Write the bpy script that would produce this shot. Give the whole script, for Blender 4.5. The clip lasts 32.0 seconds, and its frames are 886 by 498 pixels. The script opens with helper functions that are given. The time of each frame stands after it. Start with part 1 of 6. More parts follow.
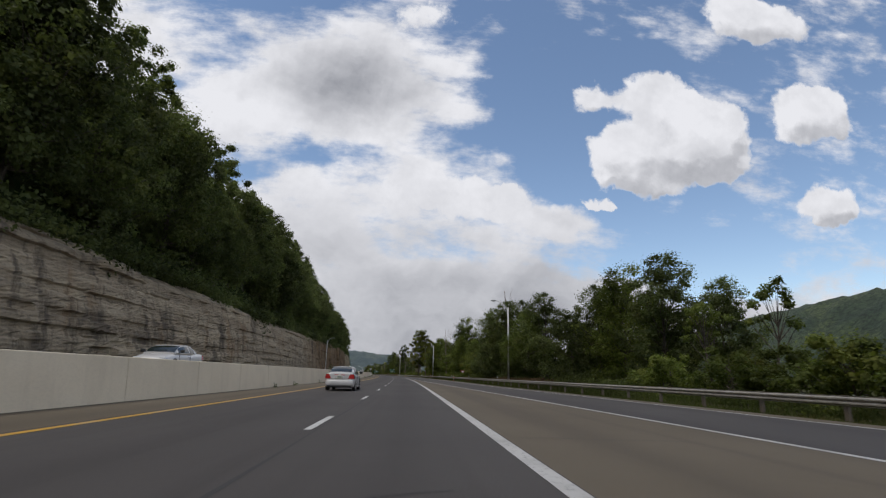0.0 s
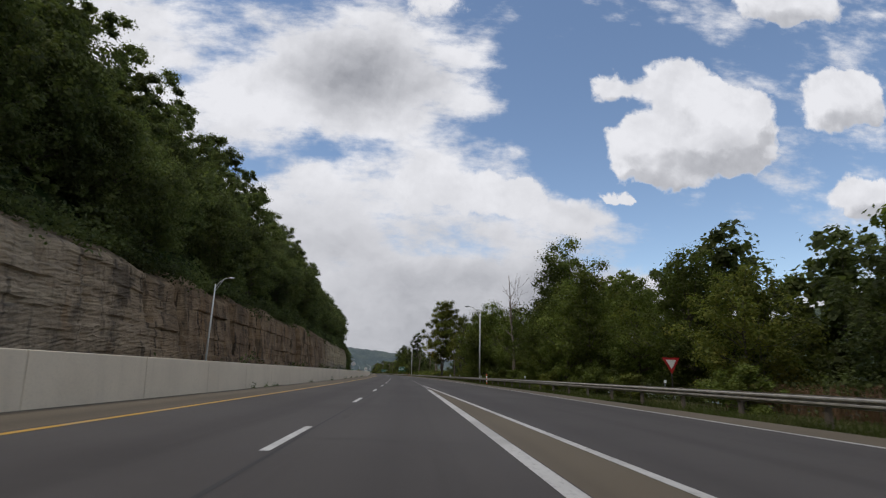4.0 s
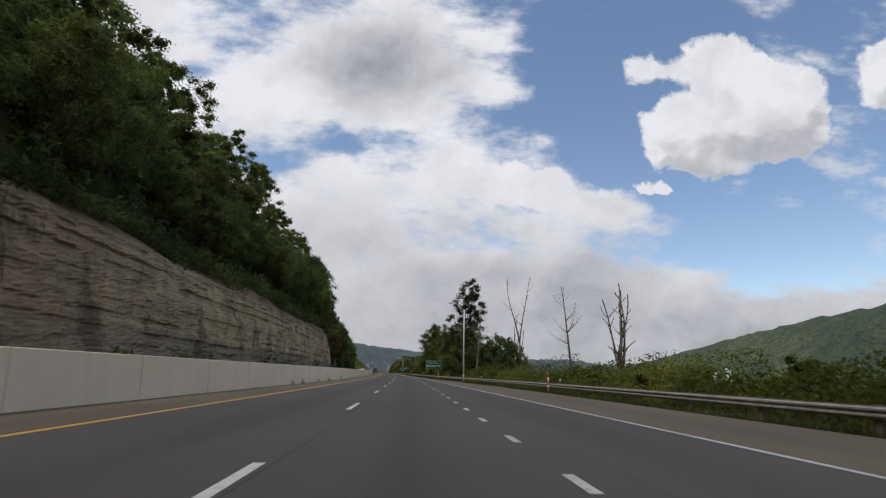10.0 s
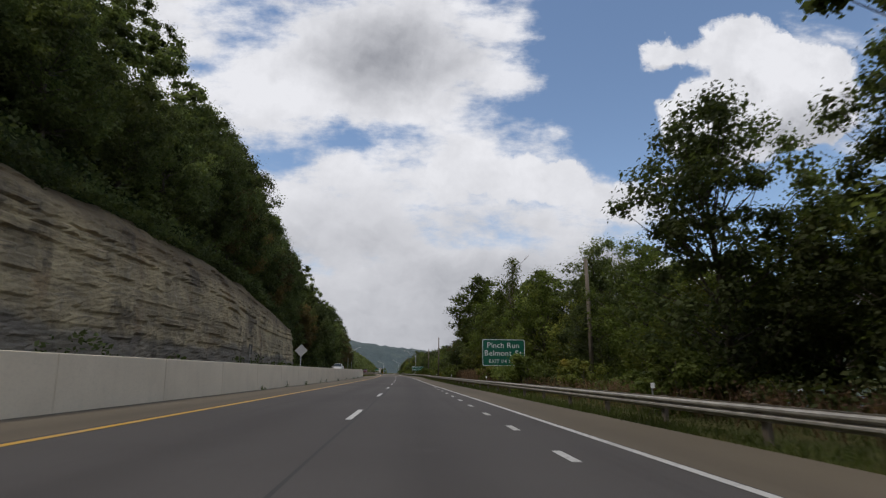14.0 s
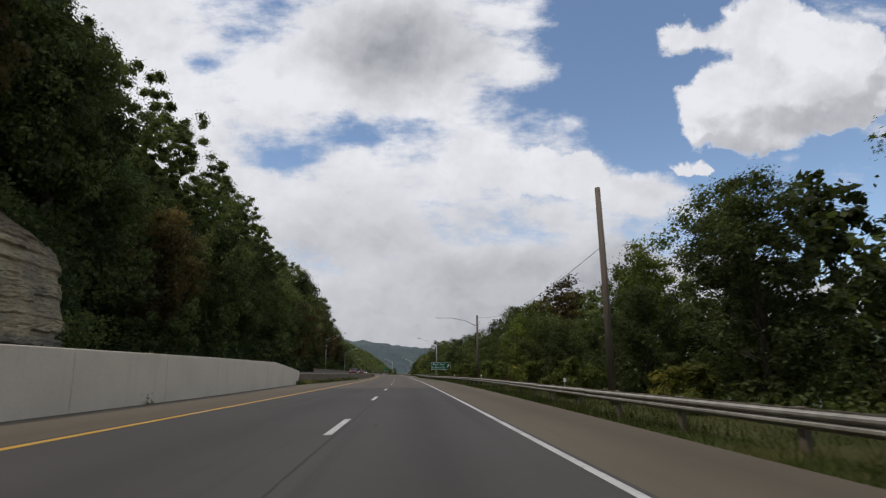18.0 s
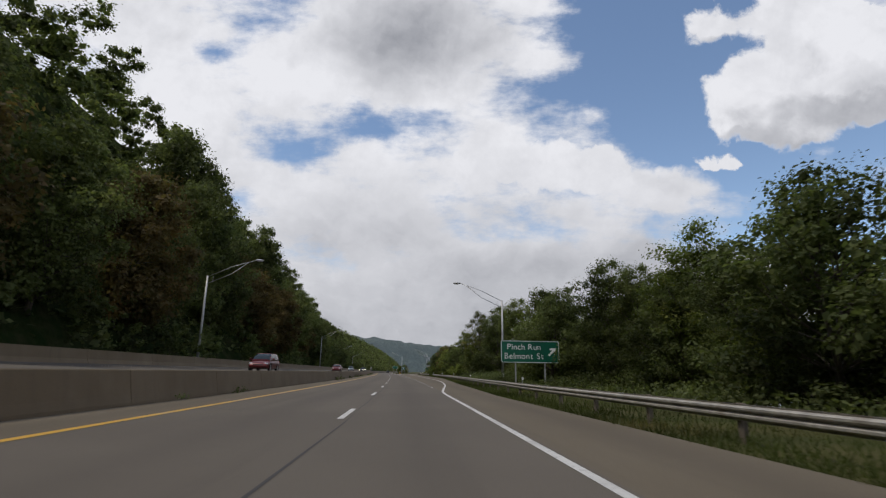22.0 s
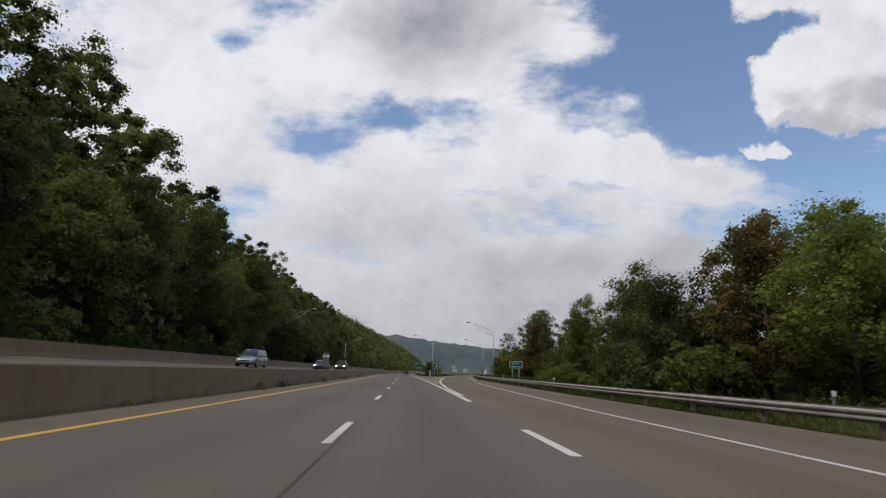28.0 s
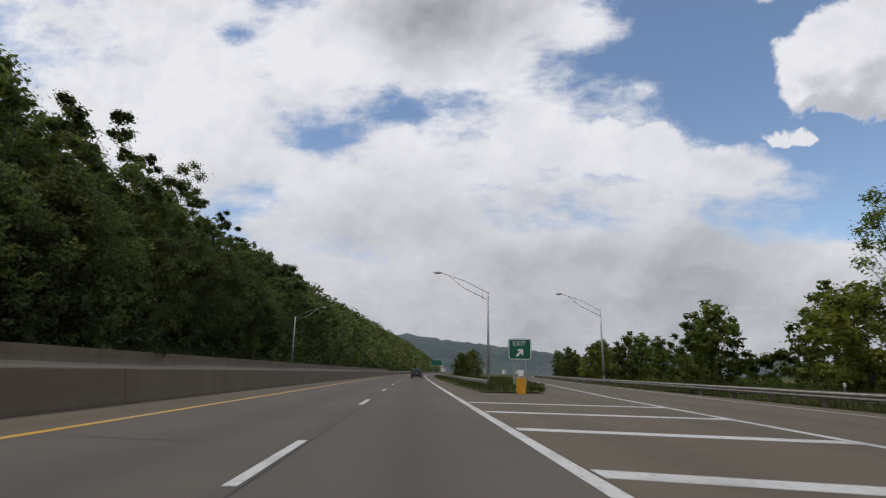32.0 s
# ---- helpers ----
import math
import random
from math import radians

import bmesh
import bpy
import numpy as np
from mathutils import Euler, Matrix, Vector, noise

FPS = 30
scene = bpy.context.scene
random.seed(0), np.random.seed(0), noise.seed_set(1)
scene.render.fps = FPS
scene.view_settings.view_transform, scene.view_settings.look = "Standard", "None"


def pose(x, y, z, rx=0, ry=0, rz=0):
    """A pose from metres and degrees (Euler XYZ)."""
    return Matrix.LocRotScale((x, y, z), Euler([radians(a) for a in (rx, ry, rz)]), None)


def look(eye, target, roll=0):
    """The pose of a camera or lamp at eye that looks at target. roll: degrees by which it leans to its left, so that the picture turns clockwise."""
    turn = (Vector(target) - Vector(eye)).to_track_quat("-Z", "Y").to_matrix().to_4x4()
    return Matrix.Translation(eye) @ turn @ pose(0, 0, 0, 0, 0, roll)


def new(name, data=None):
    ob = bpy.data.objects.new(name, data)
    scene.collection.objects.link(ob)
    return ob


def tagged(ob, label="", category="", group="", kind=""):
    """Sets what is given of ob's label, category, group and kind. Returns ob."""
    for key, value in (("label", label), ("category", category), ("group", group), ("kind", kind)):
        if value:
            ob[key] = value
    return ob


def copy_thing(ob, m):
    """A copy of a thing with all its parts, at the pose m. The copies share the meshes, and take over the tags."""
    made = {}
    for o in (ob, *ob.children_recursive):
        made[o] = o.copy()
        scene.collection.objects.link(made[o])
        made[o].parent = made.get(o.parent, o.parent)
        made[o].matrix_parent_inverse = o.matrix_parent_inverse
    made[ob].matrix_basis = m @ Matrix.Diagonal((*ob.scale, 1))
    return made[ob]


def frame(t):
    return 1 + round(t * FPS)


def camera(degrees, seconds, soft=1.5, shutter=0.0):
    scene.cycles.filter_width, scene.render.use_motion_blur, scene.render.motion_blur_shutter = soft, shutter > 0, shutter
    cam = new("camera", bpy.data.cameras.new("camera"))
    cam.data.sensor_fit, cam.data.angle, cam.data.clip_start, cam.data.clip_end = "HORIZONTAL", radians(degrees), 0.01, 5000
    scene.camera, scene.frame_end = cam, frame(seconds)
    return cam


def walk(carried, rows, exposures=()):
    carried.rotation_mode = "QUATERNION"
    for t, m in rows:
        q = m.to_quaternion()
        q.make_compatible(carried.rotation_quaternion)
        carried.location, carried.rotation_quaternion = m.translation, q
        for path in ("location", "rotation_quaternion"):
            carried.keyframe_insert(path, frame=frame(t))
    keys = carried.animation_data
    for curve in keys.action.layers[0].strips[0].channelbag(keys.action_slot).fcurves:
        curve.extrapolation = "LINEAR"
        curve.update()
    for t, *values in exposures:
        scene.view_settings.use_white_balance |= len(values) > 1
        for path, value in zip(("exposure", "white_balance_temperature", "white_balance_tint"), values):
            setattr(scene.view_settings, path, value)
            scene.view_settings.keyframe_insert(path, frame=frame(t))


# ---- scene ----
cam = camera(82.0, 32.0, soft=1.25, shutter=0.1)

# The road's own frame: s metres along the lane from the start, d metres to the right of it.
SPEED = 25.2
TURN = [(0, 3.3), (1, 3.7), (2, 4.0), (3, 4.2), (5.5, 5.6), (7, 6.2), (9, 7.1), (11, 7.7), (13, 8.5), (15.5, 9.4),
        (17, 10.0), (19, 10.8), (21, 11.6), (23, 12.5), (25, 13.8), (28, 14.3), (30, 14.9), (32, 15.4), (36, 14.6),
        (42, 11.5), (50, 10.0)]
_s = np.arange(-400.0, 4000.0, 1.0)
_h = np.interp(_s / SPEED, [a for a, b in TURN], [b for a, b in TURN])
_h = np.radians(np.convolve(np.pad(_h, 35, mode="edge"), np.ones(71) / 71, "valid"))
_x, _y = np.cumsum(-np.sin(_h)), np.cumsum(np.cos(_h))
_x, _y = _x - _x[400], _y - _y[400]


def head(s):
    return float(np.interp(s, _s, _h))


def P(s, d, z=0.0):
    h = np.interp(s, _s, _h)
    return (float(np.interp(s, _s, _x) + math.cos(h) * d), float(np.interp(s, _s, _y) + math.sin(h) * d), float(z))


def PA(s, d, z):
    """The same for whole arrays."""
    h = np.interp(s, _s, _h)
    return np.stack([np.interp(s, _s, _x) + np.cos(h) * d, np.interp(s, _s, _y) + np.sin(h) * d, z + 0 * h], -1)


# seconds, offset from the lane's middle, yaw, pitch, roll
DRIVE = [(0, 0.4, -0.3, 13.9, -1.3), (1, 0.4, 0.1, 13.9, -1.4), (2, 0.4, 0.4, 13.9, -1.5), (3, 0.45, 0.6, 13.8, -1.5),
         (4.2, 0.45, 1.3, 13.8, -1.2), (5.5, 0.45, 2.1, 13.7, -0.9), (6, 0.45, 2.3, 13.7, -1.1), (7, 0.4, 2.7, 13.7, -1.2),
         (8, 0.4, 3.0, 13.7, -1.5), (9, 0.35, 3.6, 13.7, -1.1), (10, 0.25, 3.9, 13.7, -1.2), (11, 0.15, 4.1, 13.7, -1.2),
         (12, 0.05, 4.4, 13.7, -0.9), (13, -0.05, 4.9, 13.7, -0.9), (14.2, -0.1, 5.4, 13.7, -0.5), (15.5, -0.15, 5.9, 13.7, -0.1),
         (16, -0.15, 6.0, 13.7, 0.0), (17, -0.1, 6.4, 13.7, 0.1), (18, -0.05, 6.8, 13.7, 0.0), (19, 0, 7.2, 13.6, 0.0),
         (20, 0, 7.6, 13.6, 0.1), (21, 0, 8.0, 13.6, -0.3), (22, 0, 8.2, 13.6, -0.8), (23, 0, 8.8, 13.6, -1.3),
         (24, -0.1, 9.8, 13.6, -1.5), (25, -0.2, 10.4, 13.6, -1.5), (26.5, -0.3, 10.6, 13.6, -1.6), (28, -0.3, 10.7, 13.6, -1.5),
         (29, -0.15, 11.1, 13.6, -1.5), (30, 0, 11.5, 13.6, -1.5), (31, 0.1, 11.7, 13.6, -1.0), (32, 0.2, 12.0, 13.6, -1.0)]
EYE = 1.08
walk(cam, [(t, pose(*P(SPEED * t, d, EYE), 90 + pitch, roll, yaw)) for t, d, yaw, pitch, roll in DRIVE])

# ---- light ----
SUN_UP, SUN_FROM = 65.0, 128.0   # degrees above the horizon; bearing to the left of straight ahead
scene.view_settings.exposure = 0.08
world = bpy.data.worlds.new("sky")
scene.world = world
world.use_nodes = True
wn = world.node_tree.nodes
sky = wn.new("ShaderNodeTexSky")
sky.sky_type, sky.sun_disc = "NISHITA", False
sky.sun_elevation, sky.sun_rotation = radians(SUN_UP), radians(-SUN_FROM)
sky.air_density, sky.dust_density, sky.ozone_density = 0.95, 0.1, 0.0
wn["Background"].inputs["Strength"].default_value = 0.138
world.node_tree.links.new(sky.outputs[0], wn["Background"].inputs["Color"])
lamp = bpy.data.lights.new("sun", "SUN")
lamp.energy, lamp.angle, lamp.color = 3.2, radians(6), (1.0, 0.91, 0.77)
sun = new("sun", lamp)
sun.matrix_world = look((0, 0, 0), (math.sin(radians(SUN_FROM)) * math.cos(radians(SUN_UP)),
                                    -math.cos(radians(SUN_FROM)) * math.cos(radians(SUN_UP)), -math.sin(radians(SUN_UP))))


# ---- materials ----
class Nodes:
    """A node material in the making."""

    def __init__(self, name, rough=0.8, metal=0.0, colour=(0.5, 0.5, 0.5), spec=None):
        self.m = bpy.data.materials.new(name)
        self.m.use_nodes = True
        self.t = self.m.node_tree
        self.bsdf = self.t.nodes["Principled BSDF"]
        self.out = self.t.nodes["Material Output"]
        self.bsdf.inputs["Roughness"].default_value = rough
        self.bsdf.inputs["Metallic"].default_value = metal
        self.bsdf.inputs["Base Color"].default_value = (*colour, 1)
        if spec is not None:
            self.bsdf.inputs["Specular IOR Level"].default_value = spec

    def put(self, socket, value):
        if isinstance(value, bpy.types.NodeSocket):
            self.t.links.new(value, socket)
        elif isinstance(value, (tuple, list)):
            socket.default_value = (*value, 1) if len(value) == 3 and len(socket.default_value) == 4 else value
        else:
            socket.default_value = value

    def where(self):
        return self.t.nodes.new("ShaderNodeNewGeometry").outputs["Position"]

    def local(self):
        return self.t.nodes.new("ShaderNodeTexCoord").outputs["Object"]

    def noise(self, scale, detail=4.0, rough=0.55, at=None, stretch=None):
        n = self.t.nodes.new("ShaderNodeTexNoise")
        at = at or self.where()
        if stretch:
            at = self.vec("MULTIPLY", at, stretch)
        self.t.links.new(at, n.inputs["Vector"])
        n.inputs["Scale"].default_value, n.inputs["Detail"].default_value, n.inputs["Roughness"].default_value = scale, detail, rough
        return n.outputs["Fac"]

    def vec(self, op, a, b=None, c=None):
        n = self.t.nodes.new("ShaderNodeVectorMath")
        n.operation = op
        for i, v in enumerate((a, b, c)):
            if v is not None:
                self.put(n.inputs[i], v)
        return n.outputs["Value" if op in ("LENGTH", "DOT_PRODUCT") else "Vector"]

    def math(self, op, a, b=0.0, clamp=False):
        n = self.t.nodes.new("ShaderNodeMath")
        n.operation, n.use_clamp = op, clamp
        self.put(n.inputs[0], a)
        self.put(n.inputs[1], b)
        return n.outputs[0]

    def ramp(self, value, lo, hi, a=0.0, b=1.0, smooth=True):
        n = self.t.nodes.new("ShaderNodeMapRange")
        n.interpolation_type = "SMOOTHSTEP" if smooth else "LINEAR"
        for k, v in (("Value", value), ("From Min", lo), ("From Max", hi), ("To Min", a), ("To Max", b)):
            self.put(n.inputs[k], v)
        return n.outputs[0]

    def mix(self, fac, a, b, kind="MIX"):
        n = self.t.nodes.new("ShaderNodeMix")
        n.data_type, n.blend_type = "RGBA", kind
        self.put(n.inputs["Factor"], fac)
        self.put(n.inputs[6], a)
        self.put(n.inputs[7], b)
        return n.outputs[2]

    def axis(self, vector, i):
        n = self.t.nodes.new("ShaderNodeSeparateXYZ")
        self.t.links.new(vector, n.inputs[0])
        return n.outputs[i]

    def random(self):
        return self.t.nodes.new("ShaderNodeObjectInfo").outputs["Random"]

    def island(self):
        return self.t.nodes.new("ShaderNodeNewGeometry").outputs["Random Per Island"]

    def colour(self, c):
        self.put(self.bsdf.inputs["Base Color"], c)
        return self

    def rough(self, r):
        self.put(self.bsdf.inputs["Roughness"], r)
        return self

    def bump(self, height, strength=0.4, distance=0.05):
        n = self.t.nodes.new("ShaderNodeBump")
        n.inputs["Strength"].default_value, n.inputs["Distance"].default_value = strength, distance
        self.t.links.new(height, n.inputs["Height"])
        self.t.links.new(n.outputs[0], self.bsdf.inputs["Normal"])
        return self


def road_material(name, base, light, dark, patch=0.5):
    n = Nodes(name, 0.85, spec=0.3)
    big = n.noise(0.12, 5)
    lane = n.t.nodes.new("ShaderNodeUVMap").outputs[0]
    streak = n.noise(1.0, 4, at=lane, stretch=(1.5, 0.03, 1.0))
    track = n.math("ABSOLUTE", n.math("SINE", n.math("MULTIPLY", n.math("SUBTRACT", n.axis(lane, 0), 0.28), math.pi / 3.6)))
    fine = n.noise(38, 3, 0.7)
    c = n.mix(n.ramp(big, 0.35, 0.68), base, light)
    c = n.mix(n.ramp(streak, 0.5, 0.75, 0, patch), c, dark)
    c = n.mix(n.ramp(n.math("MULTIPLY", n.math("SUBTRACT", 1.0, track), n.noise(0.05, 4)), 0.1, 0.5, 0, 0.5), c, dark)
    c = n.mix(n.ramp(n.noise(0.9, 6, 0.65), 0.58, 0.7, 0, 0.35), c, light)
    c = n.mix(n.ramp(fine, 0.3, 0.75, 0, 0.55), c, dark)
    return n.colour(c).bump(fine, 0.35, 0.01).m


M = {}
M["asphalt"] = road_material("asphalt", (0.071, 0.063, 0.058), (0.089, 0.080, 0.074), (0.046, 0.040, 0.037))
M["old_asphalt"] = road_material("old_asphalt", (0.106, 0.090, 0.072), (0.129, 0.110, 0.088), (0.076, 0.064, 0.052), 0.45)
M["shoulder"] = road_material("shoulder", (0.122, 0.098, 0.066), (0.147, 0.12, 0.083), (0.08, 0.064, 0.045))
M["old_shoulder"] = road_material("old_shoulder", (0.126, 0.102, 0.069), (0.144, 0.117, 0.081), (0.090, 0.072, 0.050))
M["tar_patch"] = road_material("tar_patch", (0.062, 0.056, 0.05), (0.078, 0.07, 0.062), (0.042, 0.038, 0.035))
M["sealant"] = Nodes("sealant", 0.95, colour=(0.042, 0.04, 0.039)).m


def paint_material(name, colour, worn):
    n = Nodes(name, 0.6)
    w = n.ramp(n.noise(9, 6, 0.7), 0.52, 0.68, 0, worn)
    w2 = n.ramp(n.noise(0.6, 3), 0.45, 0.7, 0, worn * 0.7)
    c = n.mix(w, colour, (0.2, 0.19, 0.175))
    c = n.mix(w2, c, (0.3, 0.285, 0.26))
    return n.colour(c).m


M["white_paint"] = paint_material("white_paint", (0.55, 0.54, 0.515), 0.85)
M["worn_paint"] = paint_material("worn_paint", (0.5, 0.485, 0.455), 0.95)
M["yellow_paint"] = paint_material("yellow_paint", (0.52, 0.29, 0.022), 0.5)


def concrete_material(name, a, b, stain, amount):
    n = Nodes(name, 0.85)
    c = n.mix(n.ramp(n.noise(0.5, 5), 0.35, 0.7), a, b)
    drip = n.noise(1.0, 5, 0.6, stretch=(2.2, 2.2, 0.18))
    c = n.mix(n.ramp(drip, 0.5, 0.72, 0, amount), c, stain)
    c = n.mix(n.ramp(n.noise(14, 5, 0.65), 0.4, 0.8, 0, 0.25), c, stain)
    return n.colour(c).bump(n.noise(20, 4), 0.25, 0.02).m


M["white_concrete"] = concrete_material("white_concrete", (0.75, 0.65, 0.49), (0.69, 0.595, 0.445), (0.4, 0.335, 0.245), 0.12)
M["brown_concrete"] = concrete_material("brown_concrete", (0.15, 0.106, 0.058), (0.178, 0.13, 0.076), (0.092, 0.066, 0.04), 0.3)

n = Nodes("limestone", 0.95, spec=0.15)
pos = n.where()
along = n.axis(pos, 1)
sag = n.math("MULTIPLY", n.math("SUBTRACT", n.noise(0.07, 4), 0.5), 2.6)
cb = n.t.nodes.new("ShaderNodeCombineXYZ")
n.t.links.new(sag, cb.inputs[2])
beds = n.vec("ADD", pos, cb.outputs[0])
z = n.axis(beds, 2)
brown = n.math("MULTIPLY", n.ramp(along, 120, 165), n.ramp(along, 305, 255))
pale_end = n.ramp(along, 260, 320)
band = n.noise(1.0, 6, 0.65, at=beds, stretch=(0.05, 0.05, 0.8))
c = n.mix(n.ramp(band, 0.38, 0.62), (0.29, 0.232, 0.16), (0.45, 0.37, 0.26))
sand = n.mix(n.ramp(n.noise(0.35, 6, 0.62, stretch=(1.0, 1.0, 0.8)), 0.36, 0.64), (0.17, 0.12, 0.08), (0.31, 0.232, 0.16))
c = n.mix(brown, c, sand)
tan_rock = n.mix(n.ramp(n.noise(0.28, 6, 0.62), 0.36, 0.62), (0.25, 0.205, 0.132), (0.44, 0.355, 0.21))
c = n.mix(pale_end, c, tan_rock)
block = n.noise(0.5, 6, 0.65, at=beds, stretch=(0.5, 0.5, 2.2))
c = n.mix(n.ramp(block, 0.52, 0.7, 0, 0.45), c, (0.12, 0.1, 0.08))
rust = n.noise(0.3, 5, 0.6, stretch=(1.0, 1.0, 0.3))
c = n.mix(n.ramp(rust, 0.55, 0.7, 0, 0.6), c, (0.25, 0.15, 0.075))
pale = n.noise(0.8, 6, 0.68, stretch=(1.0, 1.0, 0.55))
c = n.mix(n.ramp(pale, 0.56, 0.7, 0, 0.65), c, (0.4, 0.335, 0.24))
bed = n.noise(1.0, 7, 0.72, at=beds, stretch=(0.16, 0.16, 3.0))
c = n.mix(n.ramp(bed, 0.57, 0.65, 0, 0.6), c, (0.095, 0.082, 0.066))
drip = n.noise(1.0, 6, 0.65, stretch=(0.9, 0.9, 0.1))
c = n.mix(n.math("MULTIPLY", n.ramp(drip, 0.52, 0.68, 0, 0.75), n.ramp(along, 310, 250, 0.25, 1.0)), c, (0.075, 0.06, 0.048))
# upright cracks: the shade inside them painted as near-black colour
split = n.noise(1.0, 3, 0.5, stretch=(1.5, 1.5, 0.11))
c = n.mix(n.math("MULTIPLY", n.ramp(split, 0.612, 0.638, 0, 0.9), brown), c, (0.025, 0.02, 0.016))
low = n.math("ADD", z, n.math("MULTIPLY", n.noise(0.05, 4), 4.0))
c = n.mix(n.math("MULTIPLY", n.ramp(low, 6.6, 5.8, 0.0, 0.7), n.ramp(along, 230, 340)), c, n.mix(n.ramp(bed, 0.4, 0.6), (0.115, 0.107, 0.1), (0.2, 0.182, 0.16)))
soil = n.ramp(n.math("ADD", z, n.math("MULTIPLY", n.noise(0.3, 5), 3.0)), 12.0, 14.2, 0, 0.7)
c = n.mix(soil, c, (0.14, 0.1, 0.062))
blot = n.noise(0.2, 7, 0.66, stretch=(1.0, 1.0, 0.75))
c = n.mix(n.ramp(blot, 0.53, 0.64, 0, 0.72), c, (0.085, 0.07, 0.054))
fine = n.noise(3.2, 9, 0.74, at=beds, stretch=(0.8, 0.8, 2.2))
c = n.mix(n.ramp(fine, 0.45, 0.72, 0, 0.55), c, (0.09, 0.078, 0.066))
c = n.mix(brown, c, n.mix(1.0, c, (0.86, 0.79, 0.67), "MULTIPLY"))
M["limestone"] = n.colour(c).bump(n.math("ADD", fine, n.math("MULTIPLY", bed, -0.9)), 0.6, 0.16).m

n = Nodes("grass_soil", 1.0, spec=0.05)
c = n.mix(n.ramp(n.noise(0.4, 6), 0.35, 0.65), (0.05, 0.056, 0.02), (0.085, 0.078, 0.034))
c = n.mix(n.ramp(n.noise(6, 6, 0.7), 0.4, 0.7, 0, 0.4), c, (0.05, 0.055, 0.02))
M["grass_soil"] = n.colour(c).bump(n.noise(9, 5), 0.8, 0.1).m

n = Nodes("forest_floor", 1.0, spec=0.0)
c = n.mix(n.ramp(n.noise(0.5, 6), 0.35, 0.65), (0.02, 0.034, 0.011), (0.042, 0.046, 0.02))
M["forest_floor"] = n.colour(c).bump(n.noise(2, 6), 1.0, 0.6).m


def leaf_material(name, a, b, gold, much=0.12):
    n = Nodes(name, 0.6, spec=0.1)
    c = n.mix(n.island(), a, b)
    c = n.mix(n.ramp(n.random(), 0.0, 1.0, 0.0, 0.45), c, (a[0] * 0.6, a[1] * 0.62, a[2] * 0.7))
    c = n.mix(n.ramp(n.noise(0.25, 3), 0.56, 0.72, 0, much * 4), c, gold)
    c = n.mix(1.0, c, n.ramp(n.noise(0.13, 3), 0.36, 0.64, 0.6, 1.55), "MULTIPLY")
    n.colour(c)
    tr = n.t.nodes.new("ShaderNodeBsdfTranslucent")
    n.t.links.new(n.mix(1.0, c, (1.25, 1.35, 0.75), "MULTIPLY"), tr.inputs[0])
    ms = n.t.nodes.new("ShaderNodeMixShader")
    ms.inputs[0].default_value = 0.44
    n.t.links.new(n.bsdf.outputs[0], ms.inputs[1])
    n.t.links.new(tr.outputs[0], ms.inputs[2])
    n.t.links.new(ms.outputs[0], n.out.inputs[0])
    return n.m


M["leaf_green"] = leaf_material("leaf_green", (0.08, 0.103, 0.027), (0.15, 0.172, 0.045), (0.19, 0.18, 0.045))
M["leaf_dark"] = leaf_material("leaf_dark", (0.07, 0.086, 0.036), (0.132, 0.152, 0.056), (0.15, 0.148, 0.05), 0.1)
M["leaf_gold"] = leaf_material("leaf_gold", (0.09, 0.112, 0.028), (0.17, 0.165, 0.04), (0.27, 0.21, 0.045), 0.2)
M["leaf_rust"] = leaf_material("leaf_rust", (0.09, 0.074, 0.034), (0.15, 0.1, 0.042), (0.2, 0.115, 0.046), 0.15)
M["grass"] = leaf_material("grass", (0.05, 0.066, 0.018), (0.09, 0.1, 0.032), (0.15, 0.12, 0.055), 0.2)
M["dry_weed"] = leaf_material("dry_weed", (0.13, 0.075, 0.05), (0.2, 0.13, 0.085), (0.09, 0.1, 0.03), 0.12)

n = Nodes("bark", 0.9)
g = n.noise(3, 6, 0.65, stretch=(2.5, 2.5, 0.35))
M["bark"] = n.colour(n.mix(n.ramp(g, 0.35, 0.65), (0.045, 0.036, 0.028), (0.13, 0.108, 0.085))).bump(g, 0.8, 0.05).m
n = Nodes("dead_wood", 0.85)
g = n.noise(3, 6, 0.65, stretch=(2.5, 2.5, 0.3))
M["dead_wood"] = n.colour(n.mix(n.ramp(g, 0.35, 0.65), (0.11, 0.085, 0.065), (0.27, 0.225, 0.18))).bump(g, 0.7, 0.04).m

n = Nodes("galvanized", 0.6, 0.25)
g = n.noise(3, 5, 0.6)
c = n.mix(n.ramp(g, 0.35, 0.65), (0.31, 0.29, 0.26), (0.43, 0.405, 0.365))
M["galvanized"] = n.colour(n.mix(n.ramp(n.noise(1.2, 6), 0.6, 0.75, 0, 0.5), c, (0.25, 0.2, 0.15))).rough(n.ramp(g, 0.3, 0.7, 0.58, 0.8)).m
M["grey_steel"] = Nodes("grey_steel", 0.5, 0.5, (0.42, 0.42, 0.42)).m
M["white_pole"] = Nodes("white_pole", 0.45, 0.1, (0.66, 0.66, 0.64)).m
M["dark_steel"] = Nodes("dark_steel", 0.6, 0.6, (0.1, 0.09, 0.08)).m
n = Nodes("weathered_wood", 0.85)
g = n.noise(4, 5, 0.6, stretch=(3, 3, 0.25))
M["weathered_wood"] = n.colour(n.mix(g, (0.09, 0.07, 0.055), (0.2, 0.165, 0.13))).m


def plain(name, colour, rough=0.5, metal=0.0, vary=0.12):
    n = Nodes(name, rough, metal)
    dim = tuple(v * (1 - 2 * vary) for v in colour)
    return n.colour(n.mix(n.ramp(n.noise(5, 5), 0.35, 0.7), colour, dim)).m


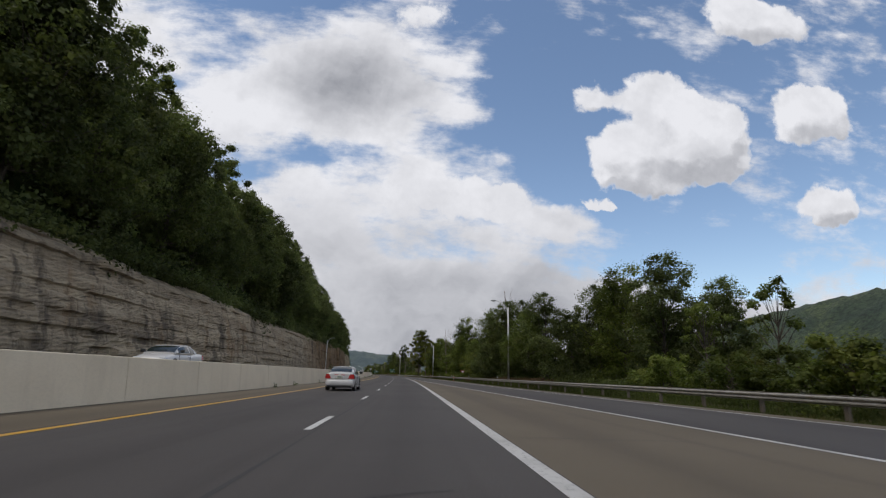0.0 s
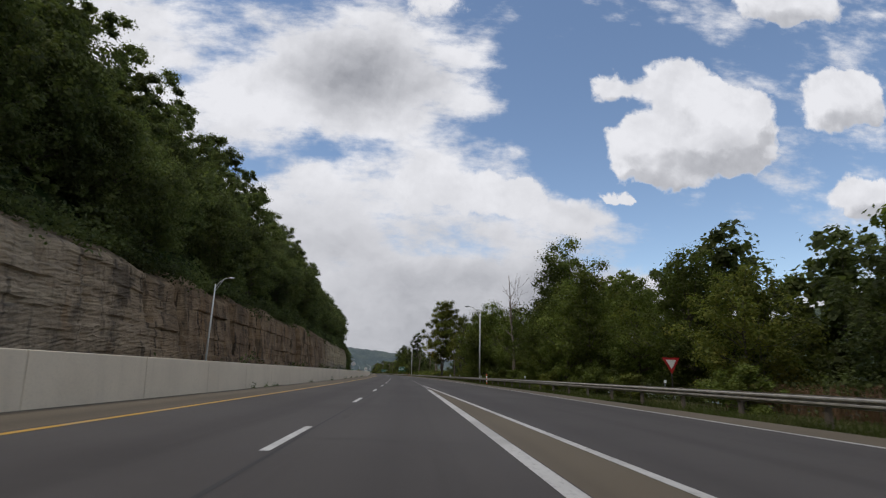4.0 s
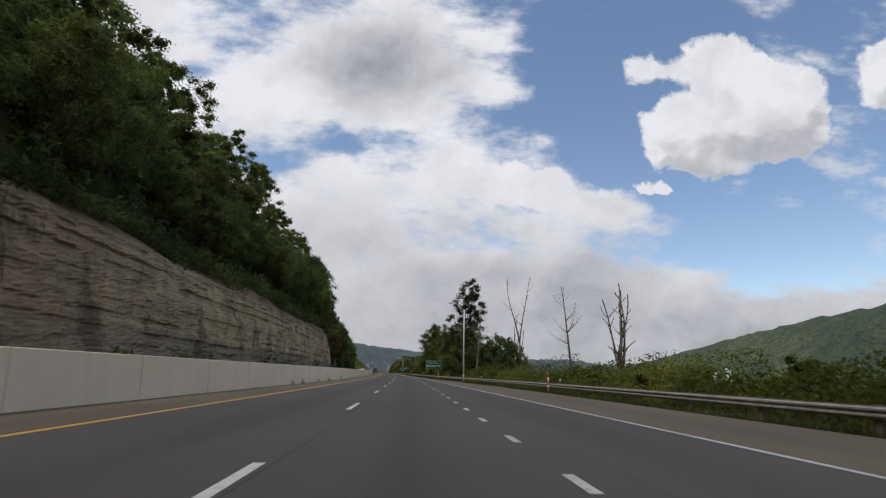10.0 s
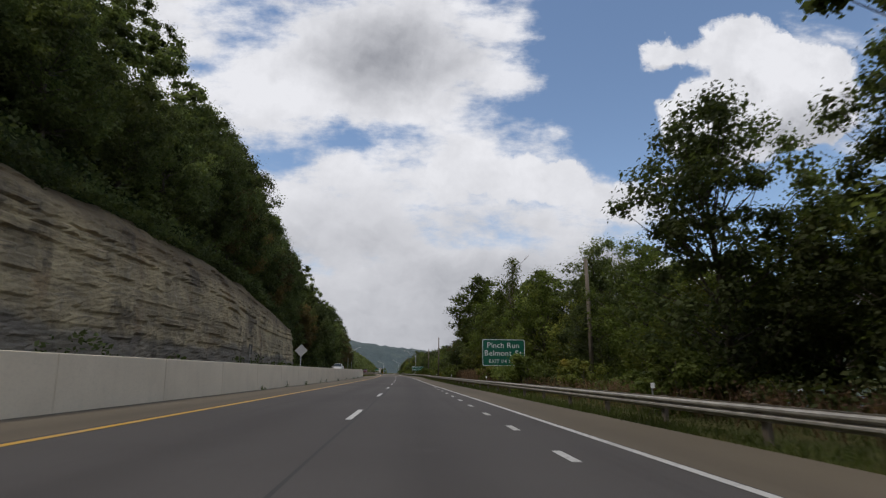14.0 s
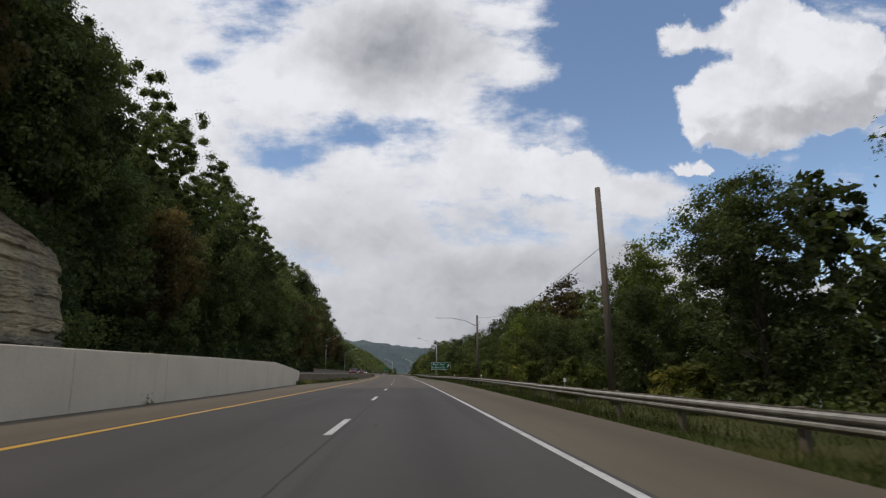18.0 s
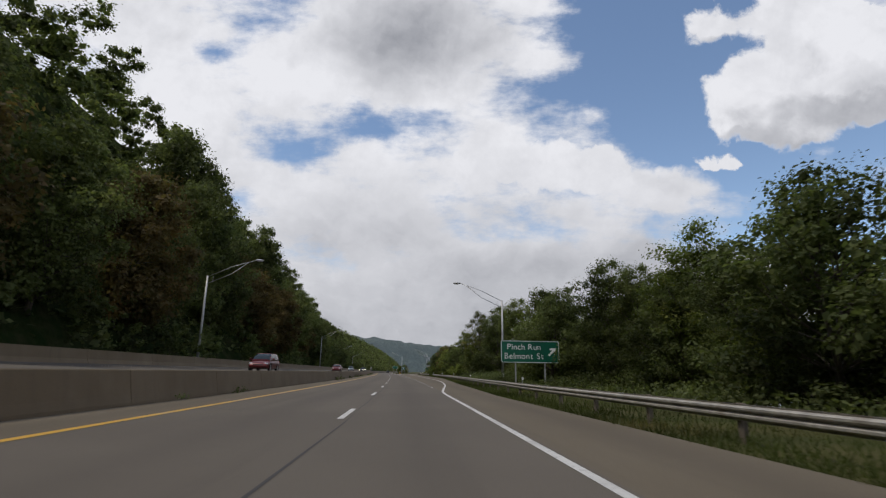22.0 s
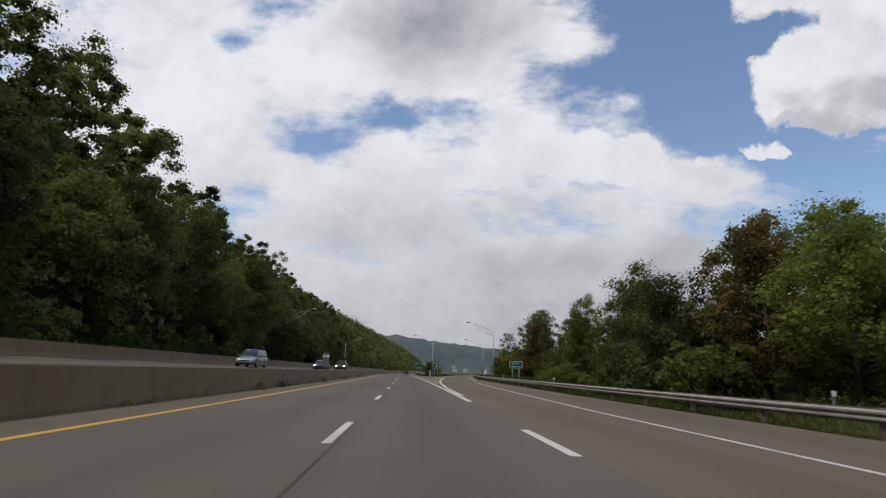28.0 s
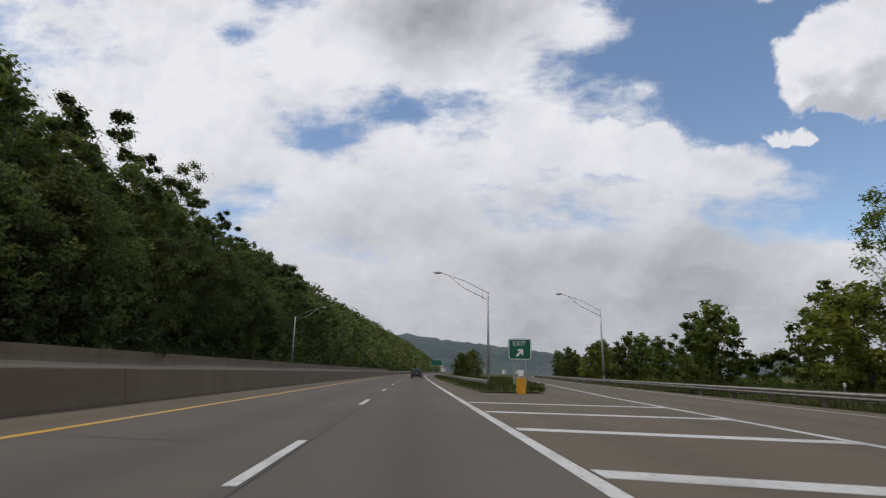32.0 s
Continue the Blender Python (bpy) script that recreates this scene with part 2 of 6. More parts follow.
M["sign_green"] = plain("sign_green", (0.0, 0.115, 0.065), 0.35)
M["sign_white"] = plain("sign_white", (0.82, 0.83, 0.82), 0.4, 0, 0.04)
M["sign_red"] = plain("sign_red", (0.5, 0.03, 0.03), 0.4)
M["sign_yellow"] = plain("sign_yellow", (0.75, 0.42, 0.02), 0.4)
M["post_orange"] = plain("post_orange", (0.75, 0.12, 0.03), 0.5)
M["attenuator"] = plain("attenuator", (0.75, 0.36, 0.02), 0.5)
M["car_white"] = Nodes("car_white", 0.35, 0.0, (0.55, 0.54, 0.53)).m
M["car_white"].node_tree.nodes["Principled BSDF"].inputs["Coat Weight"].default_value = 0.7
M["car_dark"] = Nodes("car_dark", 0.3, 0.3, (0.03, 0.035, 0.05)).m
M["car_silver"] = Nodes("car_silver", 0.3, 0.4, (0.2, 0.225, 0.26)).m
M["dull_panel"] = plain("dull_panel", (0.15, 0.145, 0.135), 0.7)
M["car_red"] = Nodes("car_red", 0.3, 0.1, (0.11, 0.012, 0.015)).m
M["car_glass"] = Nodes("car_glass", 0.05, 0.0, (0.02, 0.028, 0.03)).m
M["rubber"] = Nodes("rubber", 0.85, 0.0, (0.02, 0.02, 0.021)).m
M["alloy"] = Nodes("alloy", 0.3, 0.85, (0.62, 0.62, 0.62)).m
M["black_plastic"] = Nodes("black_plastic", 0.6, 0.0, (0.022, 0.022, 0.022)).m
M["red_lens"] = Nodes("red_lens", 0.15, 0.0, (0.42, 0.02, 0.02)).m
M["clear_lens"] = Nodes("clear_lens", 0.1, 0.2, (0.75, 0.76, 0.78)).m
M["plate"] = plain("plate", (0.6, 0.62, 0.42), 0.4)
M["plate_bar"] = plain("plate_bar", (0.05, 0.07, 0.18), 0.5)
n = Nodes("head_lamp", 0.2)
n.put(n.bsdf.inputs["Emission Color"], (1.0, 0.85, 0.55))
n.put(n.bsdf.inputs["Emission Strength"], 6.0)
M["head_lamp"] = n.m
n = Nodes("river_water", 0.12, colour=(0.05, 0.075, 0.09))
M["river_water"] = n.bump(n.noise(0.4, 4, stretch=(1, 0.4, 1)), 0.3, 0.3).m


def far_forest(name, a, b, light):
    n = Nodes(name, 0.95)
    c = n.mix(n.ramp(n.noise(0.022, 6, 0.6), 0.38, 0.62), a, b)
    # broad brighter patches: sunlit woods painted into the colour
    c = n.mix(n.ramp(n.noise(0.006, 3), 0.5, 0.62, 0, 0.7), c, light)
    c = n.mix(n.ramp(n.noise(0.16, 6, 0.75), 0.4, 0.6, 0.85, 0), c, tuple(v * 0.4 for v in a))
    return n.colour(c).bump(n.noise(0.13, 6, 0.7), 0.8, 5.0).m


M["far_forest"] = far_forest("far_forest", (0.036, 0.056, 0.034), (0.055, 0.08, 0.04), (0.1, 0.125, 0.048))
# blue-grey aerial haze is mixed into these forest colours
M["haze_tinted_forest"] = far_forest("haze_tinted_forest", (0.05, 0.075, 0.085), (0.065, 0.095, 0.1), (0.08, 0.11, 0.1))
M["house_white"] = plain("house_white", (0.5, 0.49, 0.46), 0.7)
M["house_roof"] = plain("house_roof", (0.16, 0.14, 0.13), 0.8)
M["silo_white"] = plain("silo_white", (0.78, 0.78, 0.76), 0.6)

# ---- cloud deck: a wide glowing backdrop of cloud with gaps that let the sky through ----
n = Nodes("cloud_cover")
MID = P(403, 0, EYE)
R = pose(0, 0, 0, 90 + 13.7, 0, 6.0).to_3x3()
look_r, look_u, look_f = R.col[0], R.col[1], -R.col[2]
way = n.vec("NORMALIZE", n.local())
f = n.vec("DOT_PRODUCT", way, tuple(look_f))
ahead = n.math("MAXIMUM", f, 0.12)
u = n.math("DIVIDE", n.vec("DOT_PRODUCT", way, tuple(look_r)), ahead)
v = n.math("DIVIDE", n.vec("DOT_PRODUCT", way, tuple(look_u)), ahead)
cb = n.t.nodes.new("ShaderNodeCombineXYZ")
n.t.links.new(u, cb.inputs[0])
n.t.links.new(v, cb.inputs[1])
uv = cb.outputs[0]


def warp(at, scale, amount, detail):
    t = n.t.nodes.new("ShaderNodeTexNoise")
    t.inputs["Scale"].default_value, t.inputs["Detail"].default_value, t.inputs["Roughness"].default_value = scale, detail, 0.6
    n.t.links.new(at, t.inputs["Vector"])
    return n.vec("MULTIPLY_ADD", n.vec("SUBTRACT", t.outputs["Color"], (0.5, 0.5, 0.5)), (amount, amount, 0), at)


soft = warp(uv, 5.0, 0.16, 9)
crisp = warp(warp(uv, 7.0, 0.085, 3), 20.0, 0.045, 9)


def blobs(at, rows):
    """Rounded masses of cloud, gap or painted grey shade: bearing and height, half-sizes (thousandths), weight."""
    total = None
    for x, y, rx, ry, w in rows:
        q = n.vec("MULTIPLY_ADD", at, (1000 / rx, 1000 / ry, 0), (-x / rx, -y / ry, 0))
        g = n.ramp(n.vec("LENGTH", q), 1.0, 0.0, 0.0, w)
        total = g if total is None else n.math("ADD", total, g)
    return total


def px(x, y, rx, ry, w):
    """The same from picture positions in the view at the drive's middle."""
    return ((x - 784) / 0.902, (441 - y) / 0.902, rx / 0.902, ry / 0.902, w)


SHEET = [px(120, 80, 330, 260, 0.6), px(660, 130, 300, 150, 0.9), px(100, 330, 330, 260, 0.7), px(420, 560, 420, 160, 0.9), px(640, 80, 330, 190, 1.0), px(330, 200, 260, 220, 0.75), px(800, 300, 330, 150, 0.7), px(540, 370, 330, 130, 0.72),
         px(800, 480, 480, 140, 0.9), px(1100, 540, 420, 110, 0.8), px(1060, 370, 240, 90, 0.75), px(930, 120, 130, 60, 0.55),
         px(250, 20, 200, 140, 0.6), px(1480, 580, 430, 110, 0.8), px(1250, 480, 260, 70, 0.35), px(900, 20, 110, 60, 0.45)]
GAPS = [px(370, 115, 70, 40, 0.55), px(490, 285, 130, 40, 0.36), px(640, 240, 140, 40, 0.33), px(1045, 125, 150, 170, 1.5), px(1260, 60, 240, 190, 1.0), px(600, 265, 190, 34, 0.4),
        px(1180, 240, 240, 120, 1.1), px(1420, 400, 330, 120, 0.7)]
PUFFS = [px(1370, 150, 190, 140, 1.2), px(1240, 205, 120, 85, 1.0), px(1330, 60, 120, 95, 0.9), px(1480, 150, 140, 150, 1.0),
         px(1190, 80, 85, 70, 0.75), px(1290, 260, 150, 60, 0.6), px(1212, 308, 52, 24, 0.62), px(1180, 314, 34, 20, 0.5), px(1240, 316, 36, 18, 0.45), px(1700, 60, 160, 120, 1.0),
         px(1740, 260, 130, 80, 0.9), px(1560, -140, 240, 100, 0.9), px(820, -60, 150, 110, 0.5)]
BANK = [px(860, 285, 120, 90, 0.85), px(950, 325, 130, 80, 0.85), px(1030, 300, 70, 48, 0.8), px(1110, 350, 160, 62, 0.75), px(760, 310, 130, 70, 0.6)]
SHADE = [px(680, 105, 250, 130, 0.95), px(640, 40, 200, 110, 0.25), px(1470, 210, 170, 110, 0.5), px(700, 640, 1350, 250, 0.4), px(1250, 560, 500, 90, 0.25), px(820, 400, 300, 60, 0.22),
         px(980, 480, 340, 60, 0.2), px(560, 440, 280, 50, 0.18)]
body = n.noise(3.2, 10, 0.62, at=uv)
wisp = n.noise(1.0, 10, 0.62, at=uv, stretch=(5.5, 13.0, 1.0))
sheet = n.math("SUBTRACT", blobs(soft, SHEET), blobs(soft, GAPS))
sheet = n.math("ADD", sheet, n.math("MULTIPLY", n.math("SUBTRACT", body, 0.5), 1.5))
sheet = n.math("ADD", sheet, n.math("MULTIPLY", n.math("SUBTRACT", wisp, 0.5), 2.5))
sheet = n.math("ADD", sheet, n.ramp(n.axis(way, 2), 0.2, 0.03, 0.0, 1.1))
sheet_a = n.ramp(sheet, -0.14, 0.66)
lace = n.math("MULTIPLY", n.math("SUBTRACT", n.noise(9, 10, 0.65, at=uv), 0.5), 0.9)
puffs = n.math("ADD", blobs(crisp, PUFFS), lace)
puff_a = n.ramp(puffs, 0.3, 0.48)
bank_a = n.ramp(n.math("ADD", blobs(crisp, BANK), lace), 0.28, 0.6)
# the sky beside and behind: broken cloud of the same kind
over = n.noise(2.6, 8, 0.6, at=way)
over_a = n.ramp(over, 0.4, 0.56, 0.1, 0.9)
front = n.ramp(f, 0.15, 0.4)
alpha = n.math("MAXIMUM", n.math("MAXIMUM", sheet_a, puff_a), bank_a)
mixa = n.t.nodes.new("ShaderNodeMix")
n.put(mixa.inputs[0], front)
n.put(mixa.inputs[2], over_a)
n.put(mixa.inputs[3], alpha)
alpha = mixa.outputs[0]
# relief shade painted in: cloud that has more cloud above it, towards the sun, is greyer
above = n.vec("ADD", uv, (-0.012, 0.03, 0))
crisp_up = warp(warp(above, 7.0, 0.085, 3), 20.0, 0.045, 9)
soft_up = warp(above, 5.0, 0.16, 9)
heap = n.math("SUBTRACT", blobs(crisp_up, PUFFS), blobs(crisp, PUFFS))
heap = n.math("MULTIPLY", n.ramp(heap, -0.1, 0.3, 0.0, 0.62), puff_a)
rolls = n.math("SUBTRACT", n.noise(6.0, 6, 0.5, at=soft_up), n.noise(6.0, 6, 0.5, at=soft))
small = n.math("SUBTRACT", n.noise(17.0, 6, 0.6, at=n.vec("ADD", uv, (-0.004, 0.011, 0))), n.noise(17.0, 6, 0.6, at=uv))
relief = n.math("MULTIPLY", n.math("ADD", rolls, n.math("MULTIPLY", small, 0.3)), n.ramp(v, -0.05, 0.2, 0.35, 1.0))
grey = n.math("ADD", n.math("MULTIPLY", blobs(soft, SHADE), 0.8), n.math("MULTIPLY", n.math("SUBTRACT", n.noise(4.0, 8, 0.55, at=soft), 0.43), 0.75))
streak = n.math("SUBTRACT", n.noise(1.0, 8, 0.58, at=soft, stretch=(4.5, 11.0, 1.0)), 0.5)
veil = n.math("MULTIPLY", n.math("ADD", n.math("MULTIPLY", streak, 0.75), 0.33), n.ramp(v, 0.27, -0.08))
grey = n.math("ADD", n.math("ADD", n.math("MAXIMUM", grey, heap), n.math("MAXIMUM", veil, 0.0)), relief, True)
grey = n.math("MULTIPLY", grey, front)
col = n.mix(grey, (0.77, 0.775, 0.815), (0.3, 0.31, 0.345))
em = n.t.nodes.new("ShaderNodeEmission")
n.t.links.new(col, em.inputs[0])
tp = n.t.nodes.new("ShaderNodeBsdfTransparent")
ms = n.t.nodes.new("ShaderNodeMixShader")
n.t.links.new(alpha, ms.inputs[0])
n.t.links.new(tp.outputs[0], ms.inputs[1])
n.t.links.new(em.outputs[0], ms.inputs[2])
n.t.links.new(ms.outputs[0], n.out.inputs[0])
M["cloud_cover"] = n.m
n.m.cycles.emission_sampling = "NONE"


# ---- mesh helpers ----
def mesh_of(name, verts, faces, material, smooth=False):
    me = bpy.data.meshes.new(name)
    me.from_pydata([tuple(map(float, p)) for p in verts], [], [tuple(f) for f in faces])
    me.materials.append(M[material] if isinstance(material, str) else material)
    if smooth:
        me.polygons.foreach_set("use_smooth", [True] * len(me.polygons))
    me.update()
    return me


def quads_mesh(name, verts, material):
    """A mesh of loose quads from an array (n, 4, 3)."""
    q = np.asarray(verts, dtype=np.float32).reshape(-1, 3)
    k = len(q) // 4
    me = bpy.data.meshes.new(name)
    me.vertices.add(len(q))
    me.vertices.foreach_set("co", q.ravel())
    me.loops.add(len(q))
    me.loops.foreach_set("vertex_index", np.arange(len(q), dtype=np.int32))
    me.polygons.add(k)
    me.polygons.foreach_set("loop_start", np.arange(k, dtype=np.int32) * 4)
    me.materials.append(M[material])
    me.update(calc_edges=True)
    return me


def from_bm(name, bm, material, smooth=False):
    me = bpy.data.meshes.new(name)
    bmesh.ops.recalc_face_normals(bm, faces=bm.faces)
    bm.to_mesh(me)
    bm.free()
    me.materials.append(M[material])
    if smooth:
        me.polygons.foreach_set("use_smooth", [True] * len(me.polygons))
    return me


def part(name, bm, material, parent, label="", smooth=False):
    me = bm if isinstance(bm, bpy.types.Mesh) else from_bm(name, bm, material, smooth)
    ob = new(name, me)
    ob.parent = parent
    if label:
        tagged(ob, label)
    return ob


def thing(name, label, category, m=None, group="", kind=""):
    ob = tagged(new(name), label, category, group, kind)
    ob.empty_display_size = 0.3
    if m is not None:
        ob.matrix_world = m
    return ob


def place(s, d, z=0.0, turn=0.0, size=1.0):
    """A pose on the road's frame; turn in degrees from the road's heading."""
    return pose(*P(s, d, z), 0, 0, math.degrees(head(s)) + turn) @ Matrix.Scale(size, 4)


def add_box(bm, cx, cy, cz, sx, sy, sz, bevel=0.0, m=None):
    g = bmesh.ops.create_cube(bm, size=1.0)["verts"]
    bmesh.ops.scale(bm, vec=(sx, sy, sz), verts=g)
    bmesh.ops.translate(bm, vec=(cx, cy, cz), verts=g)
    if bevel:
        es = list({e for v in g for e in v.link_edges})
        r = bmesh.ops.bevel(bm, geom=es, offset=bevel, segments=2, affect="EDGES", profile=0.5)
        g = list({v for f in r["faces"] for v in f.verts} | {v for v in g if v.is_valid})
    if m is not None:
        bmesh.ops.transform(bm, matrix=m, verts=g)
    return bm


def box(*a, **k):
    return add_box(bmesh.new(), *a, **k)


def tube_data(points, radii, sides=8, cap=True):
    """Vertices and faces of a tube along points."""
    pts = [Vector(p) for p in points]
    verts, faces = [], []
    side = None
    for i, p in enumerate(pts):
        a = pts[min(i + 1, len(pts) - 1)] - pts[max(i - 1, 0)]
        a.normalize()
        ref = Vector((0, 0, 1)) if abs(a.z) < 0.9 else Vector((1, 0, 0))
        x = a.cross(ref).normalized() if side is None else (side - a * side.dot(a)).normalized()
        side = x
        y = a.cross(x)
        for k in range(sides):
            t = 2 * math.pi * k / sides
            verts.append(p + (x * math.cos(t) + y * math.sin(t)) * radii[i])
    for i in range(len(pts) - 1):
        for k in range(sides):
            k2 = (k + 1) % sides
            faces.append((i * sides + k, i * sides + k2, (i + 1) * sides + k2, (i + 1) * sides + k))
    if cap:
        faces.append(tuple(range(sides))[::-1])
        faces.append(tuple((len(pts) - 1) * sides + k for k in range(sides)))
    return verts, faces


def tube(name, points, radii, material, sides=8, smooth=True):
    if not hasattr(radii, "__len__"):
        radii = [radii] * len(points)
    v, f = tube_data(points, radii, sides)
    return mesh_of(name, v, f, material, smooth)


def many_tubes(name, runs, material, sides=6):
    V, F = [], []
    for pts, rad in runs:
        v, f = tube_data(pts, rad, sides)
        F += [tuple(i + len(V) for i in q) for q in (f[:-2] if rad[0] < 0.12 else f)]
        V += v
    return mesh_of(name, V, F, material, True)


def fn(rows):
    """A smooth-ish function of s through the rows given."""
    xs, ys = [a for a, b in rows], [b for a, b in rows]
    return lambda s: float(np.interp(s, xs, ys))


def ribbon(name, s0, s1, left, right, z, material, step=3.0, across=1, skirt=0.3):
    """A strip of surface along the road between two offsets, with a skirt so that it has thickness."""
    left = left if callable(left) else (lambda s, v=left: v)
    right = right if callable(right) else (lambda s, v=right: v)
    zl = z if callable(z) else (lambda s, q, v=z: v)
    k = max(1, int(round((s1 - s0) / step)))
    ss = [s0 + (s1 - s0) * i / k for i in range(k + 1)]
    rows = []
    for s in ss:
        a, b = left(s), right(s)
        row = [P(s, a, zl(s, 0.0) - skirt)] if skirt else []
        row += [P(s, a + (b - a) * j / across, zl(s, j / across)) for j in range(across + 1)]
        if skirt:
            row.append(P(s, b, zl(s, 1.0) - skirt))
        rows.append(row)
    w = len(rows[0])
    V = [p for r in rows for p in r]
    F = [(i * w + j, i * w + j + 1, (i + 1) * w + j + 1, (i + 1) * w + j) for i in range(k) for j in range(w - 1)]
    me = mesh_of(name, V, F, material)
    lane = []
    for s in ss:
        a, b = left(s), right(s)
        lane += ([(a, s)] if skirt else []) + [(a + (b - a) * j / across, s) for j in range(across + 1)] + ([(b, s)] if skirt else [])
    me.uv_layers.new(name="lane").data.foreach_set("uv", [q for f in F for i in f for q in lane[i]])
    return me


def profile_run(name, s0, s1, d, shape, material, step=3.0, z=0.0, lift=None):
    """A closed cross-section (offset, height) swept along the road at offset d."""
    d = d if callable(d) else (lambda s, v=d: v)
    k = max(1, int(round((s1 - s0) / step)))
    w = len(shape)
    V, F = [], []
    for i in range(k + 1):
        s = s0 + (s1 - s0) * i / k
        up = lift(s) if lift else 0.0
        V += [P(s, d(s) + a, z + b + (up if b > 0.2 else 0.0)) for a, b in shape]
    for i in range(k):
        for j in range(w):
            j2 = (j + 1) % w
            F.append((i * w + j, i * w + j2, (i + 1) * w + j2, (i + 1) * w + j))
    F.append(tuple(range(w))[::-1])
    F.append(tuple(k * w + j for j in range(w)))
    return mesh_of(name, V, F, material)


# ---- the plan ----
RAIL = fn([(-60, 17), (0, 14.6), (60, 12.8), (110, 12.1), (170, 11.9), (200, 12.2), (230, 12.0), (297, 9.7), (352, 6.8), (405, 5.8), (445, 5.7), (490, 6.6), (525, 7.1), (580, 6.3),
           (605, 6.9), (650, 9.1), (735, 10.3), (766, 11.6), (800, 13.8), (870, 22.0), (1000, 42.0), (1200, 80.0)])
RAIL_DROP = fn([(150, 0.0), (230, -0.16), (470, -0.18), (500, -0.1), (560, -0.18), (720, -0.16), (830, -0.1), (900, 0.0)])
VERGE = fn([(-60, 0.3), (0, 0.4), (60, 1.8), (110, 1.8), (170, 2.0), (230, 1.3), (297, 1.1), (352, 1.3), (445, 1.5), (490, 1.4), (578, 1.8), (650, 1.0), (735, 1.1), (800, 1.0), (870, 0.3)])
EDGE = fn([(-60, 15.5), (10, 12.5), (60, 9.6), (86, 9.0), (160, 8.2), (240, 6.3), (320, 4.1), (340, 3.7), (405, 2.12), (420, 2.05), (580, 2.05), (584, 2.15), (590, 2.7),
           (599, 3.6), (611, 4.4), (625, 5.0), (650, 5.4), (690, 5.45), (722, 5.6), (745, 6.5), (766, 7.8), (792, 10.9), (830, 15.0), (872, 21.0), (1000, 41.0), (1200, 79.0)])
MERGE = fn([(-60, 10.2), (10, 7.3), (35, 6.1), (60, 4.9), (78, 4.1), (110, 3.2), (150, 2.15)])
GORE = fn([(731, 2.34), (742, 2.45), (757, 3.05), (768, 3.7), (790, 5.6), (815, 8.0), (832, 10.0), (872, 16.0), (1000, 36.0), (1200, 74.0)])
DASH, LINE, YELLOW, WALL = -1.5, 2.05, -5.95, -8.8

# ground and large structure
gx, V, F = [], [], []
ds = [-4700, -2500, -1200, -500, -200, -90, -60, -40, -24, -8.4, 5, 12, 17, 24, 40, 55, 70, 110, 200, 330, 420, 600, 1000, 2200, 4700]


def ground_z(s, d):
    if d > 5:
        r = max(0.0, d - max(RAIL(s) + 1.5, 8)) if s < 1200 else max(0.0, d - 60)
        return -0.2 - 7.3 * min(1.0, max(0.0, r - 8) / 45.0) if d < 380 else -1.0
    return -0.2
ss = [-4200, -2500, -1200, -500, -200] + [x for x in range(-100, 1300, 20)] + [1500, 2000, 3000, 4800]
for s in ss:
    for d in ds:
        y = s
        q = P(min(max(s, -390), 3900), 0)
        V.append((q[0] + d, s, ground_z(s, d)))
w = len(ds)
F = [(i * w + j, i * w + j + 1, (i + 1) * w + j + 1, (i + 1) * w + j) for i in range(len(ss) - 1) for j in range(w - 1)]
tagged(new("ground", mesh_of("ground", V, F, "grass_soil")), "rough grassy ground around the highway", "ground", kind="structure")

road = tagged(new("road", ribbon("road", -120, 494, YELLOW - 0.25, LINE + 0.15, 0.0, "asphalt")), "dark worn asphalt highway lanes with pale dashes", "road", kind="structure")
road_b = tagged(new("road_north", ribbon("road_north", 494, 1900, YELLOW - 0.25, LINE + 0.15, 0.0, "old_asphalt")), "pale weathered highway lanes with cracks", "road", kind="structure")
PAVE = lambda s: RAIL(s) - VERGE(s)
tagged(new("ramp_pavement", ribbon("ramp_pavement", -60, 400, lambda s: max(LINE + 0.15, MERGE(s) if s < 150 else 0), lambda s: EDGE(s) + 0.12, 0.0, "asphalt", across=3)), "worn merging lane beside the highway", "road", kind="structure")
tagged(new("merge_gore", ribbon("merge_gore", -60, 150, LINE + 0.15, lambda s: max(LINE + 0.16, MERGE(s)), 0.0, "shoulder", across=2)), "dusty brown paved wedge between highway and ramp", "road", kind="structure")
tagged(new("ramp_shoulder", ribbon("ramp_shoulder", -60, 400, lambda s: EDGE(s) + 0.12, PAVE, -0.003, "shoulder", across=2)), "tan gritty shoulder beside the merging lane", "shoulder", kind="structure")
tagged(new("shoulder_right", ribbon("shoulder_right", 400, 640, LINE + 0.15, PAVE, 0.0, "shoulder", across=2)), "tan dusty paved shoulder", "shoulder", kind="structure")
tagged(new("exit_lane", ribbon("exit_lane", 640, 1100, LINE + 0.15, lambda s: max(PAVE(s), EDGE(s) + 0.5), 0.0, "old_shoulder", across=3)), "tan paved exit ramp leaving the highway", "road", kind="structure")
tagged(new("shoulder_left", ribbon("shoulder_left", -120, 1900, lambda s: WALL - (2.2 if s < 530 else 0.3), YELLOW - 0.25, -0.004, "shoulder")), "narrow dirty inner shoulder", "shoulder", kind="structure")
OPP_L, OPP_R, OPP_Z = -20.2, -10.9, 0.8


def opp_z(d):
    """The opposite carriageway is banked up towards the hill."""
    return OPP_Z + 0.055 * (OPP_R - d)


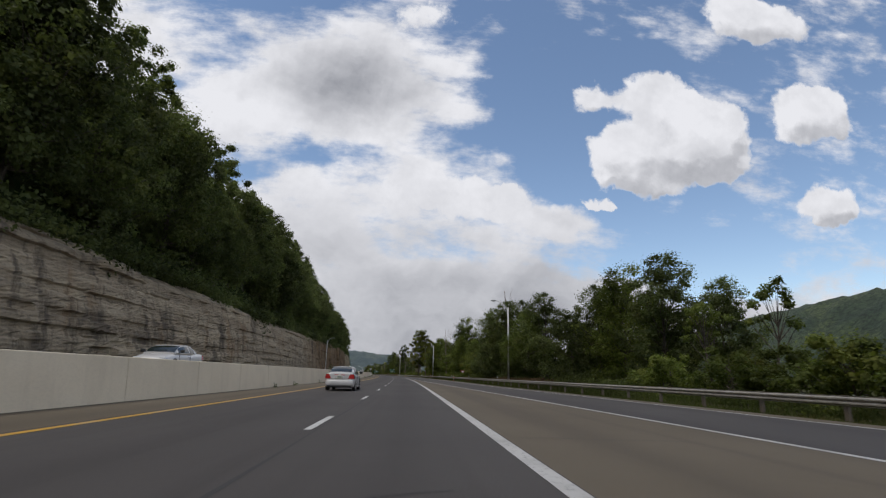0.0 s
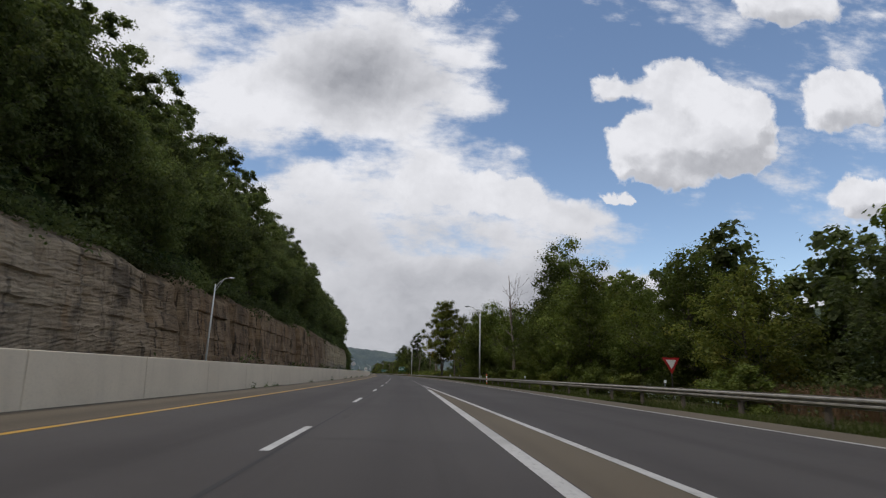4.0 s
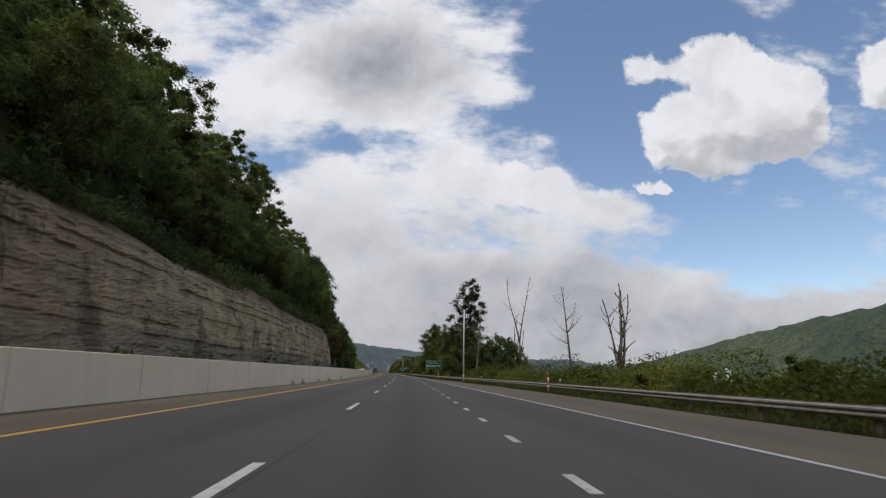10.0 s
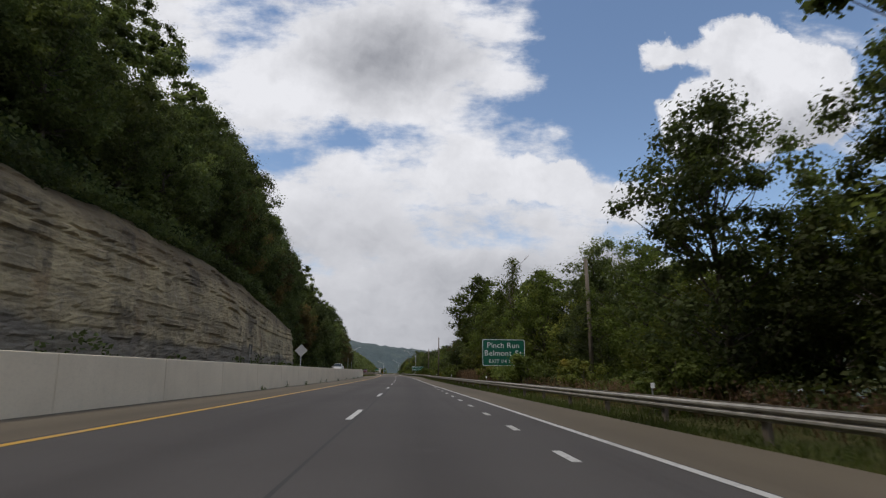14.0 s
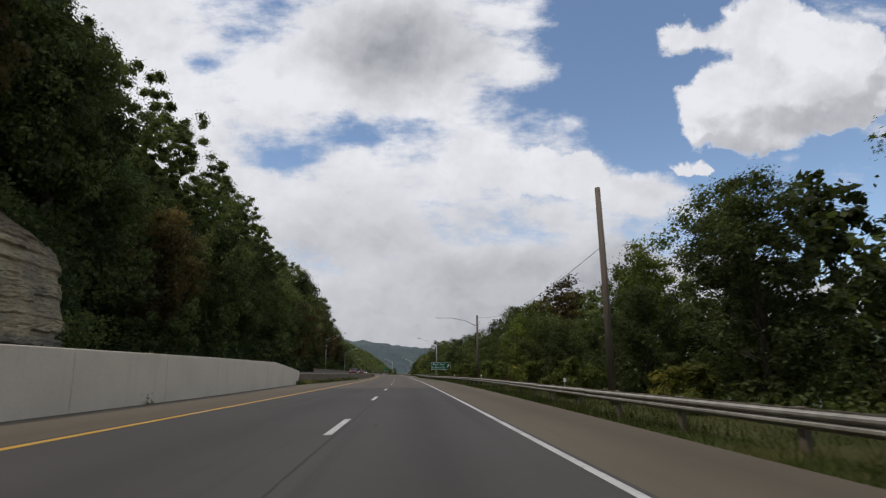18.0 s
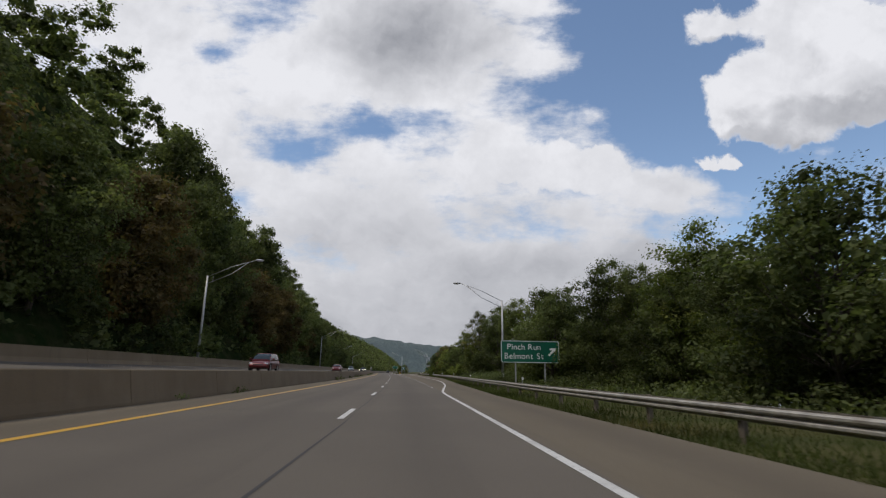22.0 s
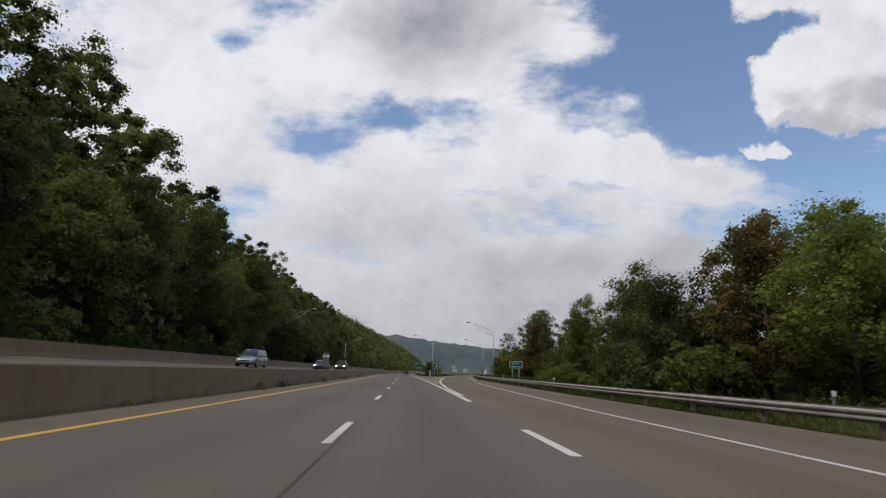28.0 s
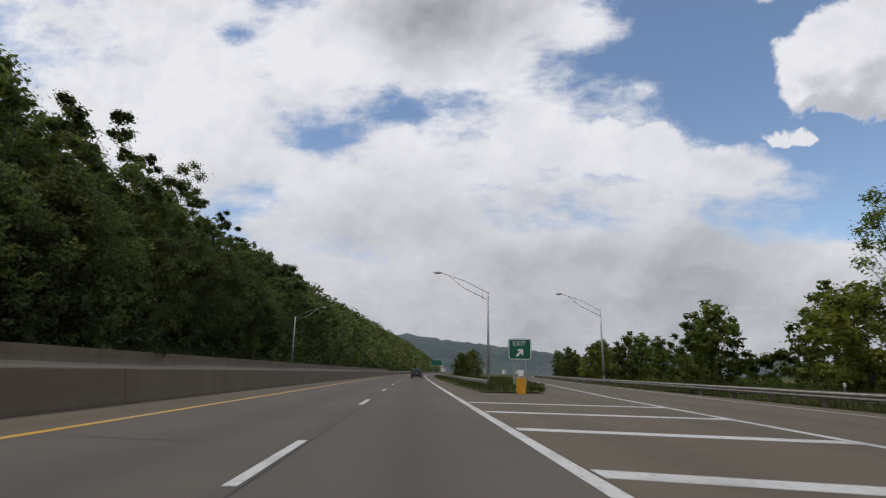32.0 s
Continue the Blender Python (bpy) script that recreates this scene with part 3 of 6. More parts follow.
tagged(new("road_opposite", ribbon("road_opposite", -120, 1900, OPP_L, OPP_R, lambda s, q: opp_z(OPP_L + (OPP_R - OPP_L) * q), "old_asphalt", across=2, skirt=1.5)), "opposite carriageway on a raised bed", "road", kind="structure")
tagged(new("median", ribbon("median", 498, 560, OPP_R, lambda s: float(np.interp(s, [498, 512, 540, 560], [-10.8, -10.6, -9.5, -8.7])), lambda s, q: OPP_Z - 0.05 - 0.75 * q, "grass_soil", across=2, skirt=0.8)), "grassy median strip", "median", kind="structure")

# concrete walls
WALLD = fn([(-120, -8.9), (170, -8.9), (250, -8.95), (330, -8.65), (360, -9.0), (450, -9.0), (480, -9.6), (497, -10.4), (507, -10.6)])
WALL_UP = fn([(-120, 0.0), (360, 0.06), (410, 0.12), (450, 0.2), (480, 0.42), (496, 0.5), (500, 0.3), (507, -0.12)])
wall = tagged(new("median_wall"), "long white concrete median wall with stained joints", "wall", kind="structure")
for i in range(105):
    a = -120 + i * 6.01
    part("wall_panel", profile_run("wall_panel", a, min(a + 5.98, 507), WALLD, [(0, -0.1), (-0.01, 0.1), (-0.09, 1.4), (-0.11, 1.42), (-0.32, 1.42), (-0.34, 1.4), (-0.4, -0.1)], "white_concrete", lift=WALL_UP), None, wall)
BARR = fn([(495, -11.2), (512, -10.2), (540, -8.8), (560, -8.1), (700, -7.8), (770, -7.9), (830, -8.4), (1900, -8.4)])
barrier = tagged(new("median_barrier"), "low brown weathered concrete median barrier", "barrier", kind="structure")
for i in range(70):
    a = 506 + i * 7.2
    part("barrier_section", profile_run("barrier_section", a, a + 7.17, BARR, [(0, -0.1), (-0.01, 0.08), (-0.06, 0.3), (-0.18, 1.0), (-0.2, 1.03), (-0.42, 1.03), (-0.44, 1.0), (-0.5, -0.1)], "brown_concrete"), None, barrier)
far_barrier = tagged(new("roadside_barrier"), "weathered concrete barrier along the opposite road", "barrier", kind="structure")
for i in range(55):
    a = 581 + i * 9.0
    part("barrier_section", profile_run("barrier_section", a, a + 8.96, OPP_L - 0.2, [(0, 0), (-0.14, 0.33), (-0.2, 0.95), (-0.42, 0.95), (-0.5, 0)], "brown_concrete", z=opp_z(OPP_L) - 0.05), None, far_barrier)

# painted lines
def strip(name, s0, s1, d, width, material, parent, step=3.0, z=0.005):
    d = d if callable(d) else (lambda s, v=d: v)
    return part(name, ribbon(name, s0, s1, lambda s: d(s) - width / 2, lambda s: d(s) + width / 2, z, material, step, skirt=0), None, parent)


s = 10.5 - 12.24 * 4
while s < 1000:
    if 498 < s < 502:
        s += 5.6
    strip("lane_dash", s, s + 3.3, DASH, 0.15, "white_paint", road if s < 494 else road_b, 3.3)
    s += 12.24
for a, b in ((140, 394), (592, 650)):
    s = a
    while s < b:
        strip("lane_dot", s, s + 0.95, LINE, 0.14, "worn_paint", road if s < 494 else road_b, 1)
        s += 3.66
s = 652
for k in range(6):
    strip("lane_dash", s, s + 3.3, LINE, 0.18, "white_paint", road_b, 3.3)
    s += 12.19
strip("edge_line", -120, 138, LINE, 0.24, "worn_paint", road)
strip("merge_line", -60, 150, MERGE, 0.16, "worn_paint", road)
strip("edge_line", -60, 400, EDGE, 0.14, "worn_paint", road)
strip("edge_line", 400, 494, lambda s: float(np.interp(s, [400, 418], [EDGE(400), LINE])), 0.125, "white_paint", road)
strip("edge_line", 494, 1100, EDGE, 0.14, "white_paint", road_b)
strip("gore_line", 726, 1900, lambda s: LINE + 0.08, 0.22, "white_paint", road_b)
strip("gore_line", 731, 1000, lambda s: GORE(s), 0.22, "white_paint", road_b)
strip("centre_line", -120, 494, YELLOW, 0.2, "yellow_paint", road)
strip("centre_line", 494, 1900, YELLOW, 0.22, "yellow_paint", road_b)
strip("edge_line", -120, 494, -17.6, 0.15, "white_paint", road, z=opp_z(-17.6) + 0.006)
strip("edge_line", 494, 1900, -17.6, 0.15, "white_paint", road_b, z=opp_z(-17.6) + 0.006)
for k in range(16):
    a = 757 + k * 4.6
    if a > 828:
        break
    V = [P(a, LINE + 0.25, 0.005), P(a - 1.6, GORE(a - 1.6) - 0.1, 0.005), P(a - 1.1, GORE(a - 1.1) - 0.1, 0.005), P(a + 0.5, LINE + 0.25, 0.005)]
    part("gore_bar", mesh_of("gore_bar", V, [(0, 1, 2, 3)], "white_paint"), None, road_b)
rnd = random.Random(3)
for a, b in ((-60, 494), (494, 900)):
    d0 = fn([(x, DASH + 0.16 + rnd.uniform(-0.05, 0.05)) for x in range(a, b + 1, 4)])
    w0 = fn([(x, rnd.uniform(0.02, 0.065) if x < 400 else rnd.uniform(0.008, 0.035)) for x in range(a, b + 1, 3)])
    part("joint_seal", ribbon("joint_seal", a, b, lambda s: d0(s) - w0(s), lambda s: d0(s) + w0(s) * 0.5, 0.003, "sealant", 1.5, skirt=0), None, road if a < 0 else road_b)

# cracks sealed with tar, and patches
def crack(s, d, along, across, parent):
    pts, k = [], max(4, int(math.hypot(along, across) / 0.7))
    for i in range(k + 1):
        pts.append((s + along * i / k + rnd.uniform(-0.12, 0.12), d + across * i / k + rnd.uniform(-0.12, 0.12), rnd.uniform(0.006, 0.022)))
    V, F = [], []
    for i, (a, b, w) in enumerate(pts):
        x, y = (w, 0) if abs(across) > abs(along) else (0, w)
        V += [P(a - x, b - y, 0.004), P(a + x, b + y, 0.004)]
        if i:
            F.append((2 * i - 2, 2 * i - 1, 2 * i + 1, 2 * i))
    part("crack", mesh_of("crack", V, F, "sealant"), None, parent)


for k in range(60):
    s = rnd.uniform(4, 850)
    home = road if s < 515 else road_b
    if rnd.random() < 0.8:
        d = rnd.choice((YELLOW + 0.3, DASH + 0.2, LINE + 0.3))
        crack(s, d, rnd.uniform(-0.8, 0.8), rnd.uniform(1.2, 3.4), home)
    else:
        crack(s, rnd.uniform(-5, 1.5), rnd.uniform(1.0, 3.0), rnd.uniform(-0.5, 0.5), home)

# dark repair patches on the ramp and the lanes
for k in range(44):
    if k < 22:
        s = rnd.uniform(735, 850)
        d = GORE(s) + 0.4 + rnd.random() * max(0.5, EDGE(s) - GORE(s) - 1.2)
    else:
        s = rnd.uniform(10, 730)
        d = rnd.uniform(-4.8, 1.4)
    a, b = rnd.uniform(0.12, 0.6), rnd.uniform(0.05, 0.3)
    ring_ = [(a * math.cos(q * 0.7) * rnd.uniform(0.3, 1.2), b * math.sin(q * 0.7) * rnd.uniform(0.3, 1.3)) for q in range(9)]
    part("repair_patch", mesh_of("repair_patch", [P(s + x, d + y, 0.0035) for x, y in ring_], [tuple(range(9))[::-1]], "tar_patch"), None, road if s < 515 else road_b)

# cloud deck
bm = bmesh.new()
bmesh.ops.create_uvsphere(bm, u_segments=48, v_segments=24, radius=1.0)
bmesh.ops.scale(bm, vec=(4300, 4300, 2600), verts=bm.verts)
for f in [f for f in bm.faces if f.calc_center_median().z < -250]:
    bm.faces.remove(f)
ob = tagged(new("backdrop", from_bm("backdrop", bm, "cloud_cover", True)), "broken white and grey cumulus cloud cover", "clouds", kind="structure")
ob.location = MID

# ---- rock cut and hillside on the left ----
rng = np.random.default_rng(7)
CLIFF_D, CLIFF_END = fn([(-200, -23.0), (425, -23.0), (478, -28.5), (520, -29.5)]), 507.0
RIM = ((-140, 60, 130, 220, 330, 400, 440, 480, 500, 507), (9.5, 9.5, 10.0, 11.2, 12.8, 13.5, 13.8, 13.6, 12.8, 11.5))
TOPZ = lambda s: float(np.interp(s, *RIM))


def lumps(x, y, seed, octaves=4):
    """Smooth random relief over two arrays, about -1 to 1."""
    gg = np.random.default_rng(seed)
    out, amp = 0.0, 0.6
    for k in range(octaves):
        w = gg.uniform(0, 1, (97, 97))
        fx, fy = np.asarray(x) * 2.0 ** k + 13.7 * k, np.asarray(y) * 2.0 ** k + 5.3 * k
        i, j = np.floor(fx).astype(int), np.floor(fy).astype(int)
        u, v = fx - i, fy - j
        u, v = u * u * (3 - 2 * u), v * v * (3 - 2 * v)
        q = lambda a, b: w[(i + a) % 97, (j + b) % 97]
        out = out + amp * 2 * ((q(0, 0) * (1 - u) + q(1, 0) * u) * (1 - v) + (q(0, 1) * (1 - u) + q(1, 1) * u) * v - 0.5)
        amp *= 0.55
    return out


def rim(s):
    """Height of the rock's ragged upper edge."""
    s = np.asarray(s, dtype=float)
    drop = np.clip((s - 492) / 15.0, 0, 1)
    return np.interp(s, *RIM) + 0.9 * lumps(s / 9.0, 0 * s, 81, 4) - 6.0 * drop ** 1.8


def cliff():
    """Layered rock face: thin broken ledges, and between them a stretch of massive blocks with deep upright joints."""
    ns, nz = int((CLIFF_END + 130) / 0.5), 76
    s = np.linspace(-130, CLIFF_END, ns)
    q = np.linspace(0, 1, nz)
    top = rim(s) + 1.0
    z = OPP_Z - 0.4 + np.outer(top - OPP_Z + 0.4, q)
    S = np.repeat(s[:, None], nz, 1)
    massive = np.clip((s - 125) / 40, 0, 1) * np.clip((300 - s) / 40, 0, 1)
    zz = z + 0.5 * lumps(S / 45.0, 0 * S, 82, 2)

    def ledges(thick_lo, thick_hi, depth, seed):
        gg = np.random.default_rng(seed)
        layer = np.cumsum(gg.uniform(thick_lo, thick_hi, 140)) - 2
        li = np.searchsorted(layer, zz)
        out = gg.uniform(-1, 1, 142)[li] * depth
        # each layer is broken into blocks that stand out unevenly
        for k in np.unique(li):
            cuts = np.cumsum(gg.uniform(0.8, 6.0, 420)) - 135
            out += np.where(li == k, (gg.normal(0, depth * 0.7, 421)[np.searchsorted(cuts, s)])[:, None], 0)
        return out

    thin = ledges(0.2, 0.9, 0.12, 83) + 0.12 * lumps(S / 5.0, z / 2.2, 84)
    thick = ledges(0.9, 3.2, 0.2, 85) + 0.15 * lumps(S / 7.0, z / 5.0, 86)
    big = np.cumsum(rng.uniform(3.0, 11.0, 140)) - 135
    thick += (rng.normal(0, 0.4, 141)[np.searchsorted(big, s)])[:, None]
    for c in big[(big > 110) & (big < 310)]:
        lo, wide, deep = rng.uniform(0.0, 0.6), rng.uniform(0.35, 0.8), rng.uniform(0.8, 2.2)
        line = c + 0.35 * lumps(z / 1.7, 0 * z + c, 87, 2)
        thick -= deep * np.clip(1 - np.abs(S - line) / wide, 0, 1) * (q > lo)[None, :]
    out = thin * (1 - 0.75 * massive)[:, None] + thick * massive[:, None] + 0.5 * lumps(S / 19.0, z / 9.0, 88, 2)
    out += rng.normal(0, 0.03, (ns, nz))
    out -= 1.6 * q[None, :] ** 1.5 + 2.2 * np.clip((q[None, :] - 0.86) / 0.14, 0, 1) ** 1.3
    out += 0.9 * np.clip(1 - q[None, :] / 0.07, 0, 1)
    end = np.clip((s - 498) / 9.0, 0, 1)
    d = np.array([CLIFF_D(a) for a in s])[:, None] + out - 5.0 * (end ** 1.6)[:, None] * (0.6 + 0.7 * q[None, :])
    d = np.concatenate([d, d[:, -1:] - 1.5, d[:, -1:] - 5.0], 1)
    z = np.concatenate([z, z[:, -1:] + 0.15, z[:, -1:] + 0.5], 1)
    nz += 2
    V = PA(np.repeat(s, nz), d.ravel(), z.ravel())
    i, j = np.meshgrid(np.arange(ns - 1), np.arange(nz - 1), indexing="ij")
    a = (i * nz + j).ravel()
    F = np.stack([a, a + nz, a + nz + 1, a + 1], 1)
    return mesh_of("rock_cut", V, F.tolist(), "limestone")


tagged(new("rock_cut", cliff()), "tall layered limestone road cut with rusty stains and ledges", "rock face", kind="structure")

SLOPE = fn([(-300, 1.25), (0, 1.4), (200, 1.5), (300, 1.75), (450, 1.75), (500, 1.75), (640, 1.5), (760, 1.25), (860, 1.0), (1000, 1.0), (1900, 1.0)])
CREST = fn([(-300, 150), (800, 150), (1000, 120), (1900, 90)])


FOOT = fn([(-320, 27.0), (425, 27.0), (478, 32.5), (510, 33.0), (535, 24.0), (2000, 23.5)])


def hill_z(s, d):
    """Height of the wooded hillside; d is negative."""
    rise = -d - FOOT(s)
    if s < CLIFF_END + 4:
        base = TOPZ(s) + 0.6
    else:
        base = opp_z(-20.5) - 0.1
    if rise < 0:
        return opp_z(-20.5) - 0.1
    return base + CREST(s) * (1 - math.exp(-SLOPE(s) * rise / CREST(s)))


V, F = [], []
hs = list(range(-320, 1900, 8))
hd = [-20.6, -22.6, -24.0, -27.2, -28.5, -30.5, -33.2, -35, -37, -43, -50, -58, -70, -90, -130, -220]
for s in hs:
    for d in hd:
        z = hill_z(s, d) if -d > FOOT(s) else opp_z(-20.5) - 0.2
        V.append(P(s, d, z + (rng.normal(0, 0.35) if d < -30 else 0)))
w = len(hd)
F = [(i * w + j, (i + 1) * w + j, (i + 1) * w + j + 1, i * w + j + 1) for i in range(len(hs) - 1) for j in range(w - 1)]
tagged(new("hillside", mesh_of("hillside", V, F, "forest_floor", True)), "steep wooded hillside above the road", "hill", kind="structure")


# ---- trees ----
def leaf_quads(centres, radii, count, size, g, flat=0.75, shape=0.62):
    """Pointed leaves scattered round clump centres: an array (count, 4, 3)."""
    c = np.asarray(centres)
    k = g.integers(0, len(c), count)
    v = g.normal(0, 1, (count, 3))
    v /= np.linalg.norm(v, axis=1)[:, None] + 1e-6
    r = np.asarray(radii)[k] * g.uniform(0.1, 1.0, count) ** 0.55 * np.exp(g.normal(0, 0.15, count))
    p = c[k] + v * r[:, None] * np.array([1, 1, flat])
    nrm = v * 0.7 + np.array([0, 0, 0.55]) + g.normal(0, 0.45, (count, 3))
    nrm /= np.linalg.norm(nrm, axis=1)[:, None]
    a = np.cross(nrm, g.normal(0, 1, (count, 3)))
    a /= np.linalg.norm(a, axis=1)[:, None] + 1e-6
    b = np.cross(nrm, a)
    L = size * g.uniform(0.6, 1.35, count)[:, None]
    return np.stack([p - a * L * 0.5, p + b * L * shape * 0.5 - nrm * L * 0.06, p + a * L * 0.55 - nrm * L * 0.1, p - b * L * shape * 0.5 - nrm * L * 0.06], 1)


def limb(start, direction, length, r0, g, bend=0.35, steps=5, lift=0.15):
    pts, rad = [Vector(start)], [r0]
    d = Vector(direction).normalized()
    for i in range(steps):
        d = (d + Vector(g.normal(0, bend * 0.4, 3)) + Vector((0, 0, lift * 0.4))).normalized()
        pts.append(pts[-1] + d * (length / steps))
        rad.append(max(0.015, r0 * (1 - (i + 1) / (steps + 0.6))))
    return pts, rad


def make_tree(seed, height, spread, trunk_h, leaves, leaf, clumps, material="leaf_green", bark="bark", open_=0.0, top=1.0, lean=0.0, trunks=1, label="", name="tree"):
    """A broadleaf tree: tapered trunk, limbs, and a crown of many small leaves in uneven clumps."""
    g = np.random.default_rng(seed)
    runs, centres, radii = [], [], []
    for k in range(trunks):
        off = Vector((g.normal(0, 0.35), g.normal(0, 0.35), -0.3)) if trunks > 1 else Vector((0, 0, -0.3))
        path, rad = limb(off, (lean + g.normal(0, 0.08), g.normal(0, 0.08), 1), height * 0.9, 0.05 + height * 0.016 / trunks ** 0.5, g, 0.16, 8, 0.3)
        runs.append((path, rad))
        m = max(3, clumps // trunks)
        for i in range(m):
            q = (i + g.uniform(0, 1)) / m
            h = trunk_h + (height - trunk_h) * q ** top
            base = path[min(len(path) - 2, max(1, int(h / height * 0.75 * len(path))))]
            prof = math.sin(math.pi * min(0.96, 0.2 + 0.78 * (h - trunk_h) / max(0.1, height - trunk_h))) ** 0.7
            ang = i * 2.4 + g.uniform(-0.5, 0.5)
            reach = spread * prof * g.uniform(0.45, 1.05)
            tip = Vector((base.x + math.cos(ang) * reach, base.y + math.sin(ang) * reach, h + g.normal(0, 0.3)))
            mid = base.lerp(tip, 0.5) + Vector((0, 0, -0.08 * reach))
            runs.append(([base, mid, tip], [0.02 + 0.0028 * height, 0.02 + 0.015 * (1 - q), 0.012]))
            cr = spread * g.uniform(0.17, 0.36) * (1 - 0.25 * open_)
            centres.append(tuple(tip))
            radii.append(cr)
            if open_ < 0.5:
                centres.append(tuple(base.lerp(tip, 0.6)))
                radii.append(cr * 0.95)
    quads = leaf_quads(centres, radii, leaves, leaf, g)
    if open_ < 0.5:
        quads = np.concatenate([quads, leaf_quads(centres, [r * 0.72 for r in radii], leaves // 2, leaf * 1.6, g, shape=0.8)])
    tree = thing(name, label, "tree")
    part("trunk", many_tubes("trunk", runs, bark, 5), None, tree)
    part("crown", quads_mesh("crown", quads, material), None, tree)
    return tree


def make_snag(seed, height, limbs, label, spread=0.3, r=0.2, vine=0):
    """A bare dead tree with broken limbs, some with a sleeve of ivy."""
    g = np.random.default_rng(seed)
    path, rad = limb((0, 0, -0.3), (g.normal(0, 0.05), g.normal(0, 0.05), 1), height, r, g, 0.12, 9, 0.25)
    rad = [max(a, r * 0.22) for a in rad]
    runs = [(path, rad)]
    for i in range(limbs):
        k = int(g.uniform(0.3, 0.98) * (len(path) - 2)) + 1
        ang = g.uniform(0, 6.28)
        L = height * spread * g.uniform(0.35, 1.0)
        b, br = limb(path[k], (math.cos(ang), math.sin(ang), 0.75), L, rad[k] * 0.55, g, 0.45, 5, 0.35)
        runs.append((b, br))
        for m in range(3):
            ang2 = g.uniform(0, 6.28)
            q = int(g.integers(1, 5))
            runs.append(limb(b[q], (math.cos(ang2), math.sin(ang2), 0.5), L * 0.4, br[q] * 0.6, g, 0.4, 3, 0.2))
    tree = thing("dead_tree", label, "tree")
    part("trunk", many_tubes("trunk", runs, "dead_wood", 6), None, tree)
    if vine:
        cs = [tuple(p) for p in path[: max(2, len(path))]]
        cs = [tuple(Vector(a).lerp(Vector(b), q)) for a, b in zip(cs, cs[1:]) for q in (0, 0.33, 0.66)]
        part("ivy", quads_mesh("ivy", leaf_quads(cs, [0.62 + 0.4 * math.sin(i * 1.7) ** 2 for i in range(len(cs))], vine, 0.16, g, 1.0), "leaf_green"), None, tree, "dense green ivy sleeve")
    return tree


def make_fork(seed, height, stems, label, r=0.17, fork=0.38):
    """A bare dead trunk that forks into upright stems with short broken twigs."""
    g = np.random.default_rng(seed)
    path, rad = limb((0, 0, -0.3), (0.03, 0.02, 1), height * fork, r, g, 0.1, 5, 0.2)
    runs = [(path, [r * (1 - 0.06 * i) for i in range(len(path))])]
    for k in range(stems):
        ang = 6.28 * k / stems + g.uniform(-0.3, 0.3)
        tilt = g.uniform(0.16, 0.34)
        b, br = limb(path[-1], (math.cos(ang) * tilt, math.sin(ang) * tilt, 1), height * (1 - fork) * g.uniform(0.8, 1.05), r * 0.62, g, 0.2, 8, 0.35)
        runs.append((b, [max(a, 0.03) for a in br]))
        for m in range(6):
            q = int(g.integers(2, 8))
            a2 = g.uniform(0, 6.28)
            runs.append(limb(b[q], (math.cos(a2), math.sin(a2), 0.9), height * g.uniform(0.05, 0.14), br[q] * 0.55 + 0.012, g, 0.4, 3, 0.3))
    tree = thing("dead_tree", label, "tree")
    part("trunk", many_tubes("trunk", runs, "dead_wood", 6), None, tree)
    return tree


GREEN = "full green broadleaf tree in the roadside wood"
NEAR = [make_tree(11, 12, 4.6, 2.0, 16000, 0.155, 64, label=GREEN),
        make_tree(12, 14, 4.2, 2.2, 16000, 0.155, 66, material="leaf_dark", label="dark green dense broadleaf tree beside the highway"),
        make_tree(13, 10, 4.4, 1.2, 15000, 0.155, 60, trunks=2, material="leaf_gold", label="yellow-green leafy tree with two stems beside the highway"),
        make_tree(14, 13, 3.6, 3.0, 6500, 0.2, 50, open_=0.6, label="airy green tree with open limbs beside the highway"),
        make_tree(15, 9, 4.2, 0.6, 15000, 0.155, 58, trunks=2, material="leaf_dark", label="low spreading dark green tree by the guardrail")]
LITE = [make_tree(61, 12, 4.6, 1.6, 2600, 0.42, 40, label=GREEN),
        make_tree(62, 14, 4.2, 1.8, 2600, 0.42, 42, material="leaf_dark", label="dark green dense tree in the back of the roadside wood"),
        make_tree(63, 10, 4.4, 1.0, 2400, 0.42, 38, trunks=2, material="leaf_gold", label="yellow-green tree in the back of the roadside wood"),
        make_tree(64, 13, 3.8, 2.5, 2000, 0.4, 34, open_=0.6, label="airy green tree in the back of the roadside wood")]
HILL = [make_tree(21, 15, 6.0, 2.0, 20000, 0.24, 105, material="leaf_dark", label="dark green broadleaf tree on the steep hillside"),
        make_tree(22, 13, 5.6, 1.5, 20000, 0.24, 100, material="leaf_dark", label="green broadleaf tree on the steep hillside"),
        make_tree(23, 16, 5.0, 2.5, 19000, 0.24, 90, material="leaf_dark", open_=0.3, label="tall dark tree with ragged crown on the hillside"),
        make_tree(24, 12, 5.4, 1.2, 19000, 0.24, 90, material="leaf_rust", label="brownish withering tree on the hillside")]
TALL = make_tree(31, 21, 3.6, 8.0, 9000, 0.22, 46, open_=0.45, top=0.85, label="tall narrow dark green tree beside the guardrail", material="leaf_dark")
BIG = make_tree(32, 23, 6.5, 6.5, 44000, 0.18, 84, trunks=2, open_=0.4, material="leaf_gold", label="large yellowing tree with open crown beside the highway")
OVER = make_tree(35, 20, 5.6, 8.5, 13000, 0.27, 90, label="tall leaning tree whose crown hangs towards the road", lean=-0.12)
AIRY = make_tree(33, 14, 4.0, 5.0, 13000, 0.17, 60, open_=0.6, material="leaf_gold", label="airy tall tree with feathery open crown")
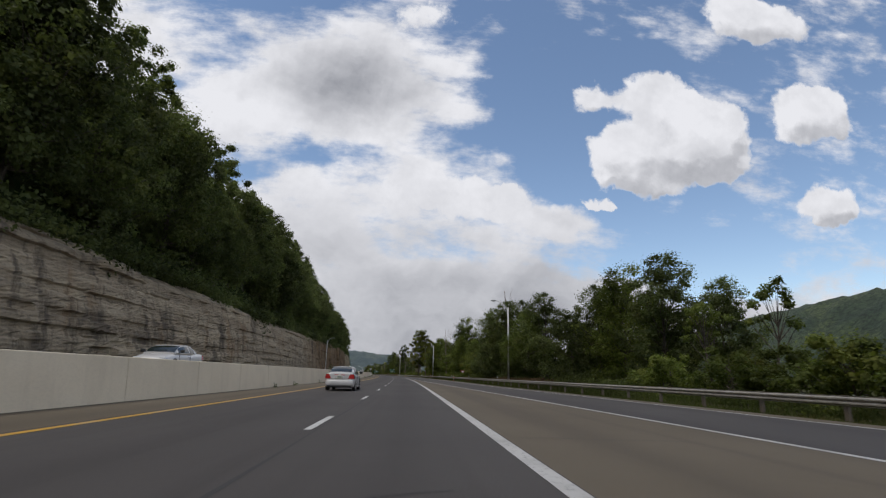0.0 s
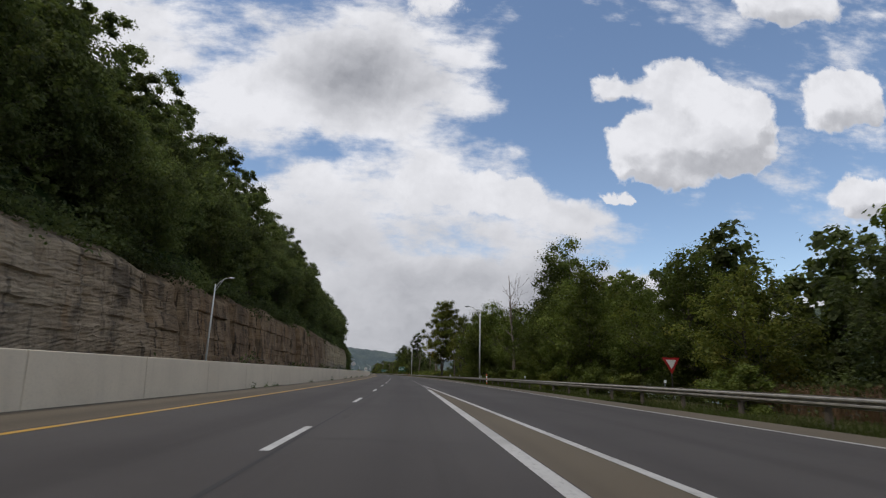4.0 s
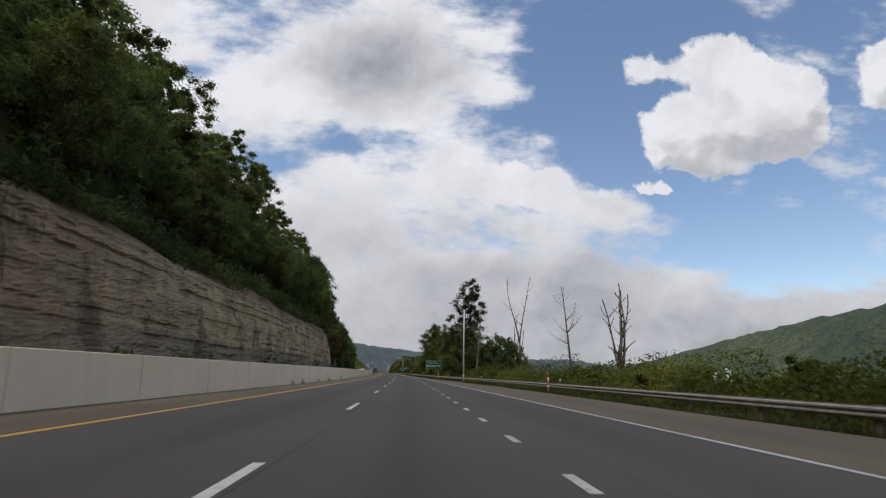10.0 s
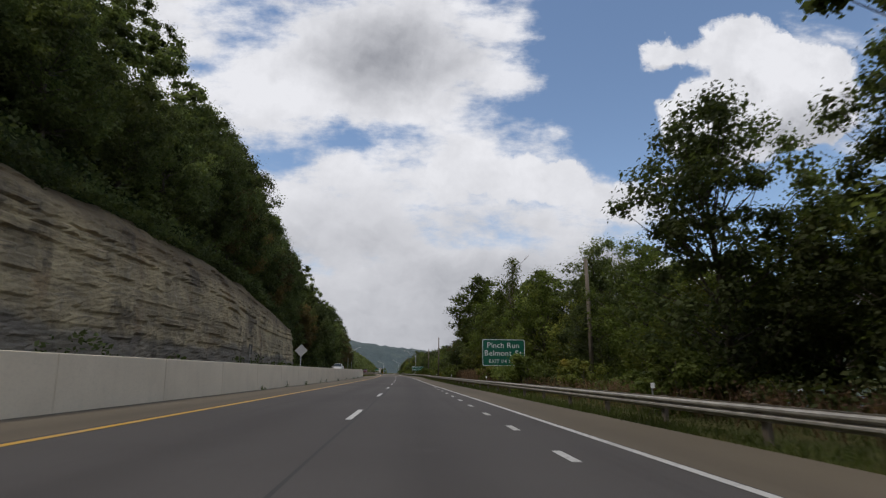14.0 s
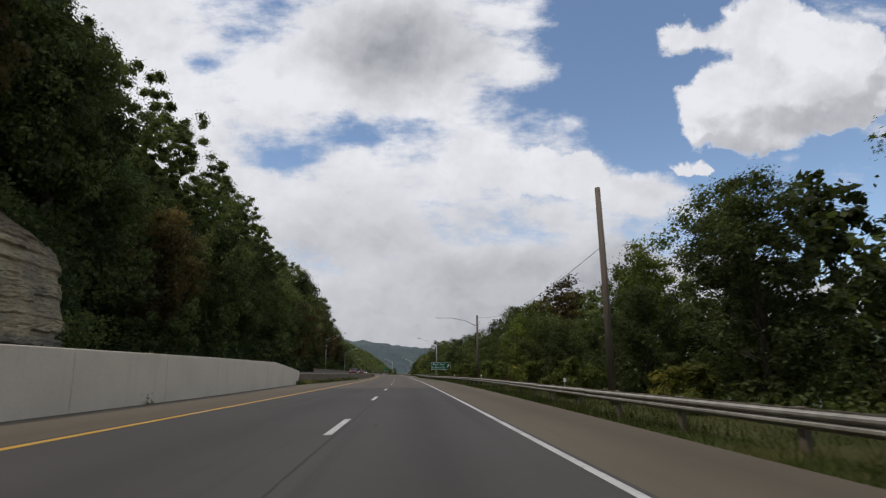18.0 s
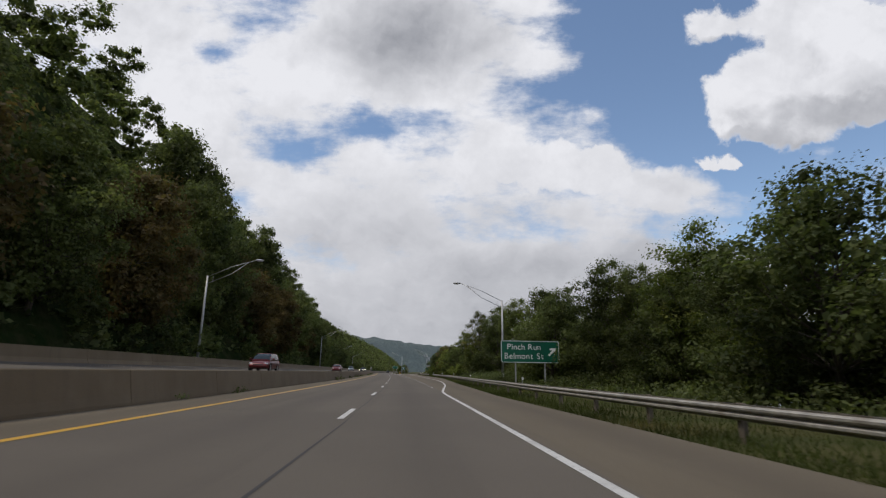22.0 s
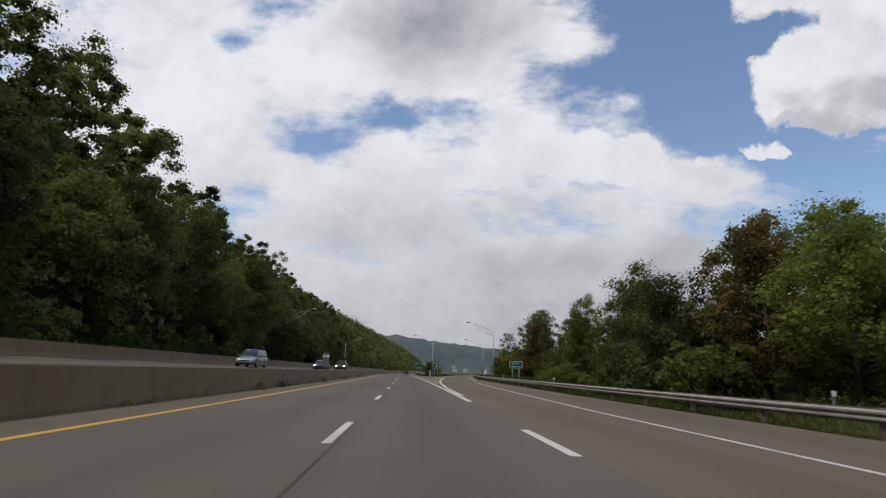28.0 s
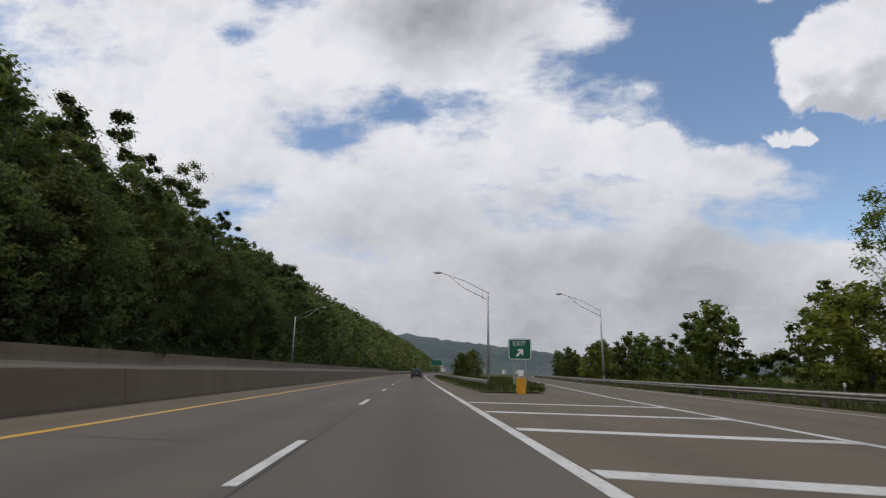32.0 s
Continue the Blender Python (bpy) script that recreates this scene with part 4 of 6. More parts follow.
RUST = make_tree(16, 12, 4.4, 2.0, 9000, 0.19, 56, open_=0.3, material="leaf_rust", label="brown-tinged withering tree beside the highway")
FLAT = make_tree(34, 9, 2.3, 5.2, 1500, 0.24, 16, open_=0.9, top=0.5, label="thin umbrella-shaped tree on open ground")
BUSH = [make_tree(41, 3.2, 2.4, 0.2, 5200, 0.14, 22, trunks=3, label="low green roadside shrub", name="shrub"),
        make_tree(42, 2.4, 2.2, 0.1, 4800, 0.13, 20, trunks=3, material="leaf_gold", label="yellow-green low shrub behind the guardrail", name="shrub")]
SNAG = [make_snag(51, 15, 9, "bare grey dead tree", 0.32, 0.24), make_snag(52, 11, 12, "bare forked dead tree", 0.55, 0.2),
        make_snag(53, 12, 5, "dead trunk sleeved in green ivy", 0.3, 0.25, 5200)]
FORK = [make_fork(71, 14, 2, "bare dead tree forked into two upright stems"), make_fork(72, 6, 5, "bare dead tree with several upright stems", 0.14, 0.2)]
protos = FORK + NEAR + LITE + HILL + [TALL, BIG, AIRY, FLAT, OVER, RUST] + BUSH + SNAG
used = set()


def plant(tree, s, d, size=1.0, z=None, turn=None, stretch=1.0, group=""):
    """Stand a tree; the first use takes the model itself."""
    z = ground_z(s, d) if z is None else z
    m = pose(*P(s, d, z - 0.15), 0, 0, rnd.uniform(0, 360) if turn is None else turn)
    if tree.name in used:
        ob = copy_thing(tree, m)
    else:
        used.add(tree.name)
        ob = tree
        ob.matrix_basis = m
    ob.scale = (size, size, size * stretch)
    if group:
        tagged(ob, group=group)
    return ob


TALLER = fn([(-60, 1.25), (60, 1.3), (150, 1.2), (205, 1.08), (240, 1.02), (300, 0.94), (330, 0.88), (365, 0.88), (400, 1.08), (430, 1.32), (475, 1.55), (500, 1.6), (520, 1.45), (566, 1.2), (640, 1.3), (700, 1.15), (760, 1.1), (860, 1.02), (1000, 0.95)])
rnd = random.Random(5)
# the wooded hillside: one row of single trees, the rest as closed woods
s = -30.0
while s < 900:
    d = -FOOT(s) - 3.0 + rnd.uniform(-1.5, 1.5)
    k = rnd.random()
    t = HILL[0] if k < 0.42 else HILL[1] if k < 0.7 else HILL[2] if k < 0.9 else HILL[3]
    if s < 430 and t is HILL[3]:
        t = HILL[0]
    elif 480 < s < 720 and rnd.random() < 0.3:
        t = HILL[3]
    plant(t, s, d, rnd.uniform(0.66, 0.95) * TALLER(s) ** 0.7, hill_z(s, d) - 0.4, stretch=TALLER(s) ** 0.5, group="trees on the hillside")
    s += 9.0 * rnd.uniform(0.75, 1.25)
g = np.random.default_rng(9)


def woods(name, rows, s0, s1, material, label, leaves=2300, leaf=0.43):
    """Closed woods on the slope: crowns of clumped leaves, joined."""
    Q = []
    for d0, gap, size in rows:
        s = s0 + g.uniform(0, gap)
        while s < s1:
            d = d0 - (FOOT(s) - 27.0 if s < CLIFF_END else 0) + g.uniform(-2.5, 2.5)
            h, r = size * g.uniform(7.5, 18) * TALLER(s), size * g.uniform(3.2, 5.8)
            base = np.array(P(s, d, hill_z(s, d)))
            k = 20
            q = g.uniform(0.15, 1.0, k)
            ang = np.arange(k) * 2.4 + g.uniform(-0.5, 0.5, k)
            reach = r * np.sin(np.pi * np.clip(0.15 + 0.78 * q, 0, 0.96)) ** 0.7 * g.uniform(0.4, 1.0, k)
            c = base + np.stack([np.cos(ang) * reach, np.sin(ang) * reach, h * q], 1)
            rr = r * g.uniform(0.24, 0.46, k)
            Q += [leaf_quads(c, rr, int(leaves * size), leaf * size ** 0.5, g), leaf_quads(c, rr * 0.6, int(leaves * size * 0.25), leaf * 1.9 * size ** 0.5, g, shape=0.8)]
            s += gap * g.uniform(0.75, 1.25)
    return tagged(new(name, quads_mesh(name, np.concatenate(Q), material)), label, "woods", kind="stuff")


woods("hill_woods", ((-36.5, 9.0, 0.9), (-46.0, 11.0, 1.0), (-57.0, 14.0, 1.1)), -40, 1000, "leaf_dark", "dense dark green woods covering the steep hillside")
woods("cliff_brush", ((-28.2, 4.0, 0.3),), -40, CLIFF_END, "leaf_dark", "dark brush along the top of the rock cut", 1500, 0.5)
woods("slope_brush", ((-24.2, 4.5, 0.34), (-27.5, 6.0, 0.42), (-31.0, 7.0, 0.5)), CLIFF_END + 4, 1000, "leaf_dark", "brushy growth at the foot of the wooded slope", 1300, 0.5)
# undergrowth over the slope, and the woods further on
k = 26000
us, ud = g.uniform(-60, 1010, k), -25.0 - 32 * g.uniform(0, 1, k) ** 1.3
uz = np.array([hill_z(a, b) for a, b in zip(us, ud)]) + g.uniform(-0.2, 1.6, k)
c = PA(us, ud, uz)
tagged(new("undergrowth", quads_mesh("undergrowth", leaf_quads(c, [0.5] * k, k, 0.85, g), "leaf_dark")), "dense dark undergrowth covering the hillside", "undergrowth", kind="stuff")
k = 42000
us, ud = g.uniform(1000, 1900, k), -23.0 - 75 * g.uniform(0, 1, k) ** 1.1
lump = 6 + 5 * np.sin(us / 7.3) * np.sin(ud / 5.1 + us / 19.0) + 3 * np.sin(us / 3.1 + ud / 4.0)
uz = np.array([hill_z(a, b) for a, b in zip(us, ud)]) + lump * g.uniform(0.2, 1, k)
c = PA(us, ud, uz)
tagged(new("far_woods", quads_mesh("far_woods", leaf_quads(c, [1.0] * k, k, 2.2, g), "leaf_dark")), "green woods covering the hillside further on", "woods", kind="stuff")
# vines and brush hanging over the rock's upper edge
k = 40000
us = g.uniform(-60, CLIFF_END + 6, k)
reach = np.maximum(0.25, 0.9 + 2.6 * lumps(us / 9.0, 0 * us, 91, 4) + 1.6 * lumps(us / 2.6, 0 * us, 92, 2)) * np.interp(us, (380, 410, 490, 500), (1.0, 0.5, 0.5, 1.0)) + 1.2 * np.clip((us - 490) / 16, 0, 1)
hang = g.uniform(0, 1, k) ** 1.3 * reach
c = PA(us, np.array([CLIFF_D(a) for a in us]) - 1.7 + 1.5 * np.clip(hang / 3.0, 0, 1) - g.uniform(-0.4, 2.4, k) - 3.5 * np.clip((us - 497) / 10.0, 0, 1) ** 2, rim(us) + 1.5 - hang)
tagged(new("hanging_brush", quads_mesh("hanging_brush", leaf_quads(c, [0.4] * k, k, 0.34, g), "leaf_dark")), "brush and vines hanging over the rock edge", "brush", kind="stuff")

k = 36000
us = g.uniform(-60, CLIFF_END, k)
lump = 1.0 + 1.1 * lumps(us / 5.0, 0 * us, 93, 4)
c = PA(us, np.array([CLIFF_D(a) for a in us]) - 1.2 - g.uniform(0, 4.4, k), rim(us) + 0.8 + g.uniform(0, 2.0, k) * np.maximum(0.2, lump))
tagged(new("ledge_brush", quads_mesh("ledge_brush", leaf_quads(c, [0.4] * k, k, 0.36, g), "leaf_dark")), "dark leafy brush on the ledge above the rock", "brush", kind="stuff")
k = 9000
us = g.uniform(499, 524, k)
high = rim(np.minimum(us, CLIFF_END)) * np.clip((us - 496) / 12, 0.2, 1)
c = PA(us, np.array([CLIFF_D(a) for a in us]) + 1.2 - g.uniform(0, 6.0, k) - 2.5 * np.clip((us - 497) / 10.0, 0, 1), 1.2 + g.uniform(0, 1, k) * high)
tagged(new("corner_brush", quads_mesh("corner_brush", leaf_quads(c, [0.5] * k, k, 0.42, g), "leaf_dark")), "dark brush closing over the end of the rock", "brush", kind="stuff")

# single trees that stand out of the hillside's outline
for t, s, d, size, tall in ((HILL[0], 437, -31.5, 1.0, 1.35), (HILL[2], 446, -32.5, 1.15, 1.25), (HILL[0], 494, -36.5, 1.15, 1.35), (HILL[1], 487, -36.0, 1.1, 1.45), (HILL[0], 326, -28.6, 0.85, 1.1), (HILL[1], 262, -28.2, 0.95, 1.3), (HILL[2], 118, -29.0, 1.1, 1.2), (HILL[0], 503, -35.0, 1.0, 1.3), (HILL[2], 664, -30.0, 1.1, 1.2), (HILL[0], 584, -29.0, 0.95, 1.15), (HILL[0], 626, -31.5, 1.15, 1.3), (HILL[1], 640, -33.0, 1.1, 1.3)):
    plant(t, s, d, size, hill_z(s, d) - 0.4, stretch=tall, group="trees on the hillside")
# the right-hand side
plant(FLAT, 33, 24.5, 0.92)
plant(FLAT, 33, 20.5, 0.72)
for s, d, z in ((20, 19, 1.1), (25, 20, 1.0), (31, 21, 1.1), (36, 19, 1.0), (12, 20, 0.9), (5, 22, 1)):
    plant(BUSH[0], s, d, z)
for s, d, t, size in ((43, 28, 1, 0.8), (57, 29, 0, 1.0), (64, 27, 1, 1.0), (48, 25, 1, 1.0), (54, 24, 0, 1.1), (60, 23, 1, 0.9), (66, 22, 4, 1.1), (72, 20, 1, 0.95), (78, 19, 0, 0.9), (85, 20, 1, 1.0), (91, 18, 4, 1.0)):
    plant(NEAR[t], s, d, size)
TREES = fn([(95, 0.85), (130, 0.85), (150, 1.0), (172, 0.8), (186, 1.05), (200, 1.15), (212, 0.8), (222, 0.6), (232, 0.55)])
s = 97
while s < 232:
    plant(NEAR[rnd.choice((0, 0, 2, 0, 4))], s, RAIL(s) + 6.0 + rnd.uniform(0, 2.5), TREES(s) * rnd.uniform(0.8, 1.1))
    plant(LITE[rnd.choice((0, 1, 3))], s + 3, RAIL(s) + 12.0 + rnd.uniform(0, 3), TREES(s) * rnd.uniform(0.9, 1.15))
    s += rnd.uniform(6.5, 9.0)
plant(SNAG[0], 95.8, 19.6, 1.2)
plant(SNAG[0], 104, 19, 1.1)
plant(SNAG[0], 178, 17, 1.15)
plant(SNAG[1], 186, 19, 1.3)
plant(FORK[0], 222, 18.5, 1.0)
plant(NEAR[2], 222, 17, 0.6)
plant(NEAR[0], 169, 22.4, 1.34, stretch=1.2)
plant(NEAR[2], 165, 26, 1.4)
plant(BIG, 250, 13.3, 0.9, stretch=1.08)
plant(AIRY, 251, 18.9, 1.3, turn=140)
plant(AIRY, 255, 22.0, 1.35, turn=30)
plant(AIRY, 249, 23.0, 1.1, turn=250)
plant(NEAR[3], 239, 18.5, 1.0)
plant(NEAR[4], 262, 19, 0.7)
for s, d, size in ((229.6, 17.2, 1.1), (238, 22, 1.05), (231, 24, 1.2), (223, 17.5, 0.9)):
    plant(AIRY, s, d, size)
for s, d, size in ((226, 18, 0.6), (219, 19, 0.65), (234, 23, 0.55)):
    plant(NEAR[1], s, d, size)
plant(SNAG[0], 240, 15.5, 0.85)
for k in range(34):
    s = 258 + k * 2.6 + rnd.uniform(-1, 1)
    plant(BUSH[k % 2], s, RAIL(s) + rnd.uniform(3.0, 10.0), rnd.uniform(0.45, 0.8))
plant(SNAG[0], 304, 16.9, 0.72)
plant(FORK[1], 295, 18.2, 1.7)
plant(FORK[0], 328.4, 17.2, 1.22, turn=65)
plant(NEAR[4], 329.0, 16.6, 0.6, stretch=1.1)
plant(SNAG[0], 353.7, 14.3, 1.0)
plant(FORK[1], 359.5, 23.6, 2.3)
plant(TALL, 360.8, 12.9, 1.15, stretch=0.86)
plant(NEAR[4], 360, 12.6, 1.0)
plant(NEAR[4], 364, 15.2, 0.9)
plant(NEAR[1], 361.5, 13.4, 0.68)
plant(NEAR[1], 366, 15, 0.85)
plant(NEAR[1], 371, 11.8, 0.88)
plant(NEAR[4], 363.3, 22.5, 0.8)
plant(NEAR[0], 370, 15, 0.7)
for s, d, t, size in ((378, 14, 2, 0.7), (385, 15, 0, 0.8), (393, 16, 4, 0.85), (400, 19, 1, 1.05), (408, 21, 2, 1.2), (416, 17, 0, 1.15), (424, 16, 4, 1.3),
                      (431, 14.5, 0, 1.25), (437, 14.5, 2, 1.1), (444, 14.5, 1, 0.95), (450, 15, 1, 0.95), (457, 17, 1, 0.8), (464, 15.5, 1, 0.75)):
    plant(NEAR[t], s, d, size)
    plant(LITE[(t + 1) % 4], s + 3, d + 6.5, size * 0.95)
s = 471
SIZE2 = fn([(471, 0.75), (490, 0.6), (497, 0.72), (505, 0.8), (515, 0.82), (526, 0.82), (545, 0.6), (560, 0.72), (580, 0.88), (610, 0.9), (632, 0.75), (650, 0.65), (675, 0.7), (700, 0.55), (720, 0.7), (738, 0.6), (760, 0.55)])
BACK = fn([(471, 5.5), (520, 6.5), (545, 8.0), (570, 13.0), (640, 13.0), (660, 8.5), (720, 9.0), (765, 11.0)])
# mostly dark-leaved models: cloud shade on this stretch put into leaf colour
while s < 765:
    plant(NEAR[rnd.choice((1, 4, 1, 0, 4))], s, RAIL(s) + BACK(s) + rnd.uniform(0, 2.5), SIZE2(s) * rnd.uniform(0.8, 1.08))
    if rnd.random() < 0.7:
        plant(LITE[rnd.choice((0, 1, 3))], s + 3, RAIL(s) + BACK(s) + 6.5 + rnd.uniform(0, 3), SIZE2(s) * rnd.uniform(0.9, 1.2))
    s += rnd.uniform(6.2, 8.6)
plant(NEAR[0], 588, 20.5, 1.0)
for s, d, t, size in ((491, 18.5, 0, 0.95), (494, 18.5, 1, 0.75), (478, 16.5, 1, 0.8), (627, 17, 1, 0.85), (621, 18.5, 0, 1.0), (647, 18, 1, 0.95), (620, 18.5, 1, 0.88), (614, 19.5, 1, 0.85), (608, 21, 4, 1.1), (602, 20, 1, 0.92), (596, 20, 1, 0.8), (588, 19.5, 4, 0.9), (581, 18.5, 1, 0.66), (574, 17.5, 4, 1.1), (566, 16.5, 1, 0.72), (541, 15, 4, 0.9), (532, 14.5, 1, 0.68), (512, 14, 4, 0.85), (505, 14, 1, 0.55), (199, 17.5, 0, 1.2), (204, 16.5, 0, 1.05), (97, 17.5, 1, 1.0), (91, 18.5, 1, 1.05), (102, 19, 0, 0.95), (757, 23, 0, 0.6), (763, 25.5, 1, 0.6), (829, 25, 3, 0.85)):
    plant(NEAR[t], s, d, size)
plant(AIRY, 523, 18.5, 0.82)
plant(NEAR[1], 528, 16.3, 0.72, stretch=1.05)
plant(OVER, 449.0, 12.4, 0.95, turn=200)
plant(SNAG[2], 424, 15.0, 1.5)
plant(AIRY, 663, 16.8, 1.0)
plant(AIRY, 667, 19.5, 0.85)
plant(NEAR[1], 683, 16.8, 0.8)
plant(NEAR[4], 689, 16.5, 0.85)
plant(NEAR[4], 607, 15.5, 1.0)
for s, d, t, size in ((667, 20.5, 0, 0.8), (673, 19, 0, 0.76), (655, 19, 1, 0.74), (661, 20, 0, 0.78), (657, 16.5, 4, 0.6), (650, 19.5, 1, 0.9), (664, 15.5, 4, 0.62), (678, 19, 0, 0.72),
                      (745, 18, 0, 0.82), (733, 18.5, 1, 0.72), (734, 15, 4, 0.8), (728, 20.5, 1, 0.72), (725, 17, 0, 0.7), (740, 16.5, 4, 0.85), (750, 18.5, 4, 0.7)):
    plant(NEAR[t], s, d, size)
plant(RUST, 729.5, 17.0, 0.78)
plant(RUST, 507, 17.0, 0.95)
plant(RUST, 806, 25.0, 1.1)
plant(RUST, 514, 20.0, 0.85)
plant(BIG, 812, 52, 1.05, stretch=0.95)
plant(AIRY, 768, -36, 0.75, hill_z(768, -36) - 0.4)
plant(AIRY, 736, 21, 0.85)
plant(AIRY, 780, 26, 0.95)
plant(AIRY, 786, 28, 0.85)
plant(NEAR[2], 802, 30, 0.8)
plant(NEAR[0], 792, 29, 0.85)
plant(NEAR[4], 788, 24, 0.6)
plant(NEAR[1], 777, 24, 0.75)
plant(NEAR[0], 770, 22, 0.7)
plant(NEAR[2], 797, 24, 0.55)
plant(NEAR[0], 816, 29, 0.7)
plant(NEAR[1], 808, 27, 1.05)
plant(NEAR[3], 800, 26, 0.75)
plant(NEAR[2], 795, 25, 0.55)
for k in range(26):
    s = 812 + k * 8.4
    plant(LITE[rnd.choice((0, 1, 2, 0))], s, RAIL(s) + 8.5 + rnd.uniform(0, 6), rnd.uniform(0.58, 0.8))
for k in range(60):
    s = 100 + k * 11.2 + rnd.uniform(-3, 3)
    if not 225 < s < 345 and not 568 < s < 655:
        plant(BUSH[k % 2], s, RAIL(s) + rnd.uniform(2.2, 3.8), rnd.uniform(0.6, 1.0))
# brush that closes the foot of the roadside woods
def brush(s0, s1, near, deep, count, tall, material, label):
    us = g.uniform(s0, s1, count)
    q = g.uniform(0, 1, count)
    rail = np.array([RAIL(a) for a in us])
    lump = 0.6 + 0.4 * np.sin(us / 2.3) * np.sin(us / 5.9 + 1.3)
    uz = g.uniform(0, 1, count) ** 0.8 * tall * lump * (0.45 + 0.55 * q) - 0.3
    c = PA(us, rail + near + deep * q, uz)
    return tagged(new("brush", quads_mesh("brush", leaf_quads(c, [0.3] * count, count, 0.21, g), material)), label, "brush", kind="stuff")


def belt(s0, s1, off, gap, size, material, label):
    """A closed belt of trees behind the first ones."""
    Q = []
    s = s0
    while s < s1:
        d = RAIL(s) + off + g.uniform(-2, 2)
        h, r = size * g.uniform(7, 11), size * g.uniform(3.0, 4.4)
        base = np.array(P(s, d, ground_z(s, d)))
        k = 18
        q = g.uniform(0.05, 1.0, k)
        ang = np.arange(k) * 2.4
        reach = r * np.sin(np.pi * np.clip(0.25 + 0.7 * q, 0, 0.96)) ** 0.7 * g.uniform(0.4, 1.0, k)
        c = base + np.stack([np.cos(ang) * reach, np.sin(ang) * reach, h * q], 1)
        rr = r * g.uniform(0.26, 0.46, k)
        Q += [leaf_quads(c, rr, 1100, 0.42, g), leaf_quads(c, rr * 0.6, 260, 0.95, g, shape=0.85)]
        s += gap * g.uniform(0.8, 1.2)
    return tagged(new("tree_belt", quads_mesh("tree_belt", np.concatenate(Q), material)), label, "woods", kind="stuff")


belt(45, 228, 17.0, 5.5, 0.95, "leaf_dark", "closed dark tree belt behind the roadside trees")
belt(372, 470, 15.0, 5.0, 1.1, "leaf_dark", "closed dark tree belt behind the tall trees")
# dark leaves on this belt stand in for cloud shade
belt(470, 765, 19.0, 5.5, 0.9, "leaf_dark", "closed dark green tree belt along the river bank")
belt(765, 1000, 24.0, 6.5, 0.7, "leaf_green", "closed green tree belt beyond the exit ramp")
brush(40, 232, 4.2, 7.0, 54600, 3.4, "leaf_dark", "dense dark brush at the foot of the roadside trees")
brush(250, 352, 2.4, 10.0, 64000, 4.4, "leaf_gold", "yellow-green brush on the open river bank")
brush(215, 258, 4.0, 9.0, 18900, 3.6, "leaf_dark", "dense dark brush under the large trees")
brush(352, 472, 3.4, 6.5, 37800, 3.2, "leaf_dark", "dense dark brush under the tall roadside trees")
brush(472, 770, 5.0, 9.0, 71400, 2.4, "leaf_dark", "green brush filling the roadside wood")
brush(612, 652, 1.5, 4.5, 20000, 2.3, "leaf_dark", "dark brush close behind the guardrail")
brush(770, 1000, 9.0, 9.0, 33600, 2.6, "leaf_green", "green brush beyond the exit ramp")
# trees in the gore beyond the exit
for s, d, z in ((905, 9, 0.5), (915, 12, 0.6), (930, 11, 0.55)):
    plant(NEAR[2], s, d, z)

# ---- grass and weeds ----
k = 190000
us = g.uniform(-10, 860, k)
rail, verge = np.array([RAIL(a) for a in us]), np.array([VERGE(a) for a in us])
ud = rail + np.where(g.uniform(0, 1, k) < 0.72, -verge * g.uniform(-0.1, 1.04, k), g.uniform(0.1, 2.6, k))
h = g.uniform(0.06, 0.24, k) * (1.0 + 0.5 * lumps(us / 2.5, ud / 0.6, 95, 3))
ang = g.uniform(0, 6.28, k)
base = PA(us, ud, -0.16 + 0 * us)
side = np.stack([np.cos(ang), np.sin(ang), 0 * ang], 1) * 0.016
lean = np.stack([g.normal(0, 0.07, k), g.normal(0, 0.07, k), h], 1)
q = np.stack([base - side, base + side, base + side * 0.3 + lean, base - side * 0.3 + lean], 1)
tagged(new("grass", quads_mesh("grass", q, "grass")), "long green and dry grass along the guardrail", "grass", kind="stuff")


def weeds(name, s0, s1, d0, d1, count, tall, material, label):
    us, ud = g.uniform(s0, s1, count), g.uniform(d0, d1, count)
    rail = np.array([RAIL(a) for a in us])
    base = PA(us, rail + ud, -0.15 + 0 * us)
    h = tall * g.uniform(0.5, 1.0, count)
    ang = g.uniform(0, 6.28, count)
    side = np.stack([np.cos(ang), np.sin(ang), 0 * ang], 1) * 0.05
    lean = np.stack([g.normal(0, 0.2, count), g.normal(0, 0.2, count), h], 1)
    stem = np.stack([base - side * 0.3, base + side * 0.3, base + side * 0.2 + lean, base - side * 0.2 + lean], 1)
    tuft = leaf_quads(base + lean * g.uniform(0.4, 1.0, (count, 1)), [0.15] * count, count * 3, 0.12, g)
    return tagged(new(name, quads_mesh(name, np.concatenate([stem, tuft]), material)), label, "weeds", kind="stuff")


weeds("dry_weeds", 408, 428, 1.4, 4.0, 1500, 1.8, "dry_weed", "tall reddish dry stalks beside the guardrail")
weeds("dry_weeds", 60, 125, 3.0, 5.5, 3500, 1.2, "dry_weed", "reddish dry weeds in front of the trees")
weeds("dry_weeds", 338, 425, 1.5, 5.5, 3000, 1.1, "dry_weed", "tall reddish dry weeds behind the guardrail")
weeds("dry_weeds", 500, 560, 2.0, 5.0, 2000, 1.1, "dry_weed", "dry brown weeds behind the guardrail")
weeds("green_weeds", 0, 100, 1.0, 7.0, 7000, 0.9, "grass", "tall green weeds behind the guardrail")
weeds("green_weeds", 225, 345, 1.2, 14.0, 12000, 1.0, "leaf_gold", "yellow-green brush on the open river bank")
weeds("green_weeds", 700, 860, 1.2, 12.0, 9000, 1.0, "grass", "tall green weeds beyond the exit guardrail")
